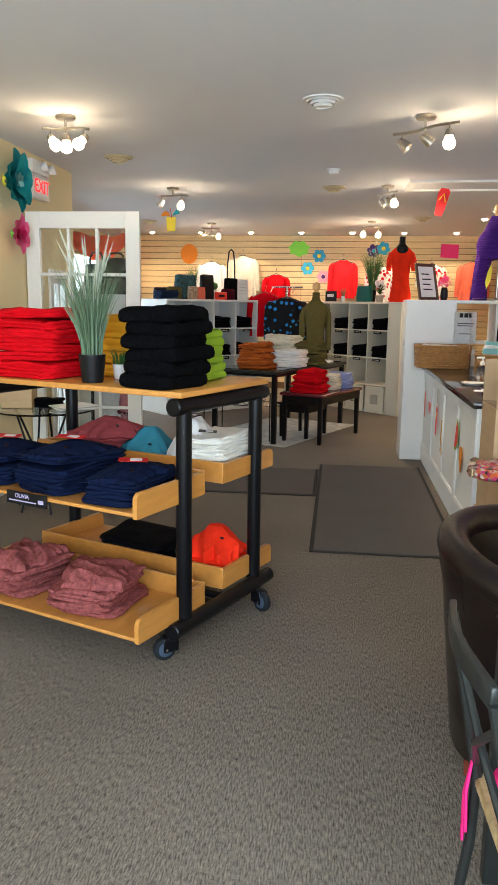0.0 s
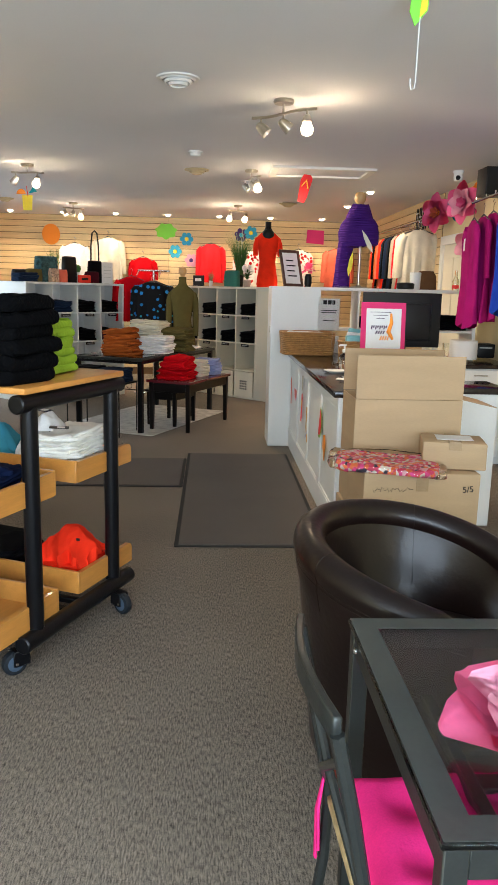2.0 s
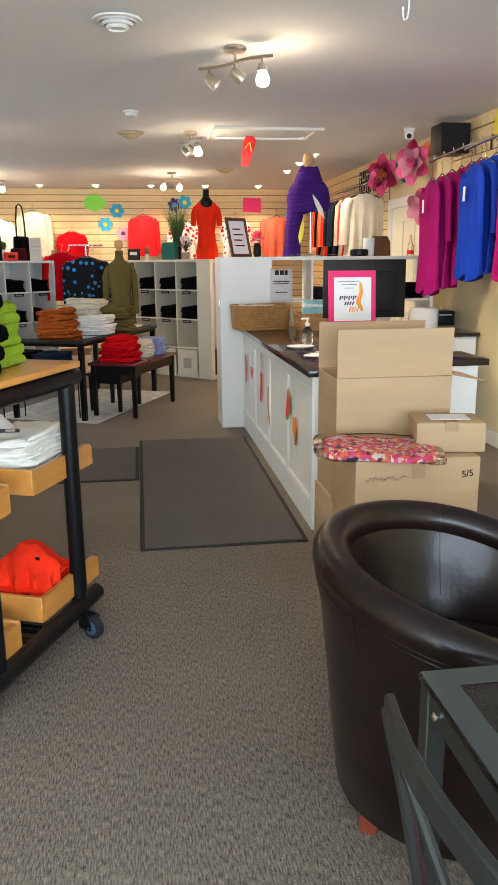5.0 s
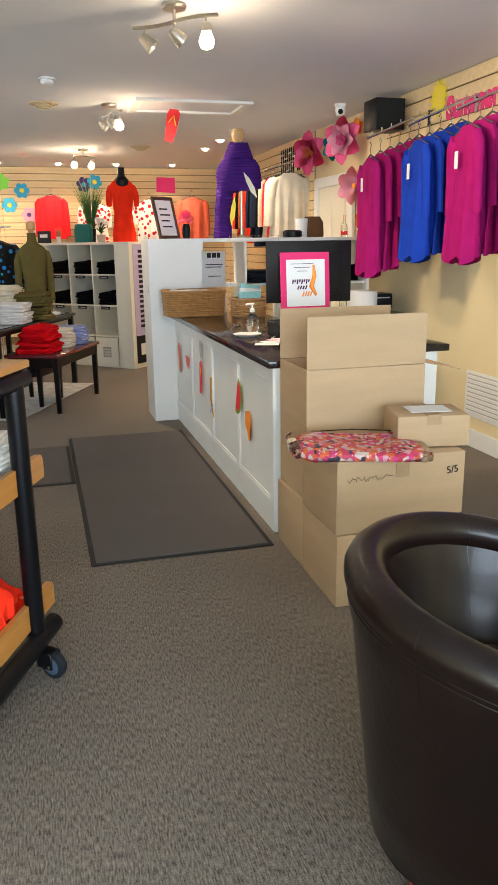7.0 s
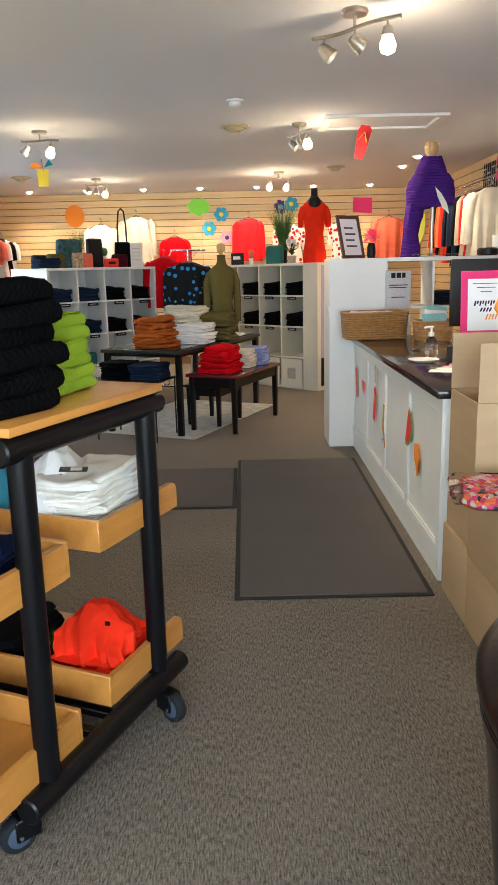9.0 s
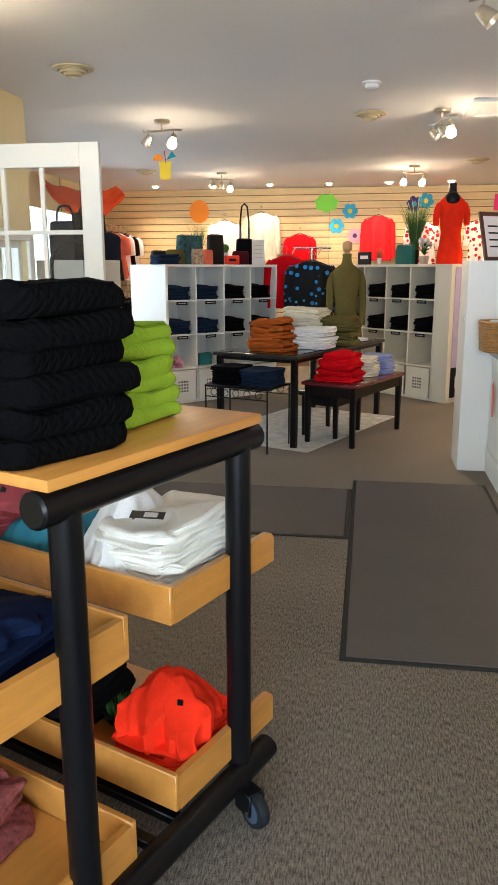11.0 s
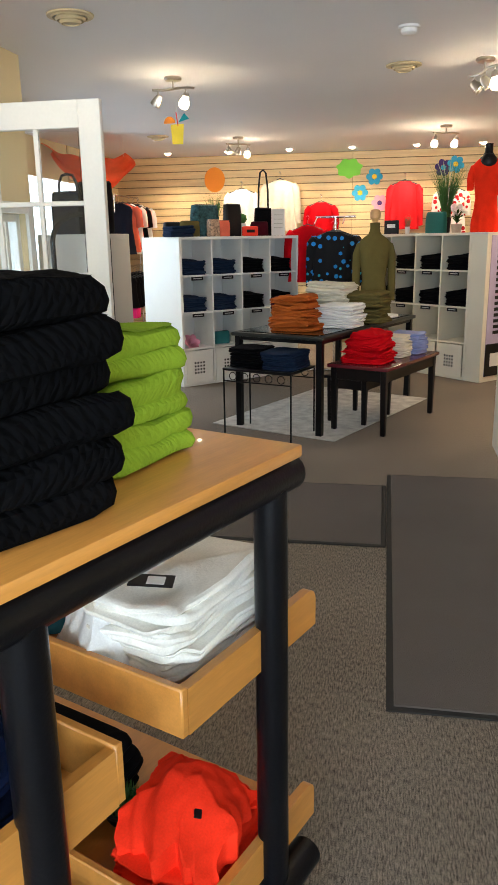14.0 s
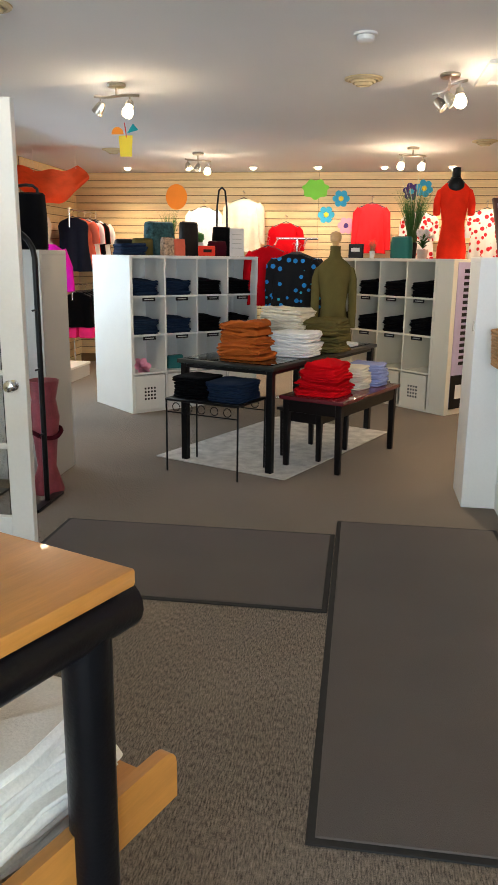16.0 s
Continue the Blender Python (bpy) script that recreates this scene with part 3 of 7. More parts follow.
def crumpled(w, d, h, seed, deep=0.5):
    """A loosely thrown garment: a mound with sharp creases and a ragged hem."""
    bm = bmesh.new()
    nu, nv = 46, 40
    grid = []
    for j in range(nv + 1):
        row = []
        for i in range(nu + 1):
            u, v = 2 * i / nu - 1, 2 * j / nv - 1
            edge = max(abs(u), abs(v))
            x, y = u * w / 2, v * d / 2
            x += 0.030 * noise.noise(Vector((v * 3, seed, 1.5))) * edge + 0.012 * noise.noise(Vector((v * 9, seed, 7))) * edge
            y += 0.030 * noise.noise(Vector((u * 3, seed, 4.5))) * edge + 0.012 * noise.noise(Vector((u * 9, seed, 9))) * edge
            a = 0.7 + 0.5 * noise.noise(Vector((u, v, seed)))
            p = Vector((u * 2.0 * math.cos(a) - v * 2.0 * math.sin(a), (u * math.sin(a) + v * math.cos(a)) * 0.9, seed * 1.3))
            r1 = (1 - abs(noise.noise(p)) * 2.2)
            r2 = (1 - abs(noise.noise(p * 2.3 + Vector((3, 1, 2)))) * 2.2)
            dome = max(0.0, 1 - edge ** 4) ** 0.5
            z = h * dome * (1 - deep + deep * (0.8 * r1 + 0.2 * r2)) * (0.8 + 0.35 * noise.noise(Vector((u * 0.9, v * 0.9, seed + 5))))
            row.append(bm.verts.new((x, y, max(0.0, z))))
        grid.append(row)
    for j in range(nv):
        for i in range(nu):
            bm.faces.new((grid[j][i], grid[j][i + 1], grid[j + 1][i + 1], grid[j + 1][i]))
    rim = [grid[0][i] for i in range(nu + 1)] + [grid[j][nu] for j in range(1, nv + 1)] + [grid[nv][i] for i in range(nu - 1, -1, -1)] + [grid[j][0] for j in range(nv - 1, 0, -1)]
    foot = [bm.verts.new((v.co.x * 0.97, v.co.y * 0.97, -0.006)) for v in rim]
    for k in range(len(rim)):
        q = (k + 1) % len(rim)
        bm.faces.new((rim[q], rim[k], foot[k], foot[q]))
    bm.faces.new(foot[::-1])
    return bm


# ---- rolling display cart ----
CART = pose(-0.161, 2.941, 0, 0, 0, 67.2)  # local x: across the end frame, local y: along the cart
cart = thing("display_cart", "black tubular rolling display cart with honey oak trays", "display cart", CART)
CL = 1.22


HUBBLUE = material("grey_blue_wheel_plastic", (0.05, 0.075, 0.11), 0.4, var=0.15)


def lathe_x(profile, at):
    """A turned shape round an axis along x."""
    bm = lathe(profile, 24)
    for v in bm.verts:
        v.co = Vector((v.co.z + at[0], v.co.y + at[1], v.co.x + at[2]))
    return bm


def caster(x, y, turn):
    c = part("caster", tube([(0, 0, 0.092), (0, 0, 0.122)], 0.012, 10), CHROME, cart, "", pose(x, y, 0, 0, 0, turn))
    part("wheel", lathe_x([(0.040, -0.017), (0.047, -0.015), (0.050, -0.009), (0.050, 0.009), (0.047, 0.015), (0.040, 0.017)], (0, 0.044, 0.050)), RUBBER, c)
    part("hub", lathe_x([(0.030, -0.0185), (0.034, -0.016), (0.034, 0.016), (0.030, 0.0185)], (0, 0.044, 0.050)), HUBBLUE, c, "grey blue plastic wheel hub")
    part("axle", tube([(-0.028, 0.044, 0.050), (0.028, 0.044, 0.050)], 0.006, 10), CHROME, c)
    f = block(-0.026, -0.020, -0.012, 0.056, 0.038, 0.100, 0.004)
    block(0.020, 0.026, -0.012, 0.056, 0.038, 0.100, 0.004, bm=f)
    block(-0.026, 0.026, -0.014, 0.050, 0.094, 0.102, 0.003, bm=f)
    part("fork", f, BLACKMETAL, c)


for yy in (0.035, CL - 0.035):
    part("top_rail", tube([(-0.027, yy, 1.062), (-0.022, yy, 1.062), (0.722, yy, 1.062), (0.727, yy, 1.062)], [0.030, 0.036, 0.036, 0.030], 18), BLACKMETAL, cart)
    part("bottom_rail", tube([(-0.057, yy - 0.012, 0.128), (-0.052, yy - 0.012, 0.128), (0.778, yy - 0.012, 0.128), (0.783, yy - 0.012, 0.128)], [0.030, 0.036, 0.036, 0.030], 18), BLACKMETAL, cart)
    for xx in (0.052, 0.650):
        part("post", tube([(xx, yy, 0.14), (xx, yy, 1.05)], 0.033, 18), BLACKMETAL, cart)
    caster(-0.01, yy + 0.01, 60)
    caster(0.63, yy - 0.030, 160)
for xx in (0.30, 0.40):
    part("stretcher", block(xx - 0.016, xx + 0.016, 0.06, CL - 0.06, 0.115, 0.14, 0.003), BLACKMETAL, cart)
part("tabletop", block(-0.022, 0.705, -0.004, CL + 0.005, 1.10, 1.125, 0.005, seg=2), OAK, cart, "honey oak veneered top")


def cheek(x_open, x_back, y, z, h):
    """Tray end board with a rounded outer corner."""
    s = 1 if x_open > x_back else -1
    r = 0.03
    pts = [(x_back, z), (x_open, z)]
    for k in range(5):
        a = radians(90 * k / 4)
        pts.append((x_open - s * (r - r * math.cos(a)), z + h - r + r * math.sin(a)))
    pts.append((x_back, z + h))
    bm = plate(pts, 0.020)
    for v in bm.verts:
        v.co.y += y
    return bm


for x_open, x_back, zz, hb, lab in ((-0.255, 0.205, 0.665, 0.10, "near"), (0.845, 0.385, 0.68, 0.09, "far"), (-0.255, 0.205, 0.16, 0.10, "near"), (0.845, 0.388, 0.18, 0.095, "far")):
    tr = part("tray", block(min(x_open, x_back), max(x_open, x_back), 0.06, CL - 0.075, zz, zz + 0.015, 0.003), OAK, cart, "honey oak display tray")
    s = 1 if x_open > x_back else -1
    part("tray_back", block(min(x_back, x_back - s * 0.018), max(x_back, x_back - s * 0.018), 0.040, CL - 0.055, zz - 0.006, zz + hb, 0.003), OAK, tr)
    for y in (0.040, CL - 0.075):
        part("tray_end", cheek(x_open, x_back, y, zz - 0.006, hb), OAK, tr)
    if lab == "near" and zz > 0.4:
        sg = part("price_sign", block(x_open - 0.014, x_open - 0.005, 0.49, 0.715, zz - 0.028, zz + 0.026, 0.002), PLASTICK, tr, "black shelf sign with pale lettering")
        words("OLIVIA", 0.026, paper("lilac"), sg, pose(x_open - 0.0145, 0.625, zz + 0.009, 90, 0, -90))
        part("letter_bar", block(x_open - 0.0152, x_open - 0.0142, 0.545, 0.70, zz - 0.014, zz - 0.009), paper("lilac"), sg)
        part("letter_bar", block(x_open - 0.0152, x_open - 0.0142, 0.505, 0.535, zz - 0.012, zz + 0.004), paper("lilac"), sg)



def on_cart(x, y, z, rz=0):
    return CART @ pose(x, y, z, 0, 0, rz)


TOP = 1.126
pile(on_cart(0.135, 0.178, TOP, -2), 6, 0.31, 0.27, 0.054, "knit_black", "folded black cable knit sweater on the cart", rough=0.020, tilt=2.0, jitter=0.016)
pile(on_cart(0.455, 0.235, TOP, 5), 3, 0.25, 0.18, 0.074, "knit_lime", "folded lime green cable knit sweater on the cart", rough=0.018, layers=2, tilt=2.5)
pile(on_cart(0.47, 0.59, TOP, 3), 5, 0.30, 0.30, 0.058, "mustard", "folded mustard yellow sweater on the cart", rough=0.020, layers=2, tilt=3)
pile(on_cart(0.20, 0.92, TOP, 3), 8, 0.36, 0.36, 0.038, "red", "folded red sweater on the cart", rough=0.020, tilt=2.5)
# trays
Z1n, Z1f, Z2n, Z2f = 0.681, 0.696, 0.176, 0.196


def thrown(x, y, z, turn, w, d, h, color, seed, label, name="crumpled_tshirt", category="t-shirt", sides=7):
    t = thing(name, label, category, on_cart(x, y, z, turn))
    bm = faceted(w, d, h, seed, sides)
    spot = min(bm.verts, key=lambda v: (v.co.x + 0.22 * w) ** 2 + (v.co.y + 0.22 * d) ** 2 + (0 if v.co.z > 0 else 1)).co.copy()
    part("body", bm, fab(color), t)
    part("neck_label", block(-0.018, 0.018, -0.008, 0.008, 0.0, 0.003, 0.001), PLASTICK, t, "small black woven label", pose(spot.x, spot.y, spot.z + 0.001, 12, -8, 25))


pile(on_cart(0.61, 0.215, Z1f, 0), 6, 0.36, 0.23, 0.027, "ivorywhite", "folded ivory white t-shirt on the cart tray", "folded_tshirt", "t-shirt", rough=0.024, tilt=2, layers=2, jitter=0.012)
thrown(0.585, 0.33, Z1f, 6, 0.40, 0.30, 0.235, "white", 3, "loosely folded white t-shirt on the cart tray")
thrown(0.59, 0.60, Z1f, -4, 0.38, 0.28, 0.165, "teal", 8, "loosely folded teal t-shirt on the cart tray")
pile(on_cart(0.59, 0.86, Z1f, 0), 3, 0.36, 0.34, 0.036, "rose", "folded dusty rose t-shirt on the cart tray", "folded_tshirt", "t-shirt", rough=0.022, tilt=3, layers=2)
thrown(0.58, 0.86, Z1f + 0.108, 14, 0.36, 0.36, 0.085, "rose", 12, "loosely folded dusty rose t-shirt on the pile")
for yy, turn, n in ((0.235, 6, 3), (0.57, -6, 5), (0.95, 6, 4)):
    pile(on_cart(-0.03, yy, Z1n, turn), n, 0.40, 0.30 if n > 3 else 0.24, 0.030, "navy", "folded dark navy jeans on the cart tray", "folded_jeans", "jeans", rough=0.018, tilt=2.5, layers=2)
    thrown(-0.04, yy, Z1n + n * 0.030, turn + 4, 0.38, 0.27 if n > 3 else 0.23, 0.055, "navy", 20 + n, "dark navy jeans folded over the pile", "folded_jeans", "jeans")
for xx, yy, turn, n in ((-0.05, 0.42, 12, 4), (-0.04, 0.86, -7, 4)):
    pile(on_cart(xx, yy, Z2n, turn), n, 0.36, 0.30, 0.030, "heather", "folded mauve pink knit jumper on the low cart tray", rough=0.030, tilt=3.5, layers=2, jitter=0.025)
    solid("crumpled_jumper", crumpled(0.34, 0.27, 0.075, 30 + n + int(yy * 10), 0.5), fab("heather"), "loosely folded mauve pink knit jumper on the pile", "sweater", on_cart(xx, yy, Z2n + n * 0.030 + 0.004, turn + 15))
pile(on_cart(0.58, 0.20, Z2f, 6), 3, 0.30, 0.23, 0.022, "orange", "folded bright orange t-shirt on the low cart tray", "folded_tshirt", "t-shirt", rough=0.026, tilt=4, layers=2, jitter=0.016)
thrown(0.585, 0.205, Z2f + 0.066, 8, 0.29, 0.24, 0.150, "orange", 9, "bright orange t-shirt thrown over its pile on the low cart tray", sides=5)
pile(on_cart(0.56, 0.62, Z2f, 0), 3, 0.32, 0.36, 0.036, "black", "folded black trousers on the low cart tray", "folded_trousers", "trousers", rough=0.016, tilt=2)


# tags on the garments
def hang_tag(m, mat, label, w=0.045, h=0.085):
    t = thing("price_tag", label, "price tag", m)
    part("card", block(-w / 2, w / 2, -h / 2, h / 2, 0, 0.0015), mat, t)
    part("print", block(-w * 0.32, w * 0.32, -h * 0.3, h * 0.1, 0.0016, 0.0022), PAPER, t)
    return t


for y, dz, turn in ((0.245, 0.156, 35), (0.58, 0.220, 20), (0.96, 0.188, 28)):
    hang_tag(on_cart(-0.05, y - 0.03, Z1n + dz, turn) @ pose(0, 0, 0, 2, -2, 0), paper("red"), "red and white card tag on the jeans", 0.065, 0.12)
hang_tag(on_cart(0.49, 0.20, Z1f + 0.186, 30) @ pose(0, 0, 0, 3, -4, 0), PLASTICK, "black card tag on the white top")
hang_tag(on_cart(0.56, 0.33, Z1f + 0.245, -10) @ pose(0, 0, 0, 3, -3, 0), fab("charcoal"), "charcoal card tag on the white top")


# ---- potted grass ----
def grass_pot(m, r, hp, h, n, label, mat_leaf, plumes, potmat=None, seed=1):
    t = thing("potted_grass", label, "plant", m)
    part("pot", lathe([(r * 0.78, 0), (r * 0.82, 0.01), (r, hp), (r * 1.03, hp), (r * 1.03, hp + 0.006), (r * 0.9, hp + 0.006), (r * 0.88, hp - 0.02), (0.004, hp - 0.02)], 24), potmat or PLASTICK, t)
    rnd = random.Random(seed)
    bm = bmesh.new()
    for _ in range(n):
        a, rr = rnd.uniform(0, 6.283), r * 0.75 * rnd.random() ** 0.5
        x, y = rr * math.cos(a), rr * math.sin(a)
        lean, b = rnd.uniform(0.02, 0.13) * h / 0.4, rnd.uniform(0, 6.283)
        hh = h * rnd.uniform(0.65, 1.0)
        side = Vector((-math.sin(b), math.cos(b), 0)) * 0.0035
        prev = None
        for k in range(5):
            f = k / 4
            c = Vector((x + math.cos(a) * lean * f * f, y + math.sin(a) * lean * f * f, hp - 0.02 + hh * f))
            ww = side * (1.05 - f)
            cur = (bm.verts.new(c - ww), bm.verts.new(c + ww))
            if prev:
                bm.faces.new((prev[0], prev[1], cur[1], cur[0]))
            prev = cur
    me = finish("grass_blades", bm, mat_leaf)
    part("grass_blades", me, None, t)
    for i in range(plumes):
        a = 6.283 * i / plumes + 0.4 * (i % 3)
        q = 0.035 + 0.035 * ((i * 7) % 5) / 4
        base = Vector((math.cos(a) * 0.02, math.sin(a) * 0.02, hp + h * 0.55))
        tip = Vector((math.cos(a) * q * 2.0, math.sin(a) * q * 2.0, hp + h * (0.92 + 0.26 * ((i * 5) % 7) / 6)))
        axis = (tip - base).normalized()
        tuft = tube([base.lerp(tip, f) for f in (0, 0.35, 0.7, 1)], [0.0016, 0.003, 0.0025, 0.0006], 5)
        for k in range(150):
            f = 0.15 + 0.85 * k / 150
            p = base.lerp(tip, f)
            b = rnd.uniform(0, 6.283)
            out = Vector((math.cos(b), math.sin(b), 0)) * rnd.uniform(0.006, 0.017) * math.sin(math.pi * min(1, 0.1 + f * 0.88)) + axis * rnd.uniform(0.012, 0.028)
            w = out.cross(Vector((0.3, 0.5, 0.8))).normalized() * 0.0009
            tuft.faces.new((tuft.verts.new(p - w), tuft.verts.new(p + w), tuft.verts.new(p + out)))
        part("plume", finish("plume", tuft, PLUME, False), None, t, "feathery pale green plume")
    return t


grass_pot(on_cart(0.075, 0.53, TOP), 0.058, 0.115, 0.44, 300, "tall artificial grass with feathery pale plumes in a black pot", GRASSM, 12)
grass_pot(on_cart(0.27, 0.54, TOP), 0.03, 0.06, 0.10, 80, "small artificial plant in a white pot", LEAF, 0, PLASTICW, 4)
grass_pot(on_cart(0.58, 0.40, Z2f), 0.05, 0.03, 0.06, 260, "low tuft of artificial green grass", LEAF, 0, PLASTICK, 6)

# ---- display tables on the rug ----
R = radians(-24.5)
BT = pose(-0.222, 7.925, 0, 0, 0, -23)  # origin: front right leg of the tall table, x to the left is negative


def leg_table(name, m, w, d, h, t, leg, topmat, legmat, label, apron=0.08, taper=0.7, group=""):
    tb = thing(name, label, "table", m, group)
    part("tabletop", block(-0.02, w + 0.02, -0.02, d + 0.02, h - t, h, 0.004, seg=2), topmat, tb)
    for x in (0, w - leg):
        for y in (0, d - leg):
            bm = block(x, x + leg, y, y + leg, 0, h - t, 0.004)
            for v in bm.verts:
                if v.co.z < 0.1:
                    v.co.x = x + leg / 2 + (v.co.x - x - leg / 2) * taper
                    v.co.y = y + leg / 2 + (v.co.y - y - leg / 2) * taper
            part("leg", bm, legmat, tb)
    if apron:
        for x0, x1, y0, y1 in ((leg, w - leg, 0.006, 0.026), (leg, w - leg, d - 0.026, d - 0.006), (0.006, 0.026, leg, d - leg), (w - 0.026, w - 0.006, leg, d - leg)):
            part("apron", block(x0, x1, y0, y1, h - t - apron, h - t, 0.002), legmat, tb)
    return tb


tall = leg_table("display_table", BT @ pose(-0.77, 0, 0), 0.79, 1.85, 0.78, 0.03, 0.05, GRAPHITE, BLACKMETAL, "tall black metal display table with a glass top", 0.03, 1.0)
part("glass_inset", block(0.03, 0.76, 0.03, 1.82, 0.781, 0.786), TINTGLASS, tall, "smoked glass table insert")
RT = pose(0.268, 8.0, 0, 0, 0, -25)
leg_table("side_table", RT @ pose(-0.46, -0.01, 0), 0.48, 1.0, 0.54, 0.028, 0.05, CHERRY, BLACKWOOD, "low black table with a cherry red top", 0.09, 0.75)
leg_table("side_table", RT @ pose(-0.62, 0.22, 0), 0.36, 0.50, 0.40, 0.025, 0.045, BLACKWOOD, BLACKWOOD, "small black nesting table under the red topped table", 0.08, 0.75)
WT = pose(-0.406, 7.697, 0, 0, 0, -20) @ pose(-0.6, 0, 0)
wire = thing("wire_table", "low black wrought iron table holding folded jeans", "table", WT)
part("tabletop", block(0, 0.6, 0, 0.42, 0.52, 0.54, 0.004), BLACKMETAL, wire)
for x in (0.008, 0.592):
    for y in (0.008, 0.412):
        part("leg", tube([(x, y, 0), (x, y, 0.53)], 0.007, 8), BLACKMETAL, wire)
for y in (0.008, 0.412):
    part("rail", tube([(0.008, y, 0.44), (0.592, y, 0.44)], 0.005, 8), BLACKMETAL, wire)
    for k in range(5):
        cx = 0.09 + k * 0.105
        part("scroll", tube([(cx + 0.03 * math.cos(a), y, 0.48 + 0.03 * math.sin(a)) for a in [6.0 * i / 12 for i in range(13)]], 0.0035, 6), BLACKMETAL, wire)

ONT = BT @ pose(-0.77, 0, 0.787)
pile(ONT @ pose(0.40, 0.28, 0), 8, 0.36, 0.30, 0.033, "rust", "folded rust orange sweater on the tall table", rough=0.032, tilt=5, jitter=0.03, shrink=0.15)
pile(ONT @ pose(0.20, 0.62, 0), 7, 0.32, 0.28, 0.033, "maroon", "folded dark maroon sweater on the tall table", rough=0.016)
pile(ONT @ pose(0.62, 0.64, 0), 5, 0.36, 0.30, 0.036, "white", "folded white sweater on the tall table", rough=0.016)
pile(ONT @ pose(0.36, 1.02, 0), 9, 0.38, 0.32, 0.036, "cream", "folded cream sweater on the tall table", rough=0.03, tilt=4, jitter=0.025)
pile(ONT @ pose(0.66, 1.08, 0), 6, 0.36, 0.28, 0.042, "olive", "folded olive green sweater on the tall table", rough=0.026, tilt=3, jitter=0.02, layers=2)
pile(ONT @ pose(0.66, 1.48, 0), 1, 0.22, 0.18, 0.03, "white", "folded white top on the tall table", "folded_tshirt", "t-shirt")
ONR = RT @ pose(-0.46, -0.01, 0.541)
pile(ONR @ pose(0.22, 0.25, 0), 6, 0.36, 0.34, 0.036, "red", "folded red sweater on the red topped table", rough=0.03, shrink=0.2, tilt=4, jitter=0.022, dome=0.03)
pile(ONR @ pose(0.26, 0.58, 0), 5, 0.28, 0.20, 0.034, "cream", "folded cream sweater on the red topped table", rough=0.014)
pile(ONR @ pose(0.30, 0.82, 0), 5, 0.28, 0.20, 0.034, "periwinkle", "folded periwinkle blue sweater on the red topped table", rough=0.014)
ONW = WT @ pose(0, 0, 0.541)
pile(ONW @ pose(0.16, 0.21, 0), 4, 0.28, 0.32, 0.036, "black", "folded black jeans on the wrought iron table", "folded_jeans", "jeans")
pile(ONW @ pose(0.45, 0.21, 0), 4, 0.28, 0.34, 0.032, "denim", "folded dark denim jeans on the wrought iron table", "folded_jeans", "jeans")

# garments in the cubes
for unit, colors in ((UL, ("denim", "denim", "black", "black")), (UR, ("black", "black", "black", "black"))):
    for c in range(4):
        for r in (3, 2):
            pile(unit @ pose(c * 0.375 + 0.20, 0.19, r * 0.375 + 0.025, 4, 0, 0), 4, 0.29, 0.31, 0.036, colors[c], f"folded {colors[c]} jeans in the cube shelf", "folded_jeans", "jeans", rough=0.016)
            lb = thing("shelf_label", "small dark shelf edge label", "label", unit @ pose(c * 0.375 + 0.20, -0.004, r * 0.375 - 0.012))
            part("card", block(-0.07, 0.07, -0.003, 0.002, -0.018, 0.018), PLASTICK, lb)
            part("print", block(-0.05, 0.05, -0.0045, -0.003, -0.004, 0.004), GREY, lb)

# ---- service counter ----
counter = thing("service_counter", "white panelled service counter with fruit stickers", "counter", pose(1.277, 4.59, 0))
part("body", block(0, 0.62, 0, 2.84, 0, 0.879, 0.003), WHITE, counter)
part("plinth", block(-0.008, 0.0, 0.0, 2.84, 0, 0.10, 0.003), WHITE, counter)
y0 = 0.0
for k in range(4):
    a, b = k * 0.71, (k + 1) * 0.71
    part("stile", block(-0.012, 0, a, a + 0.06, 0.10, 0.879, 0.002), WHITE, counter)
    part("rail", block(-0.0118, 0, a + 0.06, b, 0.81, 0.879, 0.002), WHITE, counter)
    part("rail", block(-0.0118, 0, a + 0.06, b, 0.10, 0.17, 0.002), WHITE, counter)
    for p0, p1, q0, q1 in ((a + 0.06, b, 0.17, 0.186), (a + 0.06, b, 0.794, 0.81), (a + 0.06, a + 0.076, 0.186, 0.794), (b - 0.016, b, 0.186, 0.794)):
        part("moulding", block(-0.009, 0, p0, p1, q0, q1, 0.003), WHITE, counter)
solid("countertop", block(-0.040, 0.70, -0.02, 2.84, 0.880, 0.920, 0.006, seg=2), GRANITE, "dark speckled laminate countertop", "countertop", pose(1.277, 4.59, 0))

# tall cube shelf across the end of the counter
tall_shelf = thing("cube_shelf", "tall white cube shelf behind the counter", "shelf", pose(1.066, 7.42, 0), "white cube shelves")
part("front_panel", block(0.0, 0.46, -0.0, 0.03, 0, 1.535, 0.002), WHITE, tall_shelf)
part("side_panel", block(0.0, 0.03, 0.03, 0.42, 0, 1.505, 0.002), WHITE, tall_shelf)
part("side_panel", block(1.95, 1.98, 0.0, 0.42, 0, 1.505, 0.002), WHITE, tall_shelf)
part("top_panel", block(0.0, 1.98, 0.0301, 0.42, 1.505, 1.535, 0.002), WHITE, tall_shelf)
part("top_panel", block(0.46, 1.98, 0.0, 0.03, 1.505, 1.535, 0.002), WHITE, tall_shelf)
for x in (0.45, 0.83, 1.20, 1.58):
    part("divider", block(x, x + 0.02, 0.031, 0.41, 0.03, 1.504), WHITE, tall_shelf)
for z in (0.02, 0.39, 0.76, 1.13):
    part("shelf_board", block(0.031, 1.949, 0.033, 0.41, z, z + 0.02), WHITE, tall_shelf)
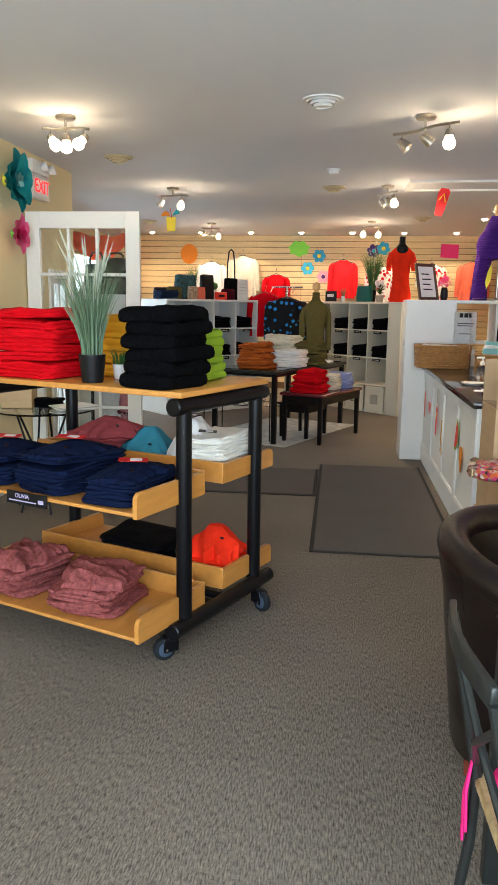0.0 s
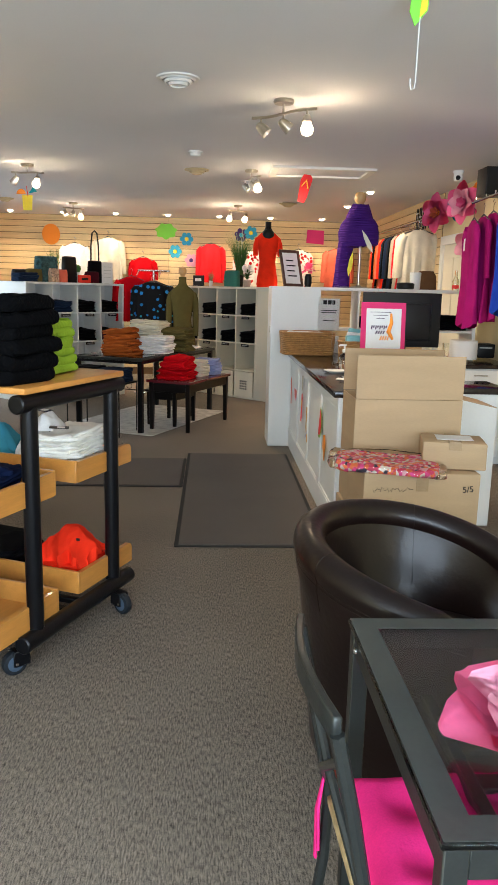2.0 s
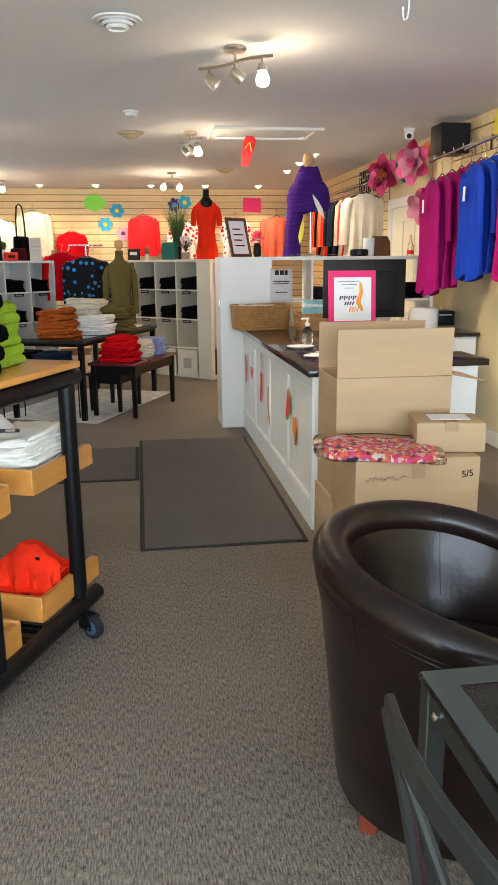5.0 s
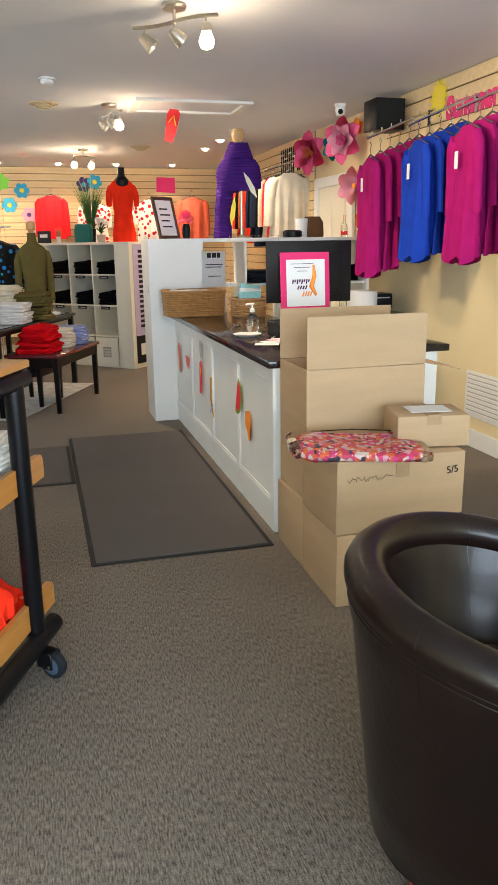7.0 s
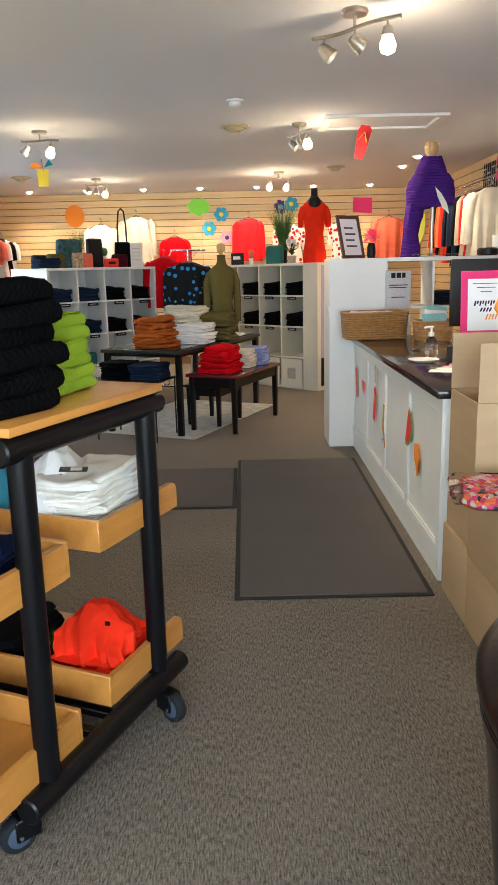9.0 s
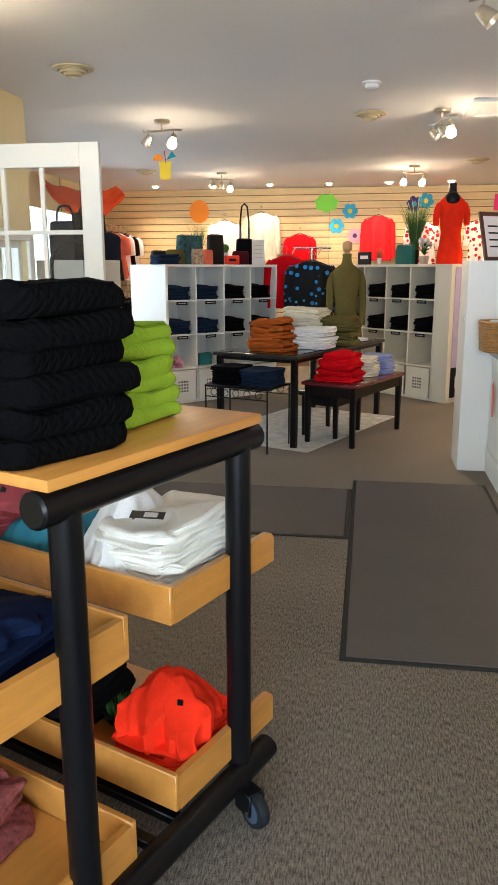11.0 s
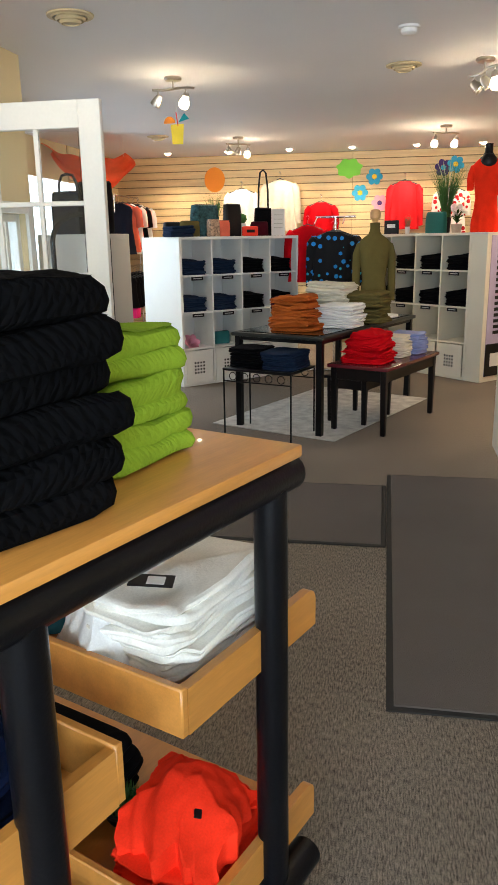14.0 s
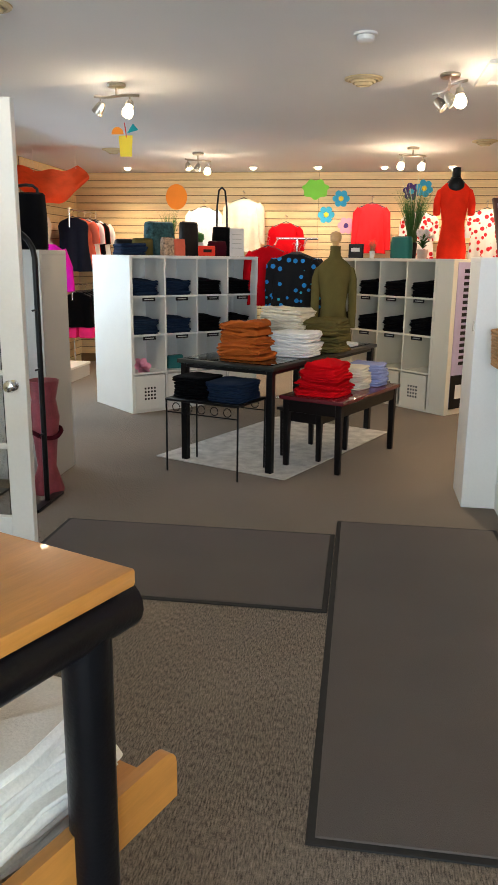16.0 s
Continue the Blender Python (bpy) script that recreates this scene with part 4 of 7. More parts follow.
part("latch", block(-0.008, 0, 0.04, 0.06, 1.10, 1.16, 0.002), NICKEL, tall_shelf)

# ---- cardboard boxes ----
def carton(m, w, d, h, label, group="delivery cartons"):
    c = thing("cardboard_box", label, "box", m, group)
    part("body", shake(block(0, w, 0, d, 0, h, 0.006, seg=2), 0.003, 5, w), CARD, c)
    part("tape", block(w / 2 - 0.03, w / 2 + 0.03, -0.0025, d + 0.0025, h * 0.72, h + 0.0045), material("brown_packing_tape", (0.40, 0.27, 0.15), 0.25, bump=0), c)
    return c


carton(pose(1.265, 4.125, 0), 0.60, 0.385, 0.325, "lower brown corrugated cardboard carton")
carton(pose(1.262, 3.695, 0), 0.575, 0.425, 0.318, "lower brown corrugated cardboard carton")
low = carton(pose(1.258, 3.695, 0.321), 0.575, 0.42, 0.318, "brown corrugated cardboard carton with handwriting")
INK = material("black_marker_ink", (0.015, 0.015, 0.015), 0.6, bump=0)
words("5/5", 0.044, INK, low, pose(0.515, -0.003, 0.24, 90, -6, 0))
for k in range(11):
    part("handwriting", tube([(0.045 + k * 0.018, -0.002, 0.235 + 0.012 * math.sin(k * 2.1)), (0.052 + k * 0.018, -0.002, 0.235 - 0.014 * math.cos(k * 1.7)), (0.063 + k * 0.018, -0.002, 0.238)], 0.0012, 5), INK, low)
big = thing("cardboard_box", "tall open cardboard carton with raised flaps", "box", pose(1.278, 4.12, 0.329), "delivery cartons")
t = 0.006
for x0, x1, a, b in ((0, 0.58, 0, t), (0, 0.58, 0.385 - t, 0.385), (0, t, t, 0.385 - t), (0.58 - t, 0.58, t, 0.385 - t)):
    part("side", block(x0, x1, a, b, 0, 0.61, 0.0015), CARD, big)
part("bottom", block(t, 0.58 - t, t, 0.385 - t, 0, 0.01), CARD, big)
part("flap", shake(block(0.0, 0.58, 0.0, 0.005, 0.611, 0.845, 0.001), 0.004, 4, 1), CARD, big)
part("flap", shake(block(0.0, 0.58, 0.38, 0.385, 0.611, 0.85, 0.001), 0.004, 4, 2), CARD, big)
part("flap", block(0.0, 0.20, 0.03, 0.355, 0, 0.004, 0.001), CARD, big, "", pose(0.585, 0, 0.61, 0, 12, 0))
part("flap", block(0.0, 0.20, 0.01, 0.375, 0, 0.004, 0.001), CARD, big, "", pose(0.004, 0, 0.60, 0, 35, 0))
TAPE = clear("clear_packing_tape", (0.98, 0.97, 0.93), 0.15)
small = carton(pose(1.565, 3.79, 0.645, 0, 0, -10), 0.31, 0.23, 0.135, "small brown carton with a shipping label")
part("shipping_label", block(0.07, 0.25, 0.05, 0.18, 0.1395, 0.141), PAPER, small, "white printed shipping label")

# floral garment in a clear bag
FLORAL = material("floral_print", (0.7, 0.2, 0.2), 0.5)
fn, fl = FLORAL.node_tree.nodes, FLORAL.node_tree.links
vor, rmp = fn.new("ShaderNodeTexVoronoi"), fn.new("ShaderNodeValToRGB")
vor.inputs["Scale"].default_value = 58
tcf = fn.new("ShaderNodeTexCoord")
fl.new(tcf.outputs["Object"], vor.inputs["Vector"])
rmp.color_ramp.interpolation = "CONSTANT"
for i, (p, c) in enumerate([(0, (0.65, 0.03, 0.10, 1)), (0.3, (0.80, 0.16, 0.04, 1)), (0.5, (0.75, 0.40, 0.45, 1)), (0.65, (0.70, 0.60, 0.52, 1)), (0.8, (0.03, 0.02, 0.05, 1)), (0.9, (0.75, 0.05, 0.25, 1))]):
    e = rmp.color_ramp.elements[i] if i < 2 else rmp.color_ramp.elements.new(p)
    e.position, e.color = p, c
sep = fn.new("ShaderNodeSeparateColor")
fl.new(vor.outputs["Color"], sep.inputs["Color"])
fl.new(sep.outputs["Red"], rmp.inputs["Fac"])
fl.new(rmp.outputs["Color"], fn["Principled BSDF"].inputs["Base Color"])
bag = thing("bagged_garment", "folded floral print garment in a clear plastic bag", "bagged garment", pose(1.385, 3.79, 0.647, 2, 2, -12))
part("garment", folded(0.50, 0.27, 0.036, 4, 0.022, 1), FLORAL, bag)
part("plastic_bag", shake(folded(0.58, 0.31, 0.046, 8, 0.02, 1), 0.009, 26, 3), ACRYLIC, bag, "wrinkled clear plastic bag").location = (0, 0, -0.002)

# ---- seating by the window ----
GT = thing("glass_table", "graphite metal table with a tinted glass top", "table", pose(0.852, 1.092, 0))
GW, GD = 1.15, 0.75
for x in (0, GW - 0.04):
    for y in (0, GD - 0.04):
        part("leg", block(x + 0.002, x + 0.042, y + 0.002, y + 0.042, 0, 0.715, 0.003), GRAPHITE, GT)
for x0, x1, a, b in ((0.042, GW - 0.042, 0.004, 0.034), (0.042, GW - 0.042, GD - 0.034, GD - 0.004), (0.004, 0.034, 0.042, GD - 0.042), (GW - 0.034, GW - 0.004, 0.042, GD - 0.042)):
    part("apron", block(x0, x1, a, b, 0.66, 0.714, 0.002), GRAPHITE, GT)
# strips over the glass: graphite frame below, sky reflection put into their colour
EDGE_SHEEN = material("sky_lit_table_border", (0.055, 0.064, 0.06), 0.25, 0, 0.1, bump=0)
gl = part("glass_top", block(-0.004, GW + 0.004, -0.004, GD + 0.004, 0.716, 0.728, 0.002), TINTGLASS, GT, "grey tinted glass top")
for a, b, c, d in ((0, GW, 0, 0.055), (0, GW, GD - 0.055, GD), (0, 0.055, 0.055, GD - 0.055), (GW - 0.055, GW, 0.055, GD - 0.055)):
    part("glass_border", block(a, b, c, d, 0.7285, 0.7295), EDGE_SHEEN, GT)
for k in range(4):
    part("shelf_slat", block(0.20, 0.34 + 0.5, 0.14 + k * 0.13, 0.19 + k * 0.13, 0.50, 0.515, 0.003), GRAPHITE, GT)
for x in (0.18, 0.84):
    part("shelf_rail", block(x, x + 0.03, 0.01, GD - 0.01, 0.50, 0.53, 0.003), GRAPHITE, GT)
part("bolt", lathe([(0.009, 0), (0.009, 0.004), (0.004, 0.008)], 12), CHROME, GT, "", pose(0.002, GD - 0.08, 0.685, 0, -90, 0))


def petal_mesh(l, w, curl, seed=0, n=8):
    bm = bmesh.new()
    rows = []
    for i in range(n + 1):
        f = i / n
        hw = w / 2 * math.sin(math.pi * min(0.985, 0.10 + f * 0.885)) ** 0.62
        z = curl * math.sin(f * 2.2) * l
        rows.append([bm.verts.new((l * f, hw * s, z + 0.25 * abs(s) ** 2 * hw + 0.006 * noise.noise(Vector((f * 4, s * 3, seed)))) ) for s in (-1, -0.7, -0.35, 0, 0.35, 0.7, 1)])
    for a, b in zip(rows, rows[1:]):
        for k in range(6):
            bm.faces.new((a[k], a[k + 1], b[k + 1], b[k]))
    r = bmesh.ops.solidify(bm, geom=bm.faces[:], thickness=0.0012)
    return bm


def paper_flower(m, r, rings, center, label, name="paper_flower", wide=0.75):
    """Rings of petals: (count, length factor, tilt, colour)."""
    t = thing(name, label, "paper flower", m)
    for q, (cnt, f, tilt, c) in enumerate(rings):
        me = finish("petal", petal_mesh(r * f, r * f * wide, 0.22, q), paper(c))
        for k in range(cnt):
            part("petal", me, None, t, "", pose(0, 0, 0.006 * q, 0, 0, 360 * k / cnt + q * 25) @ pose(0, 0, 0, 0, -tilt, 0))
    if center:
        part("flower_center", shake(lathe([(r * 0.17, 0.0), (r * 0.19, 0.01), (r * 0.16, 0.03), (r * 0.06, 0.045)], 14), 0.004, 60), paper(center), t)
    return t


paper_flower(pose(1.10, 1.235, 0.731, 0, 0, 4), 0.235, [(6, 1.0, 12, "rosepaper"), (6, 0.88, 26, "palepink"), (5, 0.62, 42, "palepink"), (4, 0.36, 60, "rosepaper")], "hotpink", "large pink layered paper flower lying on the glass table", wide=1.02)

# dining chair with pink cushion
ch = thing("dining_chair", "graphite metal chair with a pink tufted cushion", "chair", pose(0.71, 1.193, 0, 0, 0, 2))
W = 0.38
rail_pts = [(-0.0, 0, 0.842), (-0.012, 0.06, 0.846), (-0.022, 0.13, 0.85), (-0.026, W / 2, 0.852), (-0.022, W - 0.13, 0.85), (-0.012, W - 0.06, 0.846), (0, W, 0.842)]
bm = bmesh.new()
prof = [(-0.008, -0.022), (0.008, -0.022), (0.008, 0.022), (-0.008, 0.022)]
rings = [[bm.verts.new((x + a, y, z + b)) for a, b in prof] for x, y, z in rail_pts]
for a, b in zip(rings, rings[1:]):
    for k in range(4):
        bm.faces.new((a[k], a[(k + 1) % 4], b[(k + 1) % 4], b[k]))
bm.faces.new(rings[0]); bm.faces.new(rings[-1])
bmesh.ops.bevel(bm, geom=bm.edges[:], offset=0.003, segments=1, affect="EDGES")
part("top_rail", bm, GRAPHITE, ch)
for y in (0, W):
    part("back_post", tube([(0.0, y, 0.835), (0.03, y, 0.70), (0.075, y, 0.46), (0.07, y, 0.30), (0.03, y, 0)], 0.0125, 8), GRAPHITE, ch)
    part("front_leg", block(0.45, 0.475, y - 0.011, y + 0.011, 0, 0.44, 0.003), GRAPHITE, ch)
part("back_brace", tube([(0.01, 0.012, 0.78), (0.02, W / 2, 0.65), (0.068, W - 0.012, 0.50)], 0.009, 8), GRAPHITE, ch)
part("back_brace", tube([(0.01, W - 0.012, 0.78), (0.032, W / 2, 0.64), (0.068, 0.012, 0.50)], 0.009, 8), GRAPHITE, ch)
part("seat", block(0.07, 0.48, -0.012, W + 0.012, 0.435, 0.46, 0.006), material("woven_rush", (0.42, 0.30, 0.15), 0.8, var=0.3, scale=40), ch, "woven rush seat")
bm = bmesh.new()
N = 18
g = {}
for i in range(N + 1):
    for j in range(N + 1):
        u, v = i / N, j / N
        e = min(1, 8 * min(u, 1 - u, v, 1 - v)) ** 0.5
        tuft = sum(math.exp(-((u - a) ** 2 + (v - b) ** 2) / 0.010) for a in (0.3, 0.7) for b in (0.3, 0.7))
        g[i, j] = bm.verts.new((0.095 + u * 0.385, -0.005 + v * (W + 0.01), 0.462 + 0.055 * e - 0.03 * tuft + 0.004 * noise.noise(Vector((u * 8, v * 8, 1)))))
for i in range(N):
    for j in range(N):
        bm.faces.new((g[i, j], g[i + 1, j], g[i + 1, j + 1], g[i, j + 1]))
part("cushion", bm, fab("hotpink"), ch, "hot pink tufted seat cushion")
for y in (0.01, W - 0.01):
    for dz, dy in ((0.20, 0.012), (0.16, -0.015)):
        pts = [(0.066, y, 0.50), (0.045, y + dy * 0.5, 0.50 - dz * 0.4), (0.05, y + dy, 0.50 - dz)]
        bm = tube(pts, [0.006, 0.009, 0.008], 6)
        for v in bm.verts:
            v.co.x = 0.055 + (v.co.x - 0.055) * 0.5
        part("ribbon", bm, fab("hotpink"), ch, "hot pink tie ribbon")

# tub chair
tub = thing("tub_chair", "dark brown leather barrel tub chair with a rolled rim", "armchair", pose(1.185, 2.365, 0, 0, 0, -36))
TUB_A0 = radians(50)


def tub_top(a):
    """Height of the rim at an angle round the chair: high at the back, falling to the arms."""
    return 0.795 - 0.15 * (abs(a - math.pi) / (math.pi - TUB_A0)) ** 2.0


def tub_profile(top):
    """Outer wall from the foot up, the rolled rim, and the inner wall down to the seat."""
    pts = [(0.328, 0.075), (0.338, 0.085), (0.352, 0.22), (0.370, 0.40), (0.392, top - 0.17), (0.405, top - 0.11)]
    pts += [(0.365 + 0.050 * math.cos(b), top - 0.050 + 0.050 * math.sin(b)) for b in [radians(-35 + 25 * k) for k in range(11)]]
    return pts + [(0.306, top - 0.13), (0.272, 0.50), (0.236, 0.36)]


def tub_shell():
    """Open ring wall round -x, front open towards +x, its ends rounded."""
    bm = bmesh.new()
    n, cols = 64, []
    for i in range(n + 1):
        a = TUB_A0 + (2 * math.pi - 2 * TUB_A0) * i / n
        e = min(1.0, min(i, n - i) / 3)
        mid = 0.355
        cols.append([bm.verts.new(((mid + (q - mid) * (0.55 + 0.45 * e ** 0.5)) * math.cos(a), (mid + (q - mid) * (0.55 + 0.45 * e ** 0.5)) * math.sin(a), z - 0.02 * (1 - e) * (z > 0.5))) for q, z in tub_profile(tub_top(a))])
    for a, b in zip(cols, cols[1:]):
        for k in range(len(a) - 1):
            bm.faces.new((a[k], a[k + 1], b[k + 1], b[k]))
        bm.faces.new((a[-1], a[0], b[0], b[-1]))
    bm.faces.new(cols[0])
    bm.faces.new(cols[-1])
    return bm


part("shell", tub_shell(), LEATHER, tub)
for deg in (118, 242):
    aa = radians(deg)
    pts = [((q + 0.0004) * math.cos(aa), (q + 0.0004) * math.sin(aa), z) for q, z in tub_profile(tub_top(aa))[4:-1]]
    part("seam", tube(pts, 0.0016, 6), LEATHER, tub)
for side in (0.0012, -0.0012):
    pts = []
    for k in range(41):
        a = TUB_A0 + 0.06 + (2 * math.pi - 2 * TUB_A0 - 0.12) * k / 40
        q, z = tub_profile(tub_top(a))[6]
        pts.append(((q + 0.0003) * math.cos(a), (q + 0.0003) * math.sin(a), z - 0.008 + side * 5))
    part("rim_seam", tube(pts, 0.0011, 6), LEATHER, tub)
part("seat_base", loft([(0.075, 0.31, 0.31, 0.0, 0), (0.34, 0.30, 0.30, 0.0, 0)], 30, power=2.6), LEATHER, tub)
part("seat_cushion", loft([(0.34, 0.245, 0.240, 0.03, 0), (0.36, 0.262, 0.252, 0.04, 0), (0.41, 0.270, 0.258, 0.04, 0), (0.435, 0.24, 0.235, 0.04, 0), (0.442, 0.12, 0.12, 0.04, 0)], 36, power=2.6), LEATHER, tub)
FOOT = wood("red_brown_wood", (0.16, 0.03, 0.015))
for a in (52, 142, 232, 322):
    fx, fy = 0.285 * math.cos(radians(a)), 0.285 * math.sin(radians(a))
    part("foot", loft([(0, 0.024, 0.024, fx, fy), (0.08, 0.034, 0.034, fx * 0.97, fy * 0.97)], 8, power=5), FOOT, tub)

# ---- ceiling fixtures ----
def recessed(x, y, energy):
    t = thing("recessed_spotlight", "recessed warm ceiling spotlight with a white ring", "ceiling light", pose(x, y, CEIL), "recessed ceiling spots")
    part("trim_ring", lathe([(0.040, 0.0), (0.044, -0.006), (0.062, -0.008), (0.066, 0.0)], 24, caps=False), PLASTICW, t)
    part("bulb", lathe([(0.040, -0.001), (0.036, -0.016), (0.022, -0.028), (0.003, -0.031)], 20), BULB, t)
    lamp("spot_lamp", "SPOT", pose(x, y, CEIL - 0.05), energy, WARM, cone=125, soft=0.04)


for x in (-3.59, -2.75, -1.91, -1.07, -0.235, 0.6, 1.435, 2.27):
    if x > -3.2:
        recessed(x, 12.95, 45)
for y in (9.37, 10.1, 10.93):
    recessed(2.34, y, 52)


def track_light(m, heads, label, energy, length=0.5):
    """A canopy, a waved bar along x and adjustable heads: (x, tilt x, tilt z, lit)."""
    t = thing("track_light", label, "ceiling light", m, "nickel track lights")
    part("canopy", lathe([(0.062, 0.0), (0.066, -0.012), (0.058, -0.024), (0.010, -0.026)], 24), NICKEL, t)
    part("stem", tube([(0, 0, -0.02), (0, 0, -0.075)], 0.008, 10), NICKEL, t)
    pts = [(length * (f - 0.5), 0.025 * math.sin(f * 6.283), -0.08) for f in [k / 12 for k in range(13)]]
    part("bar", tube(pts, 0.009, 8), NICKEL, t)
    for x, tx, tz, lit in heads:
        f = x / length + 0.5
        h = part("head_stem", tube([(0, 0, 0), (0, 0, -0.055)], 0.006, 8), NICKEL, t, "", pose(x, 0.025 * math.sin(f * 6.283), -0.08))
        hm = pose(0, 0, -0.058, tx, 0, tz)
        part("shade", lathe([(0.010, 0.030), (0.020, 0.024), (0.026, 0.004), (0.030, -0.012), (0.028, -0.012), (0.022, 0.004), (0.014, 0.016)] if lit else [(0.010, 0.030), (0.022, 0.024), (0.031, 0.0), (0.040, -0.055), (0.038, -0.055), (0.028, 0.0), (0.016, 0.016)], 20, caps=False), NICKEL, h, "brushed nickel cup shade", hm)
        prof = [(0.018, -0.004), (0.026, -0.022), (0.037, -0.048), (0.038, -0.062), (0.030, -0.084), (0.004, -0.094)] if lit else [(0.036, -0.030), (0.03, -0.036), (0.003, -0.041)]
        part("bulb", lathe(prof, 18), BULB if lit else BULBDIM, h, "", hm)
        d = (m @ pose(x, 0, -0.08) @ hm)
        if lit:
            lamp("track_lamp", "POINT", d @ pose(0, 0, -0.125), energy * 0.17, WARM, soft=0.03)
        else:
            lamp("track_lamp", "SPOT", d @ pose(0, 0, -0.07), energy * 1.5, WARM, cone=110, soft=0.035)
    return t


track_light(pose(0.935, 5.17, CEIL, 0, 0, -41), [(-0.19, 48, -62, False), (0.0, 52, -45, False), (0.19, 8, 20, True)], "nickel three head track light with a waved bar", 36)
track_light(pose(0.875, 8.02, CEIL, 0, 0, -66), [(-0.16, 50, -45, False), (0.0, 40, -30, False), (0.16, 10, 0, True)], "nickel three head track light with a waved bar", 36, 0.42)
track_light(pose(-1.33, 8.10, CEIL, 0, 0, 0), [(-0.12, 40, 70, False), (0.10, 22, 150, True)], "nickel two head ceiling light", 34, 0.32)
track_light(pose(-1.37, 5.05, CEIL, 0, 0, 10), [(-0.10, -40, 60, True), (0.0, 10, 0, True), (0.12, -45, -60, True)], "nickel three head ceiling light", 8, 0.3)
track_light(pose(-1.50, 11.55, CEIL, 0, 0, 40), [(-0.12, -30, 0, False), (0.0, 20, 90, False), (0.12, 20, 0, True)], "nickel three head ceiling light", 30, 0.32)
track_light(pose(0.85, 11.25, CEIL, 0, 0, 30), [(-0.12, 20, 0, True), (0.12, 20, 40, True)], "nickel two head ceiling light", 30, 0.32)


def ceiling_vent(x, y, r, mat, label, name="ceiling_vent"):
    t = thing(name, label, "vent", pose(x, y, CEIL))
    part("flange", lathe([(r * 0.86, 0.0), (r, -0.004), (r * 0.97, -0.012), (r * 0.82, -0.014)], 28, caps=False), mat, t)
    for k, f in enumerate((0.80, 0.62, 0.44)):
        part("louvre", lathe([(r * f, -0.004 - 0.012 * k), (r * (f + 0.03), -0.012 - 0.012 * k), (r * (f - 0.06), -0.020 - 0.014 * k), (r * (f - 0.1), -0.012 - 0.012 * k)], 28, caps=False), mat, t)
    part("core", lathe([(r * 0.4, 0.0), (r * 0.38, -0.04), (0.004, -0.044)], 24), mat, t)


for x, y in ((-1.42, 6.42), (0.335, 8.08), (-2.37, 11.2), (1.51, 10.83)):
    ceiling_vent(x, y, 0.125, BRASSY, "round beige louvred ceiling vent")
ceiling_vent(0.300, 4.74, 0.122, PLASTICW, "round white ceiling air diffuser")
sm = thing("smoke_detector", "round white smoke detector on the ceiling", "smoke detector", pose(0.345, 7.08, CEIL))
part("base", lathe([(0.062, 0.0), (0.062, -0.012), (0.052, -0.014)], 24), PLASTICW, sm)
part("cap", lathe([(0.046, -0.014), (0.046, -0.034), (0.036, -0.044), (0.004, -0.047)], 24), PLASTICW, sm)
ht = thing("ceiling_hatch", "white framed ceiling access hatch", "hatch", pose(1.06, 7.68, CEIL), kind="structure")
for x0, x1, a, b in ((0, 1.0, 0, 0.07), (0, 1.0, 0.55, 0.62), (0, 0.07, 0.07, 0.55), (0.93, 1.0, 0.07, 0.55)):
    part("frame", block(x0, x1, a, b, -0.025, 0, 0.004), WHITE, ht)
part("panel", block(0.07, 0.93, 0.07, 0.55, -0.006, 0, 0.001), CEILING, ht)


# ---- slatwall boards ----
def boards(y_or_x, axis, a, b, z0, z1, parent, pitch=0.1016):
    z = z1 - pitch
    me = finish("slat_board", block(a, b, -0.014, 0, 0.004, pitch - 0.005, 0.003), MAPLE) if axis == "x" else finish("slat_board", block(-0.014, 0, a, b, 0.004, pitch - 0.005, 0.003), MAPLE)
    while z >= z0 - 0.001:
        m = pose(0, y_or_x, z) if axis == "x" else pose(y_or_x, 0, z)
        part("slat_board", me, None, parent, "", m)
        z -= pitch


boards(Y_B, "x", X_L, -0.25, 0.1, CEIL, wall_north)
boards(Y_B, "x", -0.247, X_R - 0.015, 0.1, CEIL, wall_north)
gb = structure("slatwall_backing", block(X_R - 0.006, X_R, 9.25, Y_B, 0.1, CEIL), GROOVE, "brown backing of the side slatwall", "wall panel")
boards(X_R - 0.006, "y", 9.25, Y_B - 0.016, 0.1, CEIL, gb)
gb2 = structure("slatwall_backing", block(X_R - 0.006, X_R, 2.5, 7.45, 1.41, CEIL), GROOVE, "brown backing of the side slatwall", "wall panel")
boards(X_R - 0.006, "y", 2.5, 7.45, 1.41, CEIL, gb2)
gb3 = structure("slatwall_backing", block(X_L, X_L + 0.006, 11.7, Y_B - 0.016, 0.1, CEIL), GROOVE, "brown backing of the alcove slatwall", "wall panel")
boards(X_L + 0.02, "y", 11.7, Y_B - 0.016, 0.1, CEIL, gb3)


# ---- hanging clothes and dress forms ----
WIRE = CHROME
GARMENTS = {}


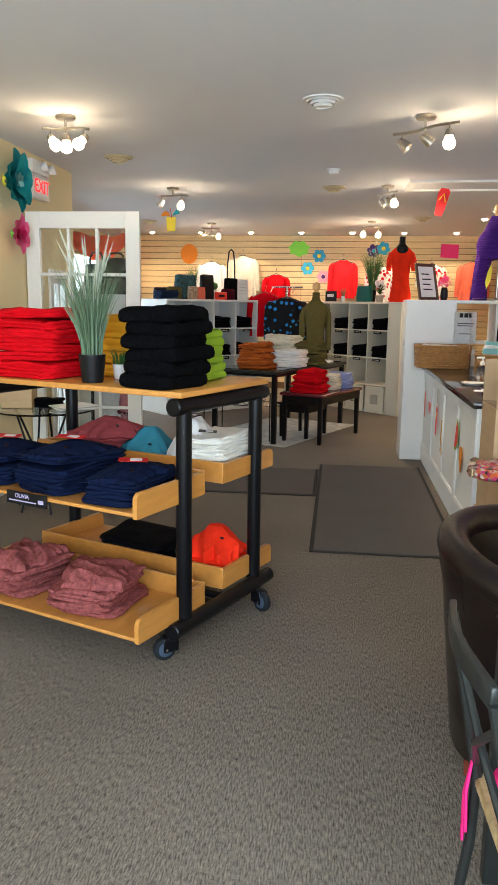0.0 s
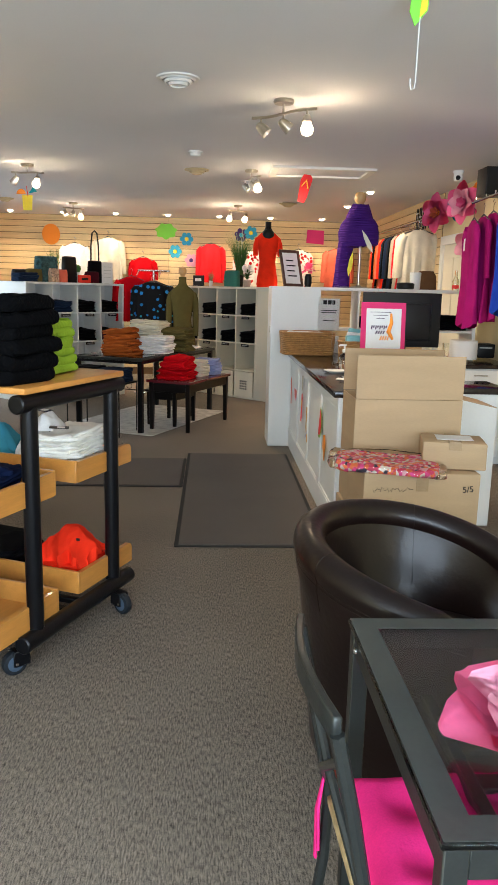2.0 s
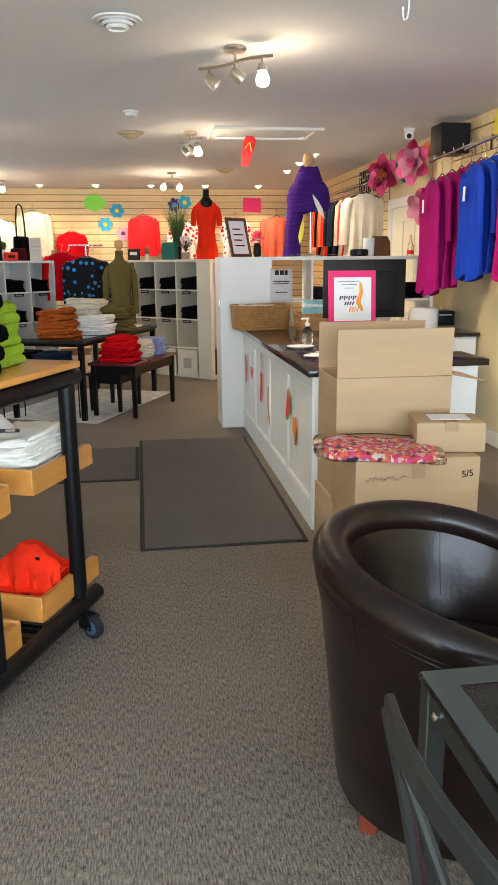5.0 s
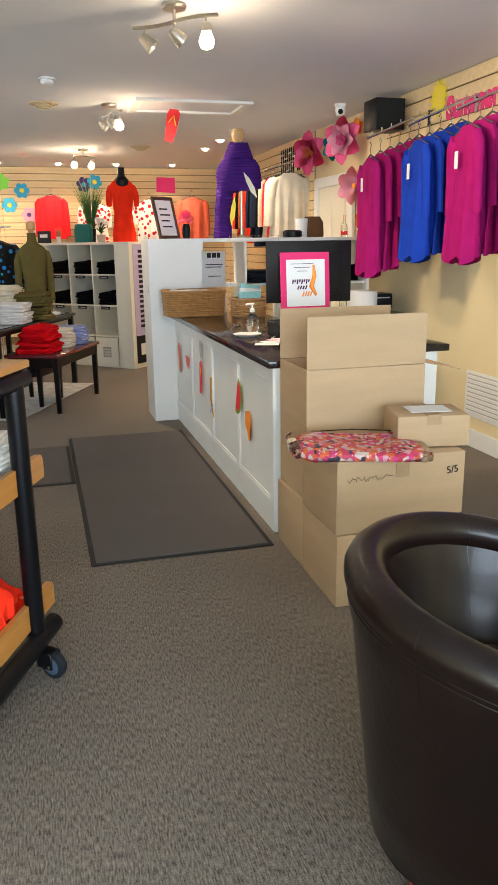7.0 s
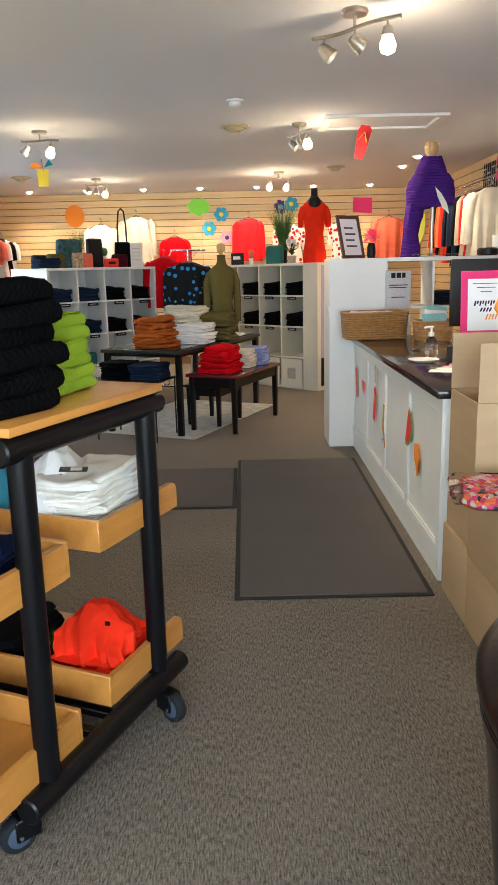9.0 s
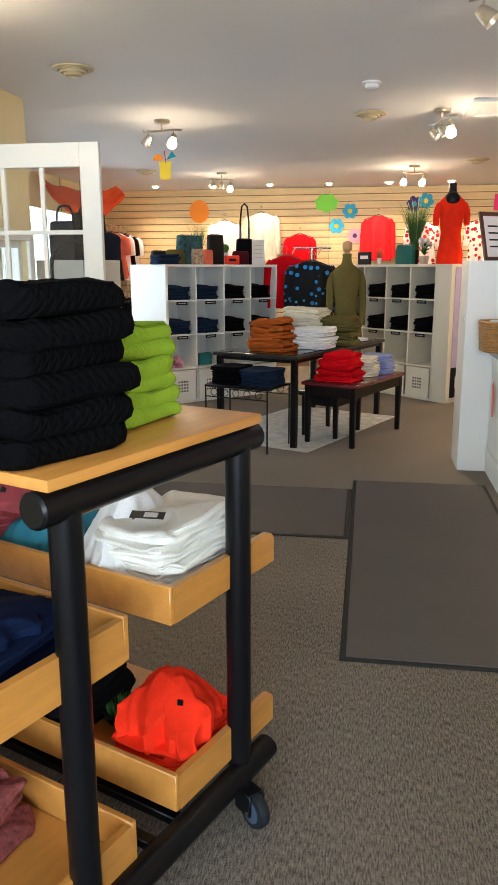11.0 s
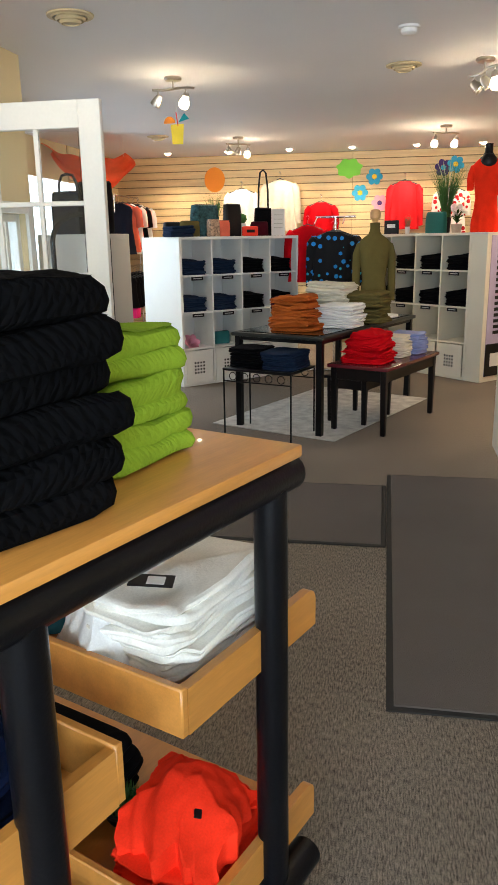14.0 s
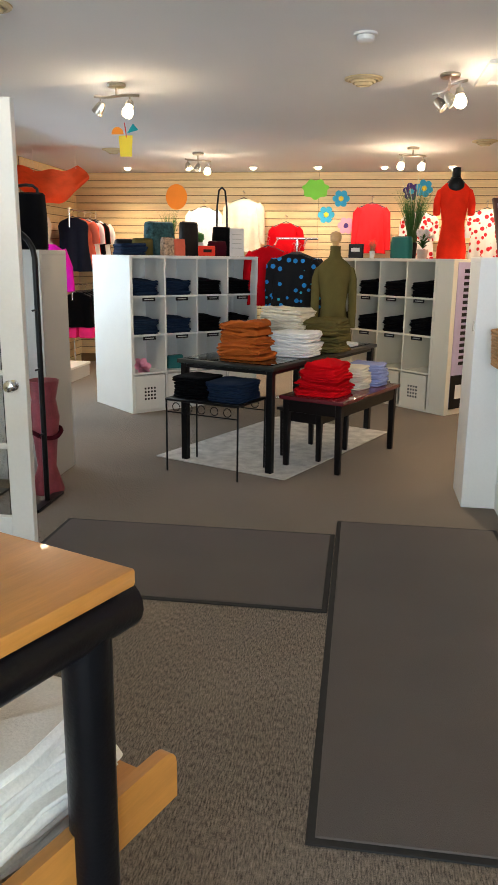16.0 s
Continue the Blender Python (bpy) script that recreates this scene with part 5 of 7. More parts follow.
def garment_meshes(w, l, sleeve, color, folds=9, seed=0, slim=1.0):
    """Body and one sleeve of a garment that hangs from its shoulders at z = 0."""
    key = (w, l, sleeve, color, folds, seed, slim)
    if key not in GARMENTS:
        h = w / 2
        secs = [(-l, h * 1.06, 0.075, 0, 0), (-l * 0.96, h * 1.05, 0.075, 0, 0), (-l * 0.75, h * 0.98, 0.07, 0, 0), (-l * 0.5, h * 0.90, 0.065, 0, 0), (-l * 0.28, h * 0.90, 0.065, 0, 0),
                (-0.09, h * 0.96, 0.055, 0, 0), (-0.045, h * 0.86, 0.045, 0, 0), (-0.012, h * 0.50, 0.032, 0, 0), (0.008, 0.075, 0.026, 0, 0)]
        bm = loft(secs, 44, power=2.6)
        for v in bm.verts:
            f = min(1, max(0, -v.co.z / l))
            v.co.y += 0.032 * f * math.sin(v.co.x * folds * 7 + seed) + 0.012 * f * noise.noise(Vector((v.co.x * 14, v.co.z * 3, seed)))
            v.co.z += 0.015 * f * noise.noise(Vector((v.co.x * 18, seed, 3)))
            if slim < 1:
                v.co.y = v.co.y * slim + 0.016 * f * math.sin(v.co.x * 46 + seed * 2)
                v.co.z -= 0.05 * max(0, f - 0.9) / 0.1 * abs(math.sin(v.co.x * 17 + seed * 1.3))
        body = finish("body", bm, fab(color))
        sl = None
        if sleeve:
            b2 = bmesh.new()
            pts = [(0, 0, 0), (0.035, 0.005, -0.06), (0.055, 0.012, -sleeve * 0.5), (0.06, 0.02, -sleeve)]
            tube(pts, [0.05, 0.062, 0.052, 0.048], 12, b2)
            shake(b2, 0.012, 14, seed)
            if slim < 1:
                for v in b2.verts:
                    v.co.y = v.co.y * 0.5 - 0.012
                    v.co.x *= 0.8
            sl = finish("sleeve", b2, fab(color))
        GARMENTS[key] = (body, sl)
    return GARMENTS[key]


HANG = finish("hanger", tube([(-0.17, 0, -0.035), (0, 0, 0.03), (0.17, 0, -0.035)], 0.006, 6), material("grey_hanger", (0.08, 0.08, 0.08), 0.5))
HOOK = finish("hook", tube([(0, 0, 0.03), (0, 0, 0.075), (0.018, 0, 0.10), (0.0, 0, 0.122), (-0.018, 0, 0.105)], 0.0025, 6), CHROME)


def hanging(name, m, w, l, color, label, category, sleeve=0.0, group="", folds=9, seed=0, tag=False, slim=1.0):
    t = thing(name, label, category, m, group)
    body, sl = garment_meshes(w, l, sleeve, color, folds, seed, slim)
    part("body", body, None, t)
    if sl:
        part("sleeve", sl, None, t, "", pose(w / 2 - 0.045, 0, -0.055))
        o = part("sleeve", sl, None, t, "", pose(-w / 2 + 0.045, 0, -0.055))
        o.scale = (-1, 1, 1)
    part("hanger", HANG, None, t)
    part("hook", HOOK, None, t)
    if tag:
        part("price_tag", block(-0.02, 0.02, -0.066 if slim < 1 else -0.085, -0.063 if slim < 1 else -0.082, -0.24, -0.14), PAPER, t, "white and red card tag")
    return t


# tunics on sloping arms of the side wall: garments face the room
for y, n, color, l, x0, z0 in ((6.66, 6, "magenta", 0.84, 2.69, 2.10), (5.99, 5, "royal", 0.75, 2.74, 2.14), (5.36, 5, "magenta", 0.76, 2.74, 2.15), (4.66, 5, "royal", 0.76, 2.74, 2.15)):
    arm = thing("slatwall_bracket", "chrome sloping display arm on the slatwall", "display arm", pose(3.18, y, 2.44))
    part("bracket", block(-0.012, 0, -0.02, 0.02, -0.10, 0.02, 0.002), CHROME, arm)
    part("bar", tube([(-0.008, 0, 0.0), (-0.05, 0, -0.005), (-0.52, 0, -0.195)], 0.009, 8), CHROME, arm)
    for k in range(6):
        part("peg", tube([(-0.09 - k * 0.078, 0, -0.016 - k * 0.031), (-0.09 - k * 0.078, 0, 0.010 - k * 0.031)], 0.004, 6), CHROME, arm)
    for k in range(n):
        hanging("hanging_tunic", pose(x0 + k * 0.080, y, z0 + k * 0.031, 0, 0, -90 + (k % 3 - 1) * 4), 0.37, l - 0.03 * (k % 2), color, f"long sleeved {'magenta' if color == 'magenta' else 'royal blue'} tunic on a hanger", "tunic", 0.44, f"{color} tunics", 7, k % 3, tag=(k == 0), slim=0.45)
rail2 = thing("wall_rail", "chrome hang rail along the slatwall", "rail", pose(3.0, 9.35, 2.36))
part("bar", tube([(0, 0, 0), (0, 2.6, 0)], 0.012, 10), CHROME, rail2)
for y in (0.1, 1.3, 2.5):
    part("bracket", tube([(0, y, 0), (0.19, y, 0.03)], 0.008, 8), CHROME, rail2)
for k, (c, l) in enumerate([("cream", 0.82), ("cream", 0.78), ("scarlet", 0.75), ("sand", 0.70), ("black", 0.72), ("charcoal", 0.76), ("denim", 0.78), ("black", 0.7), ("denim", 0.72), ("orange", 0.74), ("coral", 0.72), ("rust", 0.70), ("black", 0.7), ("orange", 0.7)]):
    hanging("hanging_blouse", pose(2.98, 9.48 + k * 0.12, 2.235, 0, 0, 6 * (k % 3 - 1)), 0.40, l, c, f"{c} blouse on the wall rail", "blouse", 0.5, "blouses on the wall rail", 8, k % 3)

# face-out clothes on the far slatwall
for x, z, w, l, c, nm, lab, sl in ((-1.80, 2.17, 0.42, 0.62, "white", "hanging_shirt", "white long sleeved top on the slatwall", 0.5), (-1.25, 2.28, 0.46, 0.68, "cream", "hanging_cardigan", "cream knitted cardigan on the slatwall", 0.52),
                                 (0.47, 2.22, 0.39, 0.62, "scarlet", "hanging_jacket", "bright red jacket on the slatwall", 0.52), (-0.67, 1.97, 0.38, 0.58, "red", "hanging_shirt", "red top with white trim on the slatwall", 0.3),
                                 (1.95, 2.16, 0.40, 0.62, "floral", "hanging_shirt", "white red-flowered top on the slatwall", 0.3), (1.10, 2.12, 0.40, 0.62, "floral", "hanging_shirt", "white red-flowered top on the slatwall", 0.3), (2.63, 2.20, 0.44, 0.66, "coral", "hanging_shirt", "coral pink long sleeved top on the slatwall", 0.5)):
    hanging(nm, pose(x, 13.33, z), w, l, c, lab, nm.split("_")[1], sl, "face-out clothes on the slatwall", 6, 1)
    pg = thing("display_hook", "small chrome slatwall hook", "hook", pose(x, 13.485, z + 0.10))
    part("rod", tube([(0, 0, 0), (0, -0.16, 0.0), (0, -0.17, 0.012)], 0.005, 8), CHROME, pg)


def bust(name, m, color, label, neck="high", sleeve=0.0, scale=1.0, k=1.0, cap=None, hem=0.0, seed=0):
    """A dressed torso form as one plain mesh, with its garment's shape."""
    t = thing(name, label, "dress form", m)
    secs = [(0.0, 0.165 + hem, 0.12 + hem, 0, 0), (0.10, 0.172 + hem * 0.6, 0.125, 0, 0), (0.22, 0.150, 0.112, 0, 0), (0.34, 0.135, 0.10, 0, 0), (0.46, 0.155, 0.118, 0, -0.01), (0.56, 0.172, 0.125, 0, -0.015),
            (0.63, 0.185, 0.110, 0, 0), (0.675, 0.168, 0.095, 0, 0.005), (0.712, 0.120, 0.078, 0, 0.01), (0.735, 0.078, 0.066, 0, 0.01), (0.76, 0.062, 0.06, 0, 0.01)]
    secs += [(0.80, 0.055, 0.055, 0, 0.01), (0.835, 0.058, 0.058, 0, 0.008), (0.84, 0.05, 0.05, 0, 0.008)] if neck == "high" else []
    bm = loft(secs, 36, power=2.2)
    for v in bm.verts:
        f = max(0, 1 - v.co.z / 0.4)
        v.co.x *= 1 + 0.03 * f * math.sin(math.atan2(v.co.y, v.co.x) * 9 + seed)
        v.co.y *= 1 + 0.04 * f * math.sin(math.atan2(v.co.y, v.co.x) * 9 + seed)
    part("garment", bm, fab(color), t)
    t.scale = (0.80, 0.86, scale)
    if sleeve:
        for s in (-1, 1):
            pts = [(s * 0.128, 0, 0.655), (s * 0.172, 0, 0.625), (s * 0.196, -0.005, 0.56), (s * 0.206, -0.01, 0.66 - sleeve * 0.6), (s * 0.204, -0.03, 0.66 - sleeve)]
            part("sleeve", shake(tube(pts, [0.030, 0.046, 0.050, 0.046, 0.042], 14), 0.006, 16, s + seed), fab(color), t)
    if neck == "scoop":
        b2 = lathe([(0.115, 0.715), (0.07, 0.752), (0.052, 0.78), (0.05, 0.85), (0.053, 0.86), (0.004, 0.862)], 22)
        part("form_neck", b2, PLASTICK, t, "black jersey dress form neck")
        sc = bmesh.new()
        bmesh.ops.create_uvsphere(sc, u_segments=18, v_segments=10, radius=1)
        for v in sc.verts:
            v.co = Vector((v.co.x * 0.100, -0.052 + v.co.y * 0.066, 0.685 + v.co.z * 0.085))
        part("form_chest", sc, PLASTICK, t)
    if cap:
        part("form_cap", lathe([(0.03, 0.835), (0.035, 0.86), (0.058, 0.88), (0.062, 0.92), (0.05, 0.95), (0.004, 0.962)], 20), cap, t, "wooden neck cap")
    return t


CAPW = wood("turned_pine", (0.55, 0.33, 0.14))
bust("dress_form", BT @ pose(-0.77, 0, 0.787) @ pose(0.48, 1.62, 0, 0, 0, 25), "olive", "dress form in an olive green turtleneck sweater", "high", 0.52, cap=CAPW, hem=0.045)
o = bust("dress_form", UR @ pose(1.50, 0.22, 1.531, 0, 0, 45), "orange", "black dress form in an orange short sleeved top", "scoop", 0.24, hem=0.01, seed=2)

# purple cowl neck poncho top on a short form: one side hangs to the shelf, the other is cut high
pform = thing("dress_form", "dress form in a purple cowl neck poncho top", "dress form", pose(1.90, 7.62, 1.536, 0, 0, -14))
RIBBED = fab("violet").copy()
RIBBED.name = "ribbed_violet_knit"
vn, vl = RIBBED.node_tree.nodes, RIBBED.node_tree.links
wv, wb, wc = vn.new("ShaderNodeTexWave"), vn.new("ShaderNodeBump"), vn.new("ShaderNodeTexCoord")
wv.bands_direction = "Z"
wv.inputs["Scale"].default_value, wv.inputs["Distortion"].default_value = 14, 1.2
wb.inputs["Strength"].default_value, wb.inputs["Distance"].default_value = 0.7, 0.008
vl.new(wc.outputs["Object"], wv.inputs["Vector"])
vl.new(wv.outputs["Fac"], wb.inputs["Height"])
vl.new(wb.outputs["Normal"], vn["Principled BSDF"].inputs["Normal"])
bm = loft([(0.36, 0.185, 0.115, 0, 0), (0.44, 0.190, 0.12, 0, -0.005), (0.52, 0.188, 0.125, 0, -0.012), (0.585, 0.178, 0.112, 0, 0), (0.635, 0.150, 0.092, 0, 0), (0.668, 0.105, 0.08, 0, 0.005), (0.69, 0.082, 0.072, 0, 0.008)], 40, power=2.3)
for v in bm.verts:
    if v.co.z < 0.5:
        v.co.z += (0.5 - v.co.z) / 0.14 * (0.06 + 0.22 * v.co.x) * 0.5
part("garment", shake(bm, 0.010, 9, 2), RIBBED, pform)
part("draped_side", shake(loft([(0.0, 0.080, 0.075, -0.145, 0), (0.12, 0.075, 0.07, -0.142, 0), (0.26, 0.072, 0.075, -0.135, 0), (0.42, 0.075, 0.095, -0.115, 0), (0.54, 0.06, 0.09, -0.10, 0)], 22, wobble=0.05, folds=6), 0.008, 10, 5), RIBBED, pform)
part("cowl_collar", shake(lathe([(0.125, 0.640), (0.128, 0.675), (0.112, 0.715), (0.088, 0.755), (0.074, 0.775), (0.066, 0.765), (0.062, 0.735)], 28, caps=False), 0.018, 11), RIBBED, pform)
part("form_post", tube([(0.02, 0.01, 0.008), (0.02, 0.01, 0.45)], 0.014, 12), NICKEL, pform)
part("form_base", lathe([(0.09, 0), (0.092, 0.006), (0.03, 0.014), (0.016, 0.03)], 24), NICKEL, pform, "", pose(0.02, 0.01, 0))
part("form_cap", lathe([(0.03, 0.75), (0.034, 0.79), (0.050, 0.81), (0.056, 0.85), (0.044, 0.885), (0.004, 0.895)], 20), CAPW, pform, "wooden neck cap")
# two pale flat leaf shapes added in front of the top
for lx, lz, turn, c in ((0.10, 0.42, -28, "cream"), (-0.055, 0.21, 8, "yellowpaper")):
    part("leaf_shape", plate([(0, -0.11), (0.022, -0.03), (0.018, 0.06), (0, 0.13), (-0.018, 0.05), (-0.022, -0.04)], 0.003), paper(c), pform, "pale flat leaf shape in front of the top", pose(lx, -0.15, lz, 0, turn, 0))

# polka dot blouse on a small rack between the cube units
POLKA = material("polka_dot_print", (0.012, 0.012, 0.014), 0.8)
pn, pl = POLKA.node_tree.nodes, POLKA.node_tree.links
pv = pn.new("ShaderNodeTexVoronoi")
pv.inputs["Scale"].default_value, pv.inputs["Randomness"].default_value = 13, 0.55
ptc = pn.new("ShaderNodeTexCoord")
pmap = pn.new("ShaderNodeMapping")
pmap.inputs["Scale"].default_value = (1, 0.02, 1)
pl.new(ptc.outputs["Object"], pmap.inputs["Vector"])
pl.new(pmap.outputs["Vector"], pv.inputs["Vector"])
lt = pn.new("ShaderNodeMath")
lt.operation = "LESS_THAN"
lt.inputs[1].default_value = 0.30
pl.new(pv.outputs["Distance"], lt.inputs[0])
hue = pn.new("ShaderNodeValToRGB")
hue.color_ramp.interpolation = "CONSTANT"
for i, (p, c) in enumerate([(0, (0.02, 0.25, 0.65, 1)), (0.4, (0.03, 0.40, 0.55, 1)), (0.65, (0.25, 0.45, 0.05, 1)), (0.85, (0.65, 0.15, 0.02, 1))]):
    e = hue.color_ramp.elements[i] if i < 2 else hue.color_ramp.elements.new(p)
    e.position, e.color = p, c
ps = pn.new("ShaderNodeSeparateColor")
pl.new(pv.outputs["Color"], ps.inputs["Color"])
pl.new(ps.outputs["Green"], hue.inputs["Fac"])
pm = pn.new("ShaderNodeMix")
pm.data_type = "RGBA"
pm.inputs["A"].default_value = (0.010, 0.010, 0.012, 1)
pl.new(lt.outputs[0], pm.inputs["Factor"])
pl.new(hue.outputs["Color"], pm.inputs["B"])
pl.new(pm.outputs["Result"], pn["Principled BSDF"].inputs["Base Color"])
FAB["polka"] = POLKA
rack = thing("clothes_rack", "chrome clothes rack with sloping arms", "clothes rack", pose(-0.31, 10.95, 0))
part("post", tube([(0, 0, 0.03), (0, 0, 1.72)], 0.014, 10), CHROME, rack)
part("crossbar", tube([(-0.22, 0, 1.72), (0.22, 0, 1.72)], 0.012, 10), CHROME, rack)
for a in (0, 90):
    part("foot", tube([(-0.28 * math.cos(radians(a)), -0.28 * math.sin(radians(a)), 0.02), (0.28 * math.cos(radians(a)), 0.28 * math.sin(radians(a)), 0.02)], 0.014, 10), CHROME, rack)
for x in (-0.2, 0.1):
    part("arm", tube([(x, 0, 1.72), (x, -0.38, 1.70 - 0.06)], 0.008, 8), CHROME, rack)
for k in range(3):
    hanging("hanging_blouse", pose(-0.31 + 0.02 * k, 10.60 + k * 0.1, 1.55), 0.46, 0.66, "polka", "black polka dot blouse with blue and green spots", "blouse", 0.5, "polka dot blouses", 5, k)
hanging("hanging_blouse", pose(-0.62, 10.98, 1.62), 0.42, 0.6, "red", "red patterned blouse on the clothes rack", "blouse", 0.45, "", 5, 1)


# ---- paper decorations ----
def flat_flower(m, r, c, mid, label):
    t = thing("paper_flower", label, "paper flower", m, "flat paper flowers")
    for k in range(6):
        a = radians(60 * k)
        pts = [(r * 0.62 * math.cos(a) + r * 0.36 * math.cos(b), r * 0.62 * math.sin(a) + r * 0.36 * math.sin(b)) for b in [6.283 * q / 14 for q in range(14)]]
        bm = plate(pts, 0.003)
        for v in bm.verts:
            v.co.y -= 0.0012 * k
        part("petal", bm, paper(c), t)
    part("flower_center", plate([(r * 0.28 * math.cos(b), r * 0.28 * math.sin(b)) for b in [6.283 * q / 16 for q in range(16)]], 0.003), paper(mid), t, "", pose(0, -0.011, 0))


for x, z, c, mid in ((0.054, 2.31, "bluepaper", "yellowpaper"), (-0.14, 2.10, "bluepaper", "yellowpaper"), (0.134, 1.96, "palepink", "violet"), (0.98, 2.40, "violet", "bluepaper"), (1.143, 2.44, "bluepaper", "yellowpaper"), (0.33, 1.90, "violet", "violet")):
    flat_flower(pose(x, Y_B - 0.022, z, 0, 12 * x, 0), 0.118, c, mid, f"flat {'blue' if c == 'bluepaper' else 'pink' if c == 'palepink' else 'violet'} paper flower on the slatwall")
rnd = random.Random(5)
pts = [(0.17 * (1 + 0.10 * math.sin(7 * a)) * math.cos(a), 0.125 * (1 + 0.10 * math.sin(7 * a)) * math.sin(a)) for a in [6.283 * q / 60 for q in range(60)]]
solid("paper_cloud", plate(pts, 0.004), paper("greenpaper"), "lime green scalloped paper cut-out on the slatwall", "paper decoration", pose(-0.294, Y_B - 0.021, 2.43))
solid("paper_disc", plate([(0.15 * math.cos(a), 0.17 * math.sin(a)) for a in [6.283 * q / 40 for q in range(40)]], 0.004), paper("orangepaper"), "round orange paper decoration on the slatwall", "paper decoration", pose(-2.22, Y_B - 0.021, 2.33))
solid("paper_card", plate([(-0.15, -0.10), (0.15, -0.12), (0.15, 0.11), (-0.14, 0.12)], 0.004), paper("hotpink"), "hot pink paper card on the slatwall", "paper decoration", pose(2.245, Y_B - 0.021, 2.40))
WEST = lambda y, z, x=X_LN + 0.01: pose(x, y, z, 0, 90, 0)
EAST = lambda y, z, x=X_R - 0.12: pose(x, y, z, 0, 0, 32) @ pose(0, 0, 0, 0, -90, 0)
paper_flower(WEST(5.70, 2.36), 0.26, [(7, 1.0, 18, "tealpaper"), (6, 0.72, 35, "tealpaper"), (5, 0.5, 55, "aqua")], "yellowpaper", "large teal paper flower on the cream wall")
paper_flower(WEST(5.80, 1.98), 0.17, [(6, 1.0, 18, "pinkpaper"), (5, 0.65, 40, "hotpink")], "greenpaper", "pink paper flower on the cream wall")
paper_flower(EAST(9.02, 2.40), 0.23, [(6, 1.0, 6, "pinkpaper"), (6, 0.75, 22, "pinkpaper"), (5, 0.5, 45, "coral")], "orangepaper", "large hot pink paper flower on the side wall")
paper_flower(EAST(8.52, 2.41, X_R - 0.045), 0.15, [(6, 1.0, 14, "tealpaper"), (5, 0.7, 45, "aqua")], None, "teal paper flower on the side wall")
paper_flower(EAST(8.08, 2.41), 0.225, [(6, 1.0, 8, "pinkpaper"), (6, 0.8, 25, "palepink"), (5, 0.5, 50, "pinkpaper")], None, "large pink paper flower on the side wall")
paper_flower(EAST(7.84, 1.99), 0.18, [(6, 1.0, 12, "palepink"), (5, 0.7, 30, "palepink")], "orangepaper", "pale pink paper flower on the side wall")
paper_flower(EAST(7.80, 1.685, X_R - 0.045), 0.10, [(6, 1.0, 8, "orangepaper")], "yellowpaper", "small orange paper flower on the side wall")
paper_flower(EAST(7.98, 2.52, X_R - 0.040), 0.09, [(5, 1.0, 20, "orangepaper")], None, "small orange paper flower on the side wall")

# lettering and sun on the side slatwall
sl = thing("wall_lettering", "pink cut-out paper letters on the slatwall", "lettering", pose(X_R - 0.024, 5.89, 2.42, 90, 0, -90))
words("Summer", 0.20, paper("hotpink"), sl, pose(-0.18, 0, 0))
words("Fun", 0.20, paper("hotpink"), sl, pose(0.42, 0.02, 0))
sn = thing("paper_sun", "yellow cut-out paper sun on the slatwall", "paper decoration", pose(X_R - 0.026, 6.53, 2.52, 0, 0, -90))
part("disc", plate([(0.105 * math.cos(6.283 * q / 24), 0.105 * math.sin(6.283 * q / 24)) for q in range(24)], 0.004), paper("yellowpaper"), sn)
for q in range(14):
    ra = 6.283 * q / 14
    part("ray", plate([(0.10 * math.cos(ra - 0.18), 0.10 * math.sin(ra - 0.18)), (0.10 * math.cos(ra + 0.18), 0.10 * math.sin(ra + 0.18)), (0.15 * math.cos(ra), 0.15 * math.sin(ra))], 0.003), paper("yellowpaper"), sn)
# dark patterned letters high on the far side slatwall
dl = thing("wall_lettering", "black and white patterned cut-out letters on the slatwall", "lettering", pose(X_R - 0.026, 10.35, 2.44, 0, 0, -90))
for q in range(5):
    part("letter_stem", block(q * 0.15 - 0.04, q * 0.15 - 0.01, -0.006, 0, -0.14, 0.14, 0.002), INK_BLACK, dl)
    part("letter_stem", block(q * 0.15 + 0.03, q * 0.15 + 0.06, -0.006, 0, -0.14 + 0.04 * (q % 2), 0.14, 0.002), INK_BLACK, dl)
    part("letter_bar", block(q * 0.15 - 0.01, q * 0.15 + 0.03, -0.005, 0, 0.01 - 0.06 * (q % 3), 0.045 - 0.06 * (q % 3), 0.002), PAPER, dl)
    part("letter_bar", block(q * 0.15 - 0.045, q * 0.15 + 0.062, -0.009, -0.006, 0.07 - 0.05 * (q % 2), 0.085 - 0.05 * (q % 2)), PAPER, dl)

# hanging cut-outs under the ceiling
fz = thing("paper_sandal", "red flip-flop paper cut-out hanging from the ceiling", "paper decoration", pose(1.40, 8.0, 2.495, 0, 10, -20))
fz.scale = (0.92, 1, 0.66)
part("sole", plate([(-0.045, -0.20), (0.03, -0.21), (0.05, -0.12), (0.065, 0.06), (0.075, 0.15), (0.05, 0.20), (-0.03, 0.20), (-0.055, 0.12), (-0.05, 0.0)], 0.006), paper("red"), fz)
part("strap", tube([(-0.03, -0.005, 0.02), (0.015, -0.012, 0.12), (0.045, -0.005, 0.0)], 0.007, 6), paper("yellowpaper"), fz)
part("string", tube([(0.01, 0.003, 0.20), (0.01, 0.003, 0.242)], 0.001, 5), PLASTICW, fz)
dr = thing("paper_drink", "yellow paper cocktail cut-out hanging from the ceiling", "paper decoration", pose(-1.55, 9.0, 2.38))
dr.scale = (0.72, 1, 0.8)
part("glass", plate([(-0.065, -0.10), (0.065, -0.10), (0.08, 0.10), (-0.08, 0.10)], 0.005), paper("yellowpaper"), dr)
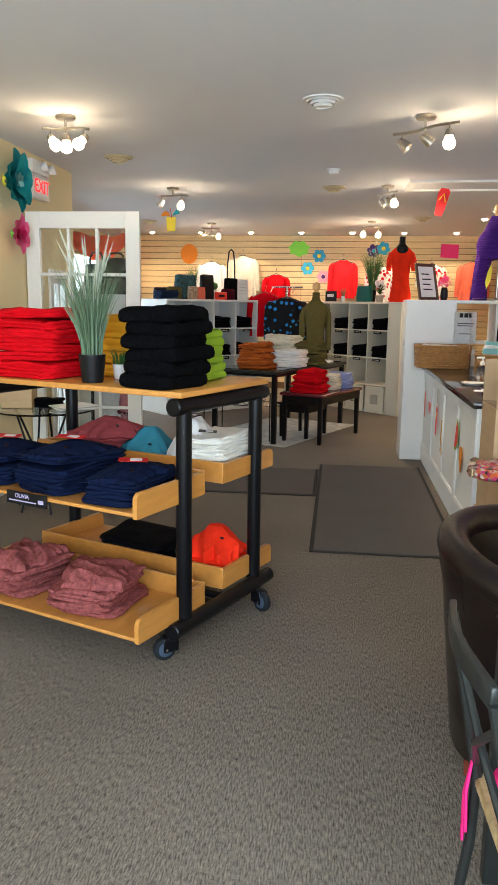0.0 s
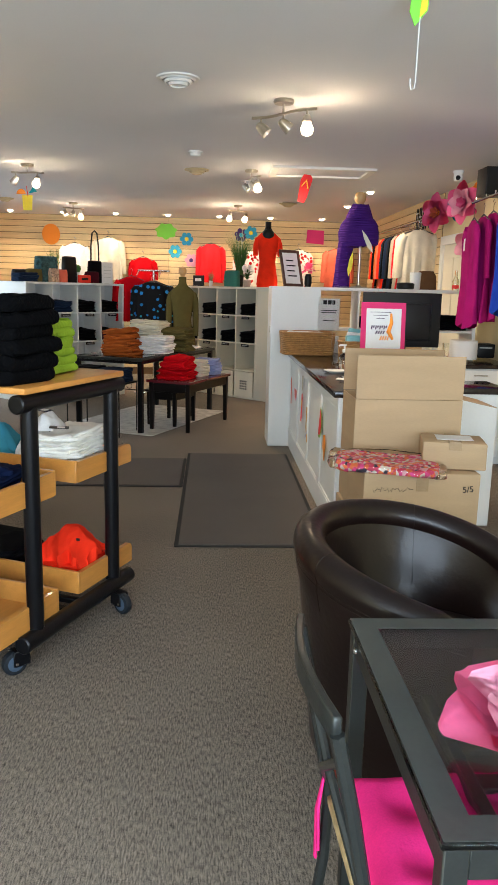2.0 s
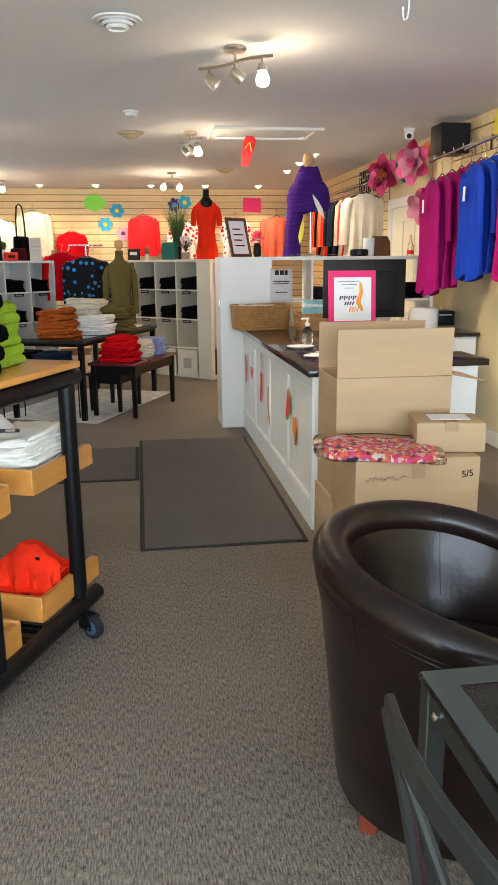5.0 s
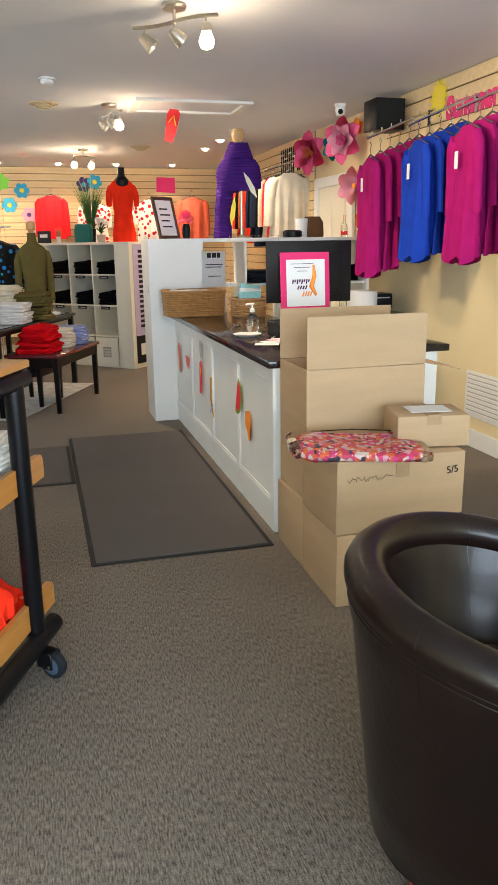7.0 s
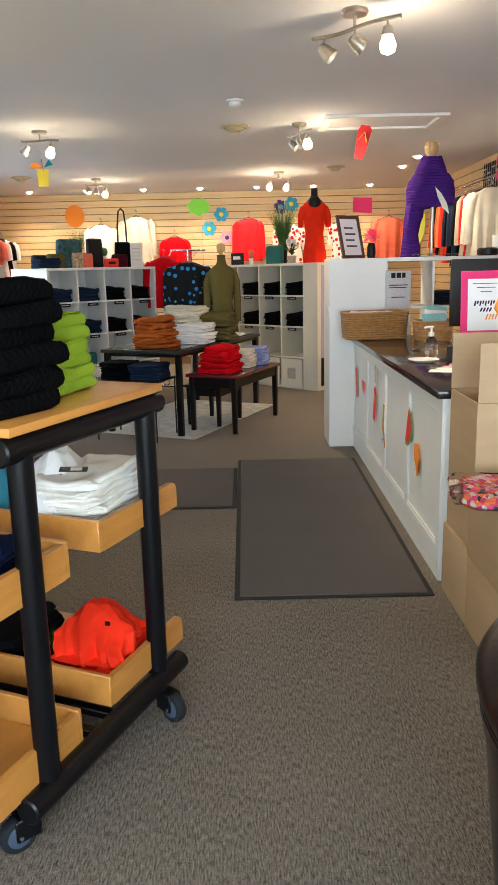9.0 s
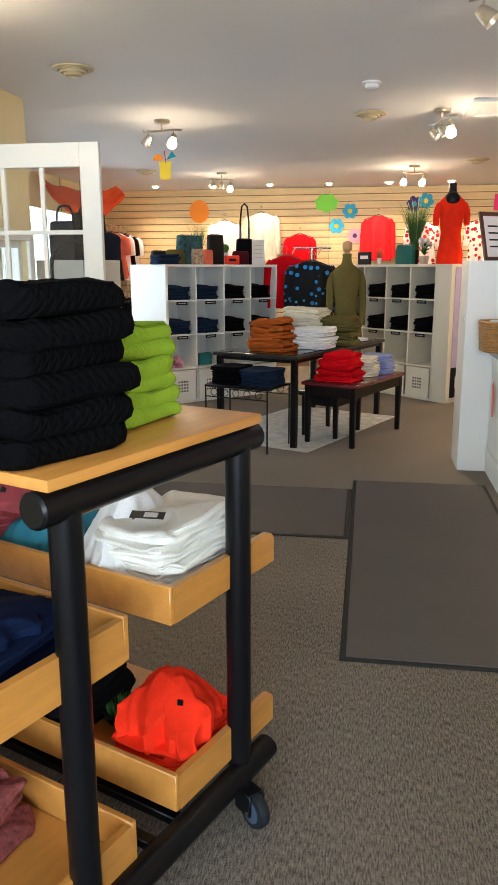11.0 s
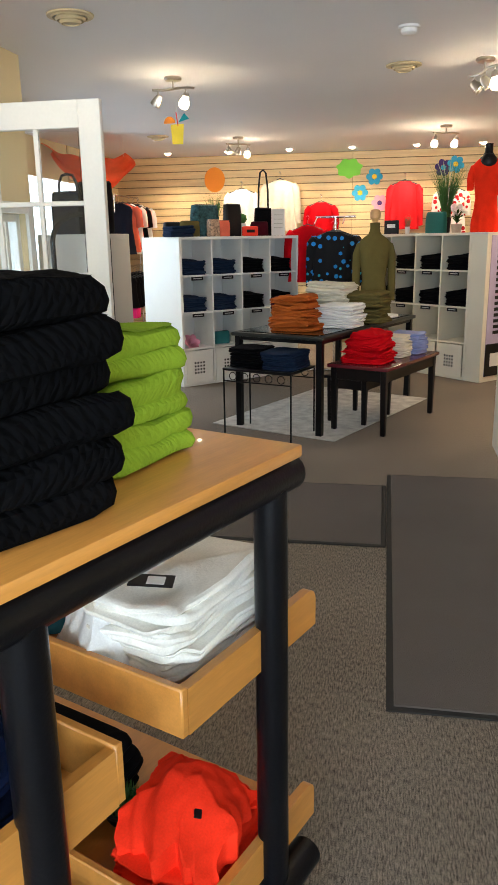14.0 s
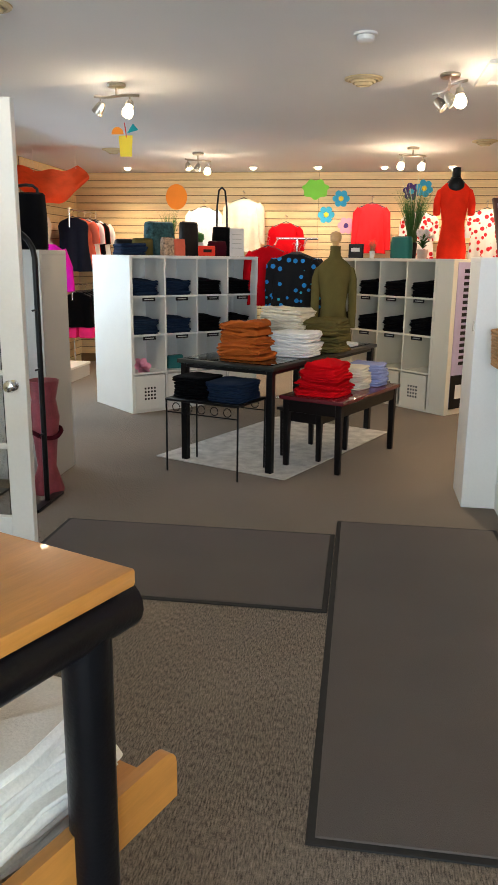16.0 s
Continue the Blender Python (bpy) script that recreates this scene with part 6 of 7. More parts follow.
part("slice", plate([(-0.07 + 0.07 * math.cos(a), 0.11 + 0.07 * math.sin(a)) for a in [3.14 * q / 12 for q in range(13)]], 0.005), paper("orangepaper"), dr, "", pose(-0.02, -0.006, 0))
part("umbrella", plate([(0.02, 0.12), (0.15, 0.15), (0.09, 0.21)], 0.005), paper("tealpaper"), dr, "", pose(0, -0.006, 0))
part("straw", tube([(0.01, 0.002, 0.08), (-0.01, 0.002, 0.22)], 0.006, 6), paper("scarlet"), dr)
part("string", tube([(0, 0.002, 0.10), (0, 0.002, 0.34)], 0.001, 5), PLASTICW, dr)
kt = thing("ceiling_streamer", "striped paper cut-out hanging on a white hook from the ceiling", "paper decoration", pose(1.285, 3.33, CEIL - 0.14, 0, 0, 10))
part("fin", plate([(-0.02, 0.14), (0.05, 0.14), (0.045, 0.06), (-0.005, 0.0), (-0.03, 0.05)], 0.004), paper("greenpaper"), kt)
part("stripe", plate([(0.02, 0.14), (0.045, 0.14), (0.04, 0.06), (0.01, 0.03)], 0.003), paper("yellowpaper"), kt, "", pose(0, -0.004, 0))
part("hook", tube([(0.015, 0.002, 0.05), (0.012, 0.002, -0.20), (0.008, 0.002, -0.225), (-0.004, 0.002, -0.23), (-0.010, 0.002, -0.21), (-0.010, 0.002, -0.19)], 0.003, 8), PLASTICW, kt)

# exit sign with emergency heads
ex = thing("exit_sign", "white emergency exit sign with red letters and twin lamps", "exit sign", pose(X_LN, 6.28, 2.295))
part("housing", block(0, 0.07, -0.17, 0.17, 0.0, 0.19, 0.006, seg=2), PLASTICW, ex)
part("battery_box", block(0, 0.075, -0.18, 0.17, 0.195, 0.30, 0.006, seg=2), PLASTICW, ex)
part("face", block(0.07, 0.073, -0.14, 0.14, 0.025, 0.165, 0.002), PAPER, ex)
words("EXIT", 0.15, REDGLOW, ex, pose(0.0745, 0, 0.095, 90, 0, 90))
for y in (-0.02, 0.15):
    part("lamp_head", lathe([(0.018, 0.0), (0.03, 0.01), (0.042, 0.05), (0.038, 0.055), (0.004, 0.058)], 16), PLASTICW, ex, "", pose(0.075, y, 0.245, 0, 70, 20))
sk = thing("loudspeaker", "black wall loudspeaker under the ceiling", "loudspeaker", pose(2.90, 7.05, 2.37, 0, 0, 0))
part("cabinet", block(0, 0.26, 0, 0.24, 0, 0.24, 0.008, seg=2), PLASTICK, sk)
part("bracket", block(0.26, 0.298, 0.09, 0.15, 0.08, 0.16, 0.003), PLASTICK, sk)
part("grille", block(0.01, 0.25, -0.006, 0, 0.01, 0.23, 0.003), material("speaker_cloth", (0.02, 0.02, 0.02), 0.9), sk)
cc = thing("security_camera", "white dome security camera on the ceiling", "camera", pose(2.84, 7.66, CEIL))
part("base", lathe([(0.05, 0), (0.05, -0.02), (0.04, -0.03)], 20), PLASTICW, cc)
part("dome", lathe([(0.042, -0.03), (0.045, -0.06), (0.035, -0.09), (0.004, -0.102)], 20), PLASTICW, cc)
part("lens", lathe([(0.022, 0), (0.02, 0.012), (0.004, 0.016)], 16), PLASTICK, cc, "", pose(-0.012, -0.035, -0.068, 75, 0, -20))
gr = thing("wall_grille", "white louvred return air grille near the floor", "vent", pose(X_R, 5.62, 0.22, 0, 0, -90))
part("frame", block(-0.33, 0.33, -0.012, 0, 0, 0.34, 0.004), WHITE, gr)
for k in range(9):
    part("slat", block(-0.30, 0.30, -0.022, -0.012, 0.025 + k * 0.033, 0.045 + k * 0.033, 0.002), WHITE, gr)
    # grey strip on the closed frame paints the shade between two slats
    part("slot", block(-0.30, 0.30, -0.0135, -0.0122, 0.046 + k * 0.033, 0.057 + k * 0.033), GREY, gr)

# ---- on and behind the counter ----
ret = thing("counter_return", "white return of the service counter", "counter", pose(1.93, 4.62, 0))
part("body", block(0, 0.42, 0.27, 0.60, 0, 0.879, 0.003), WHITE, ret)
solid("countertop", block(0.705, 1.12, 0.25, 0.66, 0.880, 0.920, 0.006, seg=2), GRANITE, "dark speckled laminate countertop of the return", "countertop", pose(1.277, 4.59, 0))
back = thing("drawer_cabinet", "white drawer cabinet with a dark top against the wall", "cabinet", pose(2.58, 6.72, 0))
part("carcass", block(0, 0.60, 0.02, 0.68, 0, 0.86, 0.003), WHITE, back)
for k in range(4):
    d = part("drawer_front", block(0.01, 0.59, 0.0, 0.018, 0.06 + k * 0.20, 0.25 + k * 0.20, 0.004), WHITE, back)
    part("pull", tube([(0.24, -0.012, 0.20 + k * 0.20), (0.36, -0.012, 0.20 + k * 0.20)], 0.005, 8), NICKEL, d)
solid("countertop", block(-0.03, 0.615, -0.02, 0.70, 0.861, 0.895, 0.005), GRANITE, "dark laminate top of the drawer cabinet", "countertop", pose(2.58, 6.72, 0))
CT = 0.921


def woven_basket(m, w, d, h, flare, label, rows):
    t = thing("wicker_basket", label, "basket", m)

    def ring(z, f, wave, ph):
        pts = []
        n = 64
        for k in range(n + 1):
            a = 2 * math.pi * k / n
            c, s = math.cos(a), math.sin(a)
            x = math.copysign(abs(c) ** 0.45, c) * w / 2 * f
            y = math.copysign(abs(s) ** 0.45, s) * d / 2 * f
            o = 1 + wave * math.sin(16 * a + ph)
            pts.append((x * o, y * o, z))
        return pts
    for r in range(rows):
        z = 0.01 + h * r / (rows - 1) * 0.94
        part("weave", tube(ring(z, 1 + flare * r / rows, 0.012, math.pi * (r % 2)), h / rows * 0.56, 5, caps=False), WICKER, t)
    part("rim", tube(ring(h, 1.0 + flare * 1.08, 0.0, 0), 0.010, 8, caps=False), WICKER, t)
    part("bottom", loft([(0.0, w / 2, d / 2, 0, 0), (0.01, w / 2, d / 2, 0, 0)], 40, power=4.4), WICKER, t)
    for k in range(20):
        a = 2 * math.pi * k / 20
        c, s = math.cos(a), math.sin(a)
        x, y = math.copysign(abs(c) ** 0.45, c) * w / 2, math.copysign(abs(s) ** 0.45, s) * d / 2
        part("stake", tube([(x * 0.985, y * 0.985, 0), (x * (1 + flare) * 0.985, y * (1 + flare) * 0.985, h)], 0.004, 5), WICKER, t)
    return t


woven_basket(pose(1.39, 7.20, CT, 0, 0, 4), 0.46, 0.32, 0.20, 0.06, "honey coloured rectangular wicker basket on the counter", 12)
pile(pose(1.38, 7.20, CT + 0.13), 2, 0.34, 0.22, 0.035, "white", "folded white cloth in the wicker basket", "folded_cloth", "cloth", rough=0.02)
woven_basket(pose(1.79, 6.95, CT, 0, 0, 0), 0.24, 0.22, 0.14, 0.16, "small wicker basket of packets on the counter", 9)
for k, (c, dz) in enumerate((("aqua", 0.0), ("white", 0.02), ("aqua", 0.05))):
    solid("packet", shake(block(-0.09, 0.09, -0.02, 0.02, 0, 0.16, 0.006), 0.006, 12, k), fab(c), f"{c} soft packet in the small basket", "packet", pose(1.79 + 0.01 * k, 6.88 + 0.06 * k, CT + 0.04 + dz, -12, 4 * k, 5), "packets in the basket")
pump = thing("soap_pump", "clear hand sanitiser pump bottle on the counter", "pump bottle", pose(1.50, 5.80, CT))
part("bottle", lathe([(0.036, 0), (0.040, 0.006), (0.040, 0.09), (0.030, 0.115), (0.014, 0.125), (0.014, 0.135)], 24), clear("gel_bottle", (0.95, 0.97, 0.97)), pump)
part("collar", lathe([(0.017, 0.134), (0.017, 0.155), (0.007, 0.157), (0.006, 0.18)], 18), PLASTICW, pump)
part("nozzle", tube([(0.012, 0, 0.185), (-0.035, 0, 0.185), (-0.042, 0, 0.178)], 0.007, 10), PLASTICW, pump)
solid("plate", lathe([(0.05, 0), (0.055, 0.004), (0.088, 0.016), (0.09, 0.019), (0.07, 0.012), (0.004, 0.008)], 28), PLASTICW, "small pale ceramic dish on the counter", "dish", pose(1.41, 5.60, CT))
for k in range(3):
    solid("note_paper", block(-0.07, 0.07, -0.05, 0.05, 0, 0.002), PAPER if k < 2 else paper("palepink"), "loose paper slip on the counter", "paper", pose(1.42 + 0.06 * k, 5.20 + 0.07 * k, CT + 0.0025 * k, 0, 0, 25 * k - 20), "paper slips on the counter")
term = thing("card_terminal", "black card terminal with a cable on the counter", "terminal", pose(1.56, 5.42, CT, 0, 0, 10))
part("body", block(0, 0.12, 0, 0.16, 0, 0.10, 0.008), PLASTICK, term)
part("cable", tube([(0.0, 0.05, 0.01), (-0.05, 0.0, 0.006), (-0.02, -0.08, 0.006), (-0.09, -0.14, 0.006), (-0.02, -0.2, 0.006)], 0.004, 6), PLASTICW, term)
# leaflet and sneeze guard
fs = thing("counter_sign", "white leaflet with black heading bars in a holder", "sign", pose(1.51, 7.40, CT, 0, 0, 2))
part("holder", block(0, 0.21, -0.004, -0.001, 0.16, 0.515, 0.001), ACRYLIC, fs)
part("sheet", block(0.005, 0.205, -0.0008, 0.001, 0.22, 0.51), PAPER, fs)
part("stand", block(0.0, 0.21, 0.002, 0.05, 0.0, 0.16, 0.003), PLASTICW, fs)
for x0, x1, z0, z1 in ((0.045, 0.08, 0.455, 0.495), (0.088, 0.125, 0.455, 0.495), (0.132, 0.16, 0.455, 0.495), (0.03, 0.18, 0.395, 0.402), (0.03, 0.17, 0.375, 0.382), (0.05, 0.16, 0.30, 0.307)):
    part("print_bar", block(x0, x1, -0.0055, -0.0045, z0, z1), INK, fs)
gd = thing("sneeze_guard", "clear acrylic screen standing on the counter", "screen", pose(1.48, 6.30, CT))
g1 = part("sheet", block(0, 0.36, 0, 0.005, 0, 0.62, 0.001), ACRYLIC, gd)
g1.visible_shadow = False
part("foot", block(0.02, 0.06, -0.06, 0.06, 0, 0.01, 0.002), ACRYLIC, gd)
part("foot", block(0.30, 0.34, -0.06, 0.06, 0, 0.01, 0.002), ACRYLIC, gd)
mon = thing("monitor", "black computer monitor seen from behind", "monitor", pose(1.66, 6.0, CT, 0, 0, -3))
part("panel", block(0, 0.60, 0, 0.03, 0.17, 0.58, 0.006, seg=2), PLASTICK, mon)
part("back_bulge", block(0.08, 0.52, -0.035, 0.0, 0.22, 0.50, 0.012, seg=2), PLASTICK, mon)
part("stand", block(0.26, 0.34, -0.03, 0.02, 0.01, 0.26, 0.006), PLASTICK, mon)
part("base", loft([(0.0, 0.13, 0.10, 0.30, 0), (0.012, 0.125, 0.095, 0.30, 0)], 28), PLASTICK, mon)
ps_ = thing("poster_stand", "pink framed poster with an illustrated logo on the counter", "sign", pose(1.485, 5.12, CT + 0.075, -4, 0, 3))
part("board", block(0, 0.30, 0, 0.006, 0.0, 0.44, 0.002), paper("signpink"), ps_)
part("sheet", block(0.035, 0.27, -0.0015, 0, 0.14, 0.40), PAPER, ps_)
part("foot", block(0.02, 0.28, -0.03, 0.06, -0.075, 0.0, 0.004), PLASTICW, ps_)
words("It's FUN, EASY & FREE!!!", 0.021, PAPER, ps_, pose(0.15, -0.002, 0.115, 90, 0, 0))
words("Be the first to know about...", 0.017, PAPER, ps_, pose(0.15, -0.002, 0.09, 90, 0, 0))
LOGO = material("dark_violet_ink", (0.05, 0.01, 0.06), 0.6)
for k in range(8):
    part("logo_stroke", tube([(0.07 + 0.014 * k, -0.003, 0.265 + 0.01 * (k % 2)), (0.075 + 0.014 * k, -0.003, 0.29)], 0.004, 5), LOGO, ps_)
    if k < 4:
        part("logo_stroke", tube([(0.10 + 0.016 * k, -0.003, 0.235), (0.11 + 0.016 * k, -0.003, 0.255)], 0.004, 5), LOGO, ps_)
        part("logo_stroke", tube([(0.13 + 0.016 * k, -0.003, 0.195), (0.14 + 0.016 * k, -0.003, 0.222)], 0.004, 5), paper("orangepaper"), ps_)
part("logo_figure", tube([(0.20, -0.003, 0.37), (0.205, -0.003, 0.31), (0.185, -0.003, 0.25), (0.215, -0.003, 0.20)], [0.006, 0.012, 0.015, 0.008], 6), paper("orangepaper"), ps_)
for k in range(3):
    part("print_bar", block(0.06 + 0.02 * k, 0.20 - 0.02 * k, -0.0025, -0.0015, 0.375 - 0.02 * k, 0.378 - 0.02 * k), LOGO, ps_)
solid("paper_roll", lathe([(0.02, 0.0), (0.12, 0.0), (0.125, 0.004), (0.125, 0.165), (0.12, 0.17), (0.025, 0.17), (0.02, 0.14)], 30), PAPER, "large white paper towel roll on the cabinet", "paper roll", pose(2.80, 7.0, CT))
pr = thing("receipt_printer", "black receipt printer on the cabinet", "printer", pose(2.97, 7.14, CT))
part("body", block(0, 0.18, 0, 0.22, 0, 0.13, 0.012, seg=2), PLASTICK, pr)
part("slot", block(0.03, 0.15, -0.003, 0.0, 0.09, 0.10), GREY, pr)
solid("drinking_glass", lathe([(0.028, 0), (0.030, 0.004), (0.038, 0.13), (0.035, 0.13), (0.027, 0.01), (0.004, 0.008)], 22), GLASS, "clear drinking glass on the cabinet", "glass", pose(2.70, 7.18, CT))
pile(pose(2.86, 7.66, 1.152), 4, 0.30, 0.28, 0.034, "black", "folded black garment in the tall shelf", "folded_trousers", "trousers")
pile(pose(2.10, 7.66, 1.152), 3, 0.30, 0.28, 0.034, "charcoal", "folded charcoal garment in the tall shelf", "folded_trousers", "trousers")
# on top of the tall shelf
SH = 1.536
pf = thing("picture_frame", "dark wooden picture frame leaning on the shelf", "picture frame", pose(1.20, 7.58, SH, -14, 0, 38))
for x0, x1, z0, z1 in ((0, 0.03, 0, 0.36), (0.23, 0.26, 0, 0.36), (0.03, 0.23, 0, 0.03), (0.03, 0.23, 0.33, 0.36)):
    part("frame_side", block(x0, x1, 0, 0.02, z0, z1, 0.004), wood("walnut_frame", (0.09, 0.035, 0.015)), pf)
part("print", block(0.03, 0.23, 0.008, 0.012, 0.03, 0.33), PAPER, pf)
for k in range(4):
    part("print_bar", block(0.07, 0.19 - 0.02 * (k % 2), 0.006, 0.008, 0.10 + 0.05 * k, 0.112 + 0.05 * k), INK, pf)
vs = thing("flower_vase", "magenta flower ball in a dark vase", "flowers", pose(1.43, 7.62, SH))
part("vase", lathe([(0.028, 0), (0.036, 0.03), (0.034, 0.09), (0.025, 0.12)], 18), PLASTICK, vs)
VP = finish("petal", petal_mesh(0.05, 0.045, 0.2, 3, 4), paper("pinkpaper"))
for k in range(26):
    a, b = 2.4 * k, math.acos(1 - 1.7 * k / 26)
    part("petal", VP, None, vs, "", pose(0, 0, 0.16, 0, 0, math.degrees(a)) @ pose(0, 0, 0, 0, math.degrees(b) - 90, 0) @ pose(0.025, 0, 0))
solid("round_speaker", lathe([(0.07, 0), (0.085, 0.01), (0.085, 0.05), (0.07, 0.062), (0.004, 0.064)], 36), PLASTICK, "round black portable speaker on the shelf", "speaker", pose(2.38, 7.6, SH))
solid("paper_cup", lathe([(0.045, 0), (0.05, 0.005), (0.055, 0.16), (0.05, 0.165), (0.04, 0.15)], 24), PLASTICW, "white ceramic tumbler on the shelf", "tumbler", pose(2.50, 7.7, SH))
hb = thing("handbag", "brown leather handbag on the shelf", "handbag", pose(2.61, 7.72, SH))
part("body", loft([(0, 0.10, 0.045, 0, 0), (0.02, 0.105, 0.05, 0, 0), (0.13, 0.10, 0.045, 0, 0), (0.18, 0.07, 0.03, 0, 0)], 28, power=3), fab("brown"), hb)
bt = thing("glass_bottle", "clear glass bottle with a red label on the shelf", "bottle", pose(2.88, 7.62, SH))
part("bottle", lathe([(0.028, 0), (0.032, 0.006), (0.032, 0.09), (0.012, 0.13), (0.012, 0.19)], 20), GLASS, bt)
part("label", lathe([(0.0325, 0.02), (0.0325, 0.05)], 20, caps=False), paper("scarlet"), bt)

# fruit and beach cut-outs on the counter front
def sticker(y, z, pts, color, label, inner=None, icol=None):
    t = thing("paper_sticker", label, "sticker", pose(1.2635, y - 0.01, z + 0.01, 0, 0, -90), "summer stickers on the counter")
    part("shape", plate(pts, 0.0015), paper(color), t)
    if inner:
        part("inner_shape", plate(inner, 0.001), paper(icol), t, "", pose(0, -0.0012, 0))


arc = lambda r, s=1.0: [(r * math.cos(a), -r * s * math.sin(a)) for a in [3.1416 * q / 16 for q in range(17)]]
rot = lambda pts, d: [(x * math.cos(radians(d)) - z * math.sin(radians(d)), x * math.sin(radians(d)) + z * math.cos(radians(d))) for x, z in pts]
sole = [(-0.03, -0.12), (0.03, -0.12), (0.045, -0.02), (0.04, 0.10), (0.0, 0.13), (-0.04, 0.10), (-0.035, -0.02)]
sticker(7.26, 0.56, rot(sole, 10), "coral", "coral sandal paper cut-out on the counter front")
sticker(6.88, 0.62, arc(0.10), "palepink", "pale pink melon slice cut-out on the counter front", arc(0.08), "coral")
sticker(6.40, 0.53, rot(sole, -8), "scarlet", "red flip-flop cut-out on the counter front", rot([(-0.02, 0.0), (0, 0.08), (0.02, 0.0), (0, 0.06)], -8), "yellowpaper")
sticker(6.38, 0.74, rot([(-0.02, -0.06), (0.02, -0.06), (0.03, 0.06), (-0.03, 0.06)], 5), "sand", "straw coloured drink cut-out on the counter front")
sticker(6.04, 0.45, rot([(-0.05, -0.02), (0.04, -0.14), (0.06, -0.12), (0.0, 0.0), (0.02, 0.14), (-0.03, 0.14)], 0), "mustard", "yellow deck chair cut-out on the counter front", [(-0.05, -0.10), (0.05, -0.04), (0.05, -0.06), (-0.05, -0.12)], "lilac")
sticker(5.334, 0.60, rot(arc(0.115), 70), "lime", "watermelon slice cut-out on the counter front", rot(arc(0.095), 70), "scarlet")
sticker(5.08, 0.47, rot([(-0.045, 0.08), (0.045, 0.08), (0.065, 0.0), (0.02, -0.045), (0.02, -0.09), (-0.02, -0.09), (-0.02, -0.045), (-0.065, 0.0)], 12), "orangepaper", "orange ice lolly cut-out on the counter front")


# ---- bags and signs on the cube units ----
def boxbag(m, w, d, h, mat, label, name="handbag", handle=0.0, category="handbag", round_=3.2):
    t = thing(name, label, category, m)
    part("body", shake(loft([(0, w / 2 * 0.96, d / 2, 0, 0), (0.015, w / 2, d / 2, 0, 0), (h * 0.6, w / 2, d / 2, 0, 0), (h - 0.012, w / 2 * 0.95, d / 2 * 0.8, 0, 0), (h, w / 2 * 0.88, d / 2 * 0.55, 0, 0)], 32, power=round_), 0.004, 14, w), mat, t)
    part("zip", block(-w * 0.36, w * 0.36, -0.004, 0.004, h, h + 0.004, 0.001), PLASTICK, t)
    if handle:
        q = w * 0.30
        part("strap", tube([(-q, 0, h - 0.01), (-q * 0.95, 0, h + handle * 0.5), (-q * 0.6, 0, h + handle * 0.92), (0, 0, h + handle), (q * 0.6, 0, h + handle * 0.92), (q * 0.95, 0, h + handle * 0.5), (q, 0, h - 0.01)], 0.010, 8), PLASTICK, t)
    return t


TZ = 1.531
LEOPARD = material("leopard_print", (0.45, 0.30, 0.20), 0.7, var=0.9, scale=40, fine=60)
TEALP = material("teal_floral_canvas", (0.03, 0.09, 0.10), 0.7, var=0.9, scale=22, fine=50)
pile(UL @ pose(0.09, 0.16, TZ), 4, 0.28, 0.22, 0.026, "denim", "folded denim jeans on the cube shelf", "folded_jeans", "jeans")
boxbag(UL @ pose(0.17, 0.42, TZ), 0.20, 0.12, 0.15, PLASTICK, "black zip pouch on the cube shelf", "pouch")
boxbag(UL @ pose(0.31, 0.30, TZ), 0.22, 0.12, 0.16, fab("olive"), "olive and black zip pouch on the cube shelf", "pouch")
boxbag(UL @ pose(0.56, 0.40, TZ), 0.33, 0.14, 0.33, TEALP, "teal floral weekend bag on the cube shelf", "travel_bag")
boxbag(UL @ pose(0.49, 0.12, TZ), 0.14, 0.09, 0.17, LEOPARD, "leopard print pouch on the cube shelf", "pouch")
boxbag(UL @ pose(0.63, 0.14, TZ), 0.14, 0.09, 0.16, fab("coral"), "coral pink pouch on the cube shelf", "pouch")
boxbag(UL @ pose(0.89, 0.36, TZ), 0.20, 0.10, 0.34, PLASTICK, "tall black handbag on the cube shelf", round_=6)
ls = thing("brand_sign", "orange block sign with a dark lettering bar", "sign", UL @ pose(0.80, 0.02, TZ))
part("board", block(0, 0.20, 0, 0.03, 0, 0.10, 0.012, seg=2), paper("orange"), ls)
part("letter_bar", block(0.05, 0.15, -0.002, 0, 0.035, 0.065), INK, ls)
boxbag(UL @ pose(1.11, 0.16, TZ), 0.21, 0.12, 0.15, fab("maroon"), "maroon quilted handbag on the cube shelf")
boxbag(UL @ pose(1.27, 0.30, TZ), 0.22, 0.12, 0.30, fab("black"), "black tote bag with a tall strap on the cube shelf", "tote_bag", 0.40)
cs = thing("counter_sign", "white leaflet in a clear holder on the cube shelf", "sign", UL @ pose(1.19, 0.04, TZ))
part("sheet", block(0, 0.18, 0, 0.003, 0.0, 0.28), PAPER, cs)
for k in range(4):
    part("print_bar", block(0.03, 0.15, -0.0012, 0, 0.08 + 0.045 * k, 0.086 + 0.045 * k), GREY, cs)
grass_pot(UL @ pose(0.78, 0.55, TZ), 0.05, 0.10, 0.40, 160, "artificial grass in a black pot on the cube shelf", LEAF, 0, PLASTICK, 9)
kn = thing("topiary_ball", "small round green cactus on the cube shelf", "plant", UL @ pose(1.08, 0.45, TZ))
part("pot", lathe([(0.035, 0), (0.045, 0.14), (0.04, 0.14), (0.004, 0.13)], 18), PLASTICW, kn)
bm = bmesh.new()
bmesh.ops.create_icosphere(bm, subdivisions=3, radius=0.055)
for v in bm.verts:
    v.co += v.co.normalized() * 0.012 * noise.noise(v.co * 70) + Vector((0, 0, 0.19))
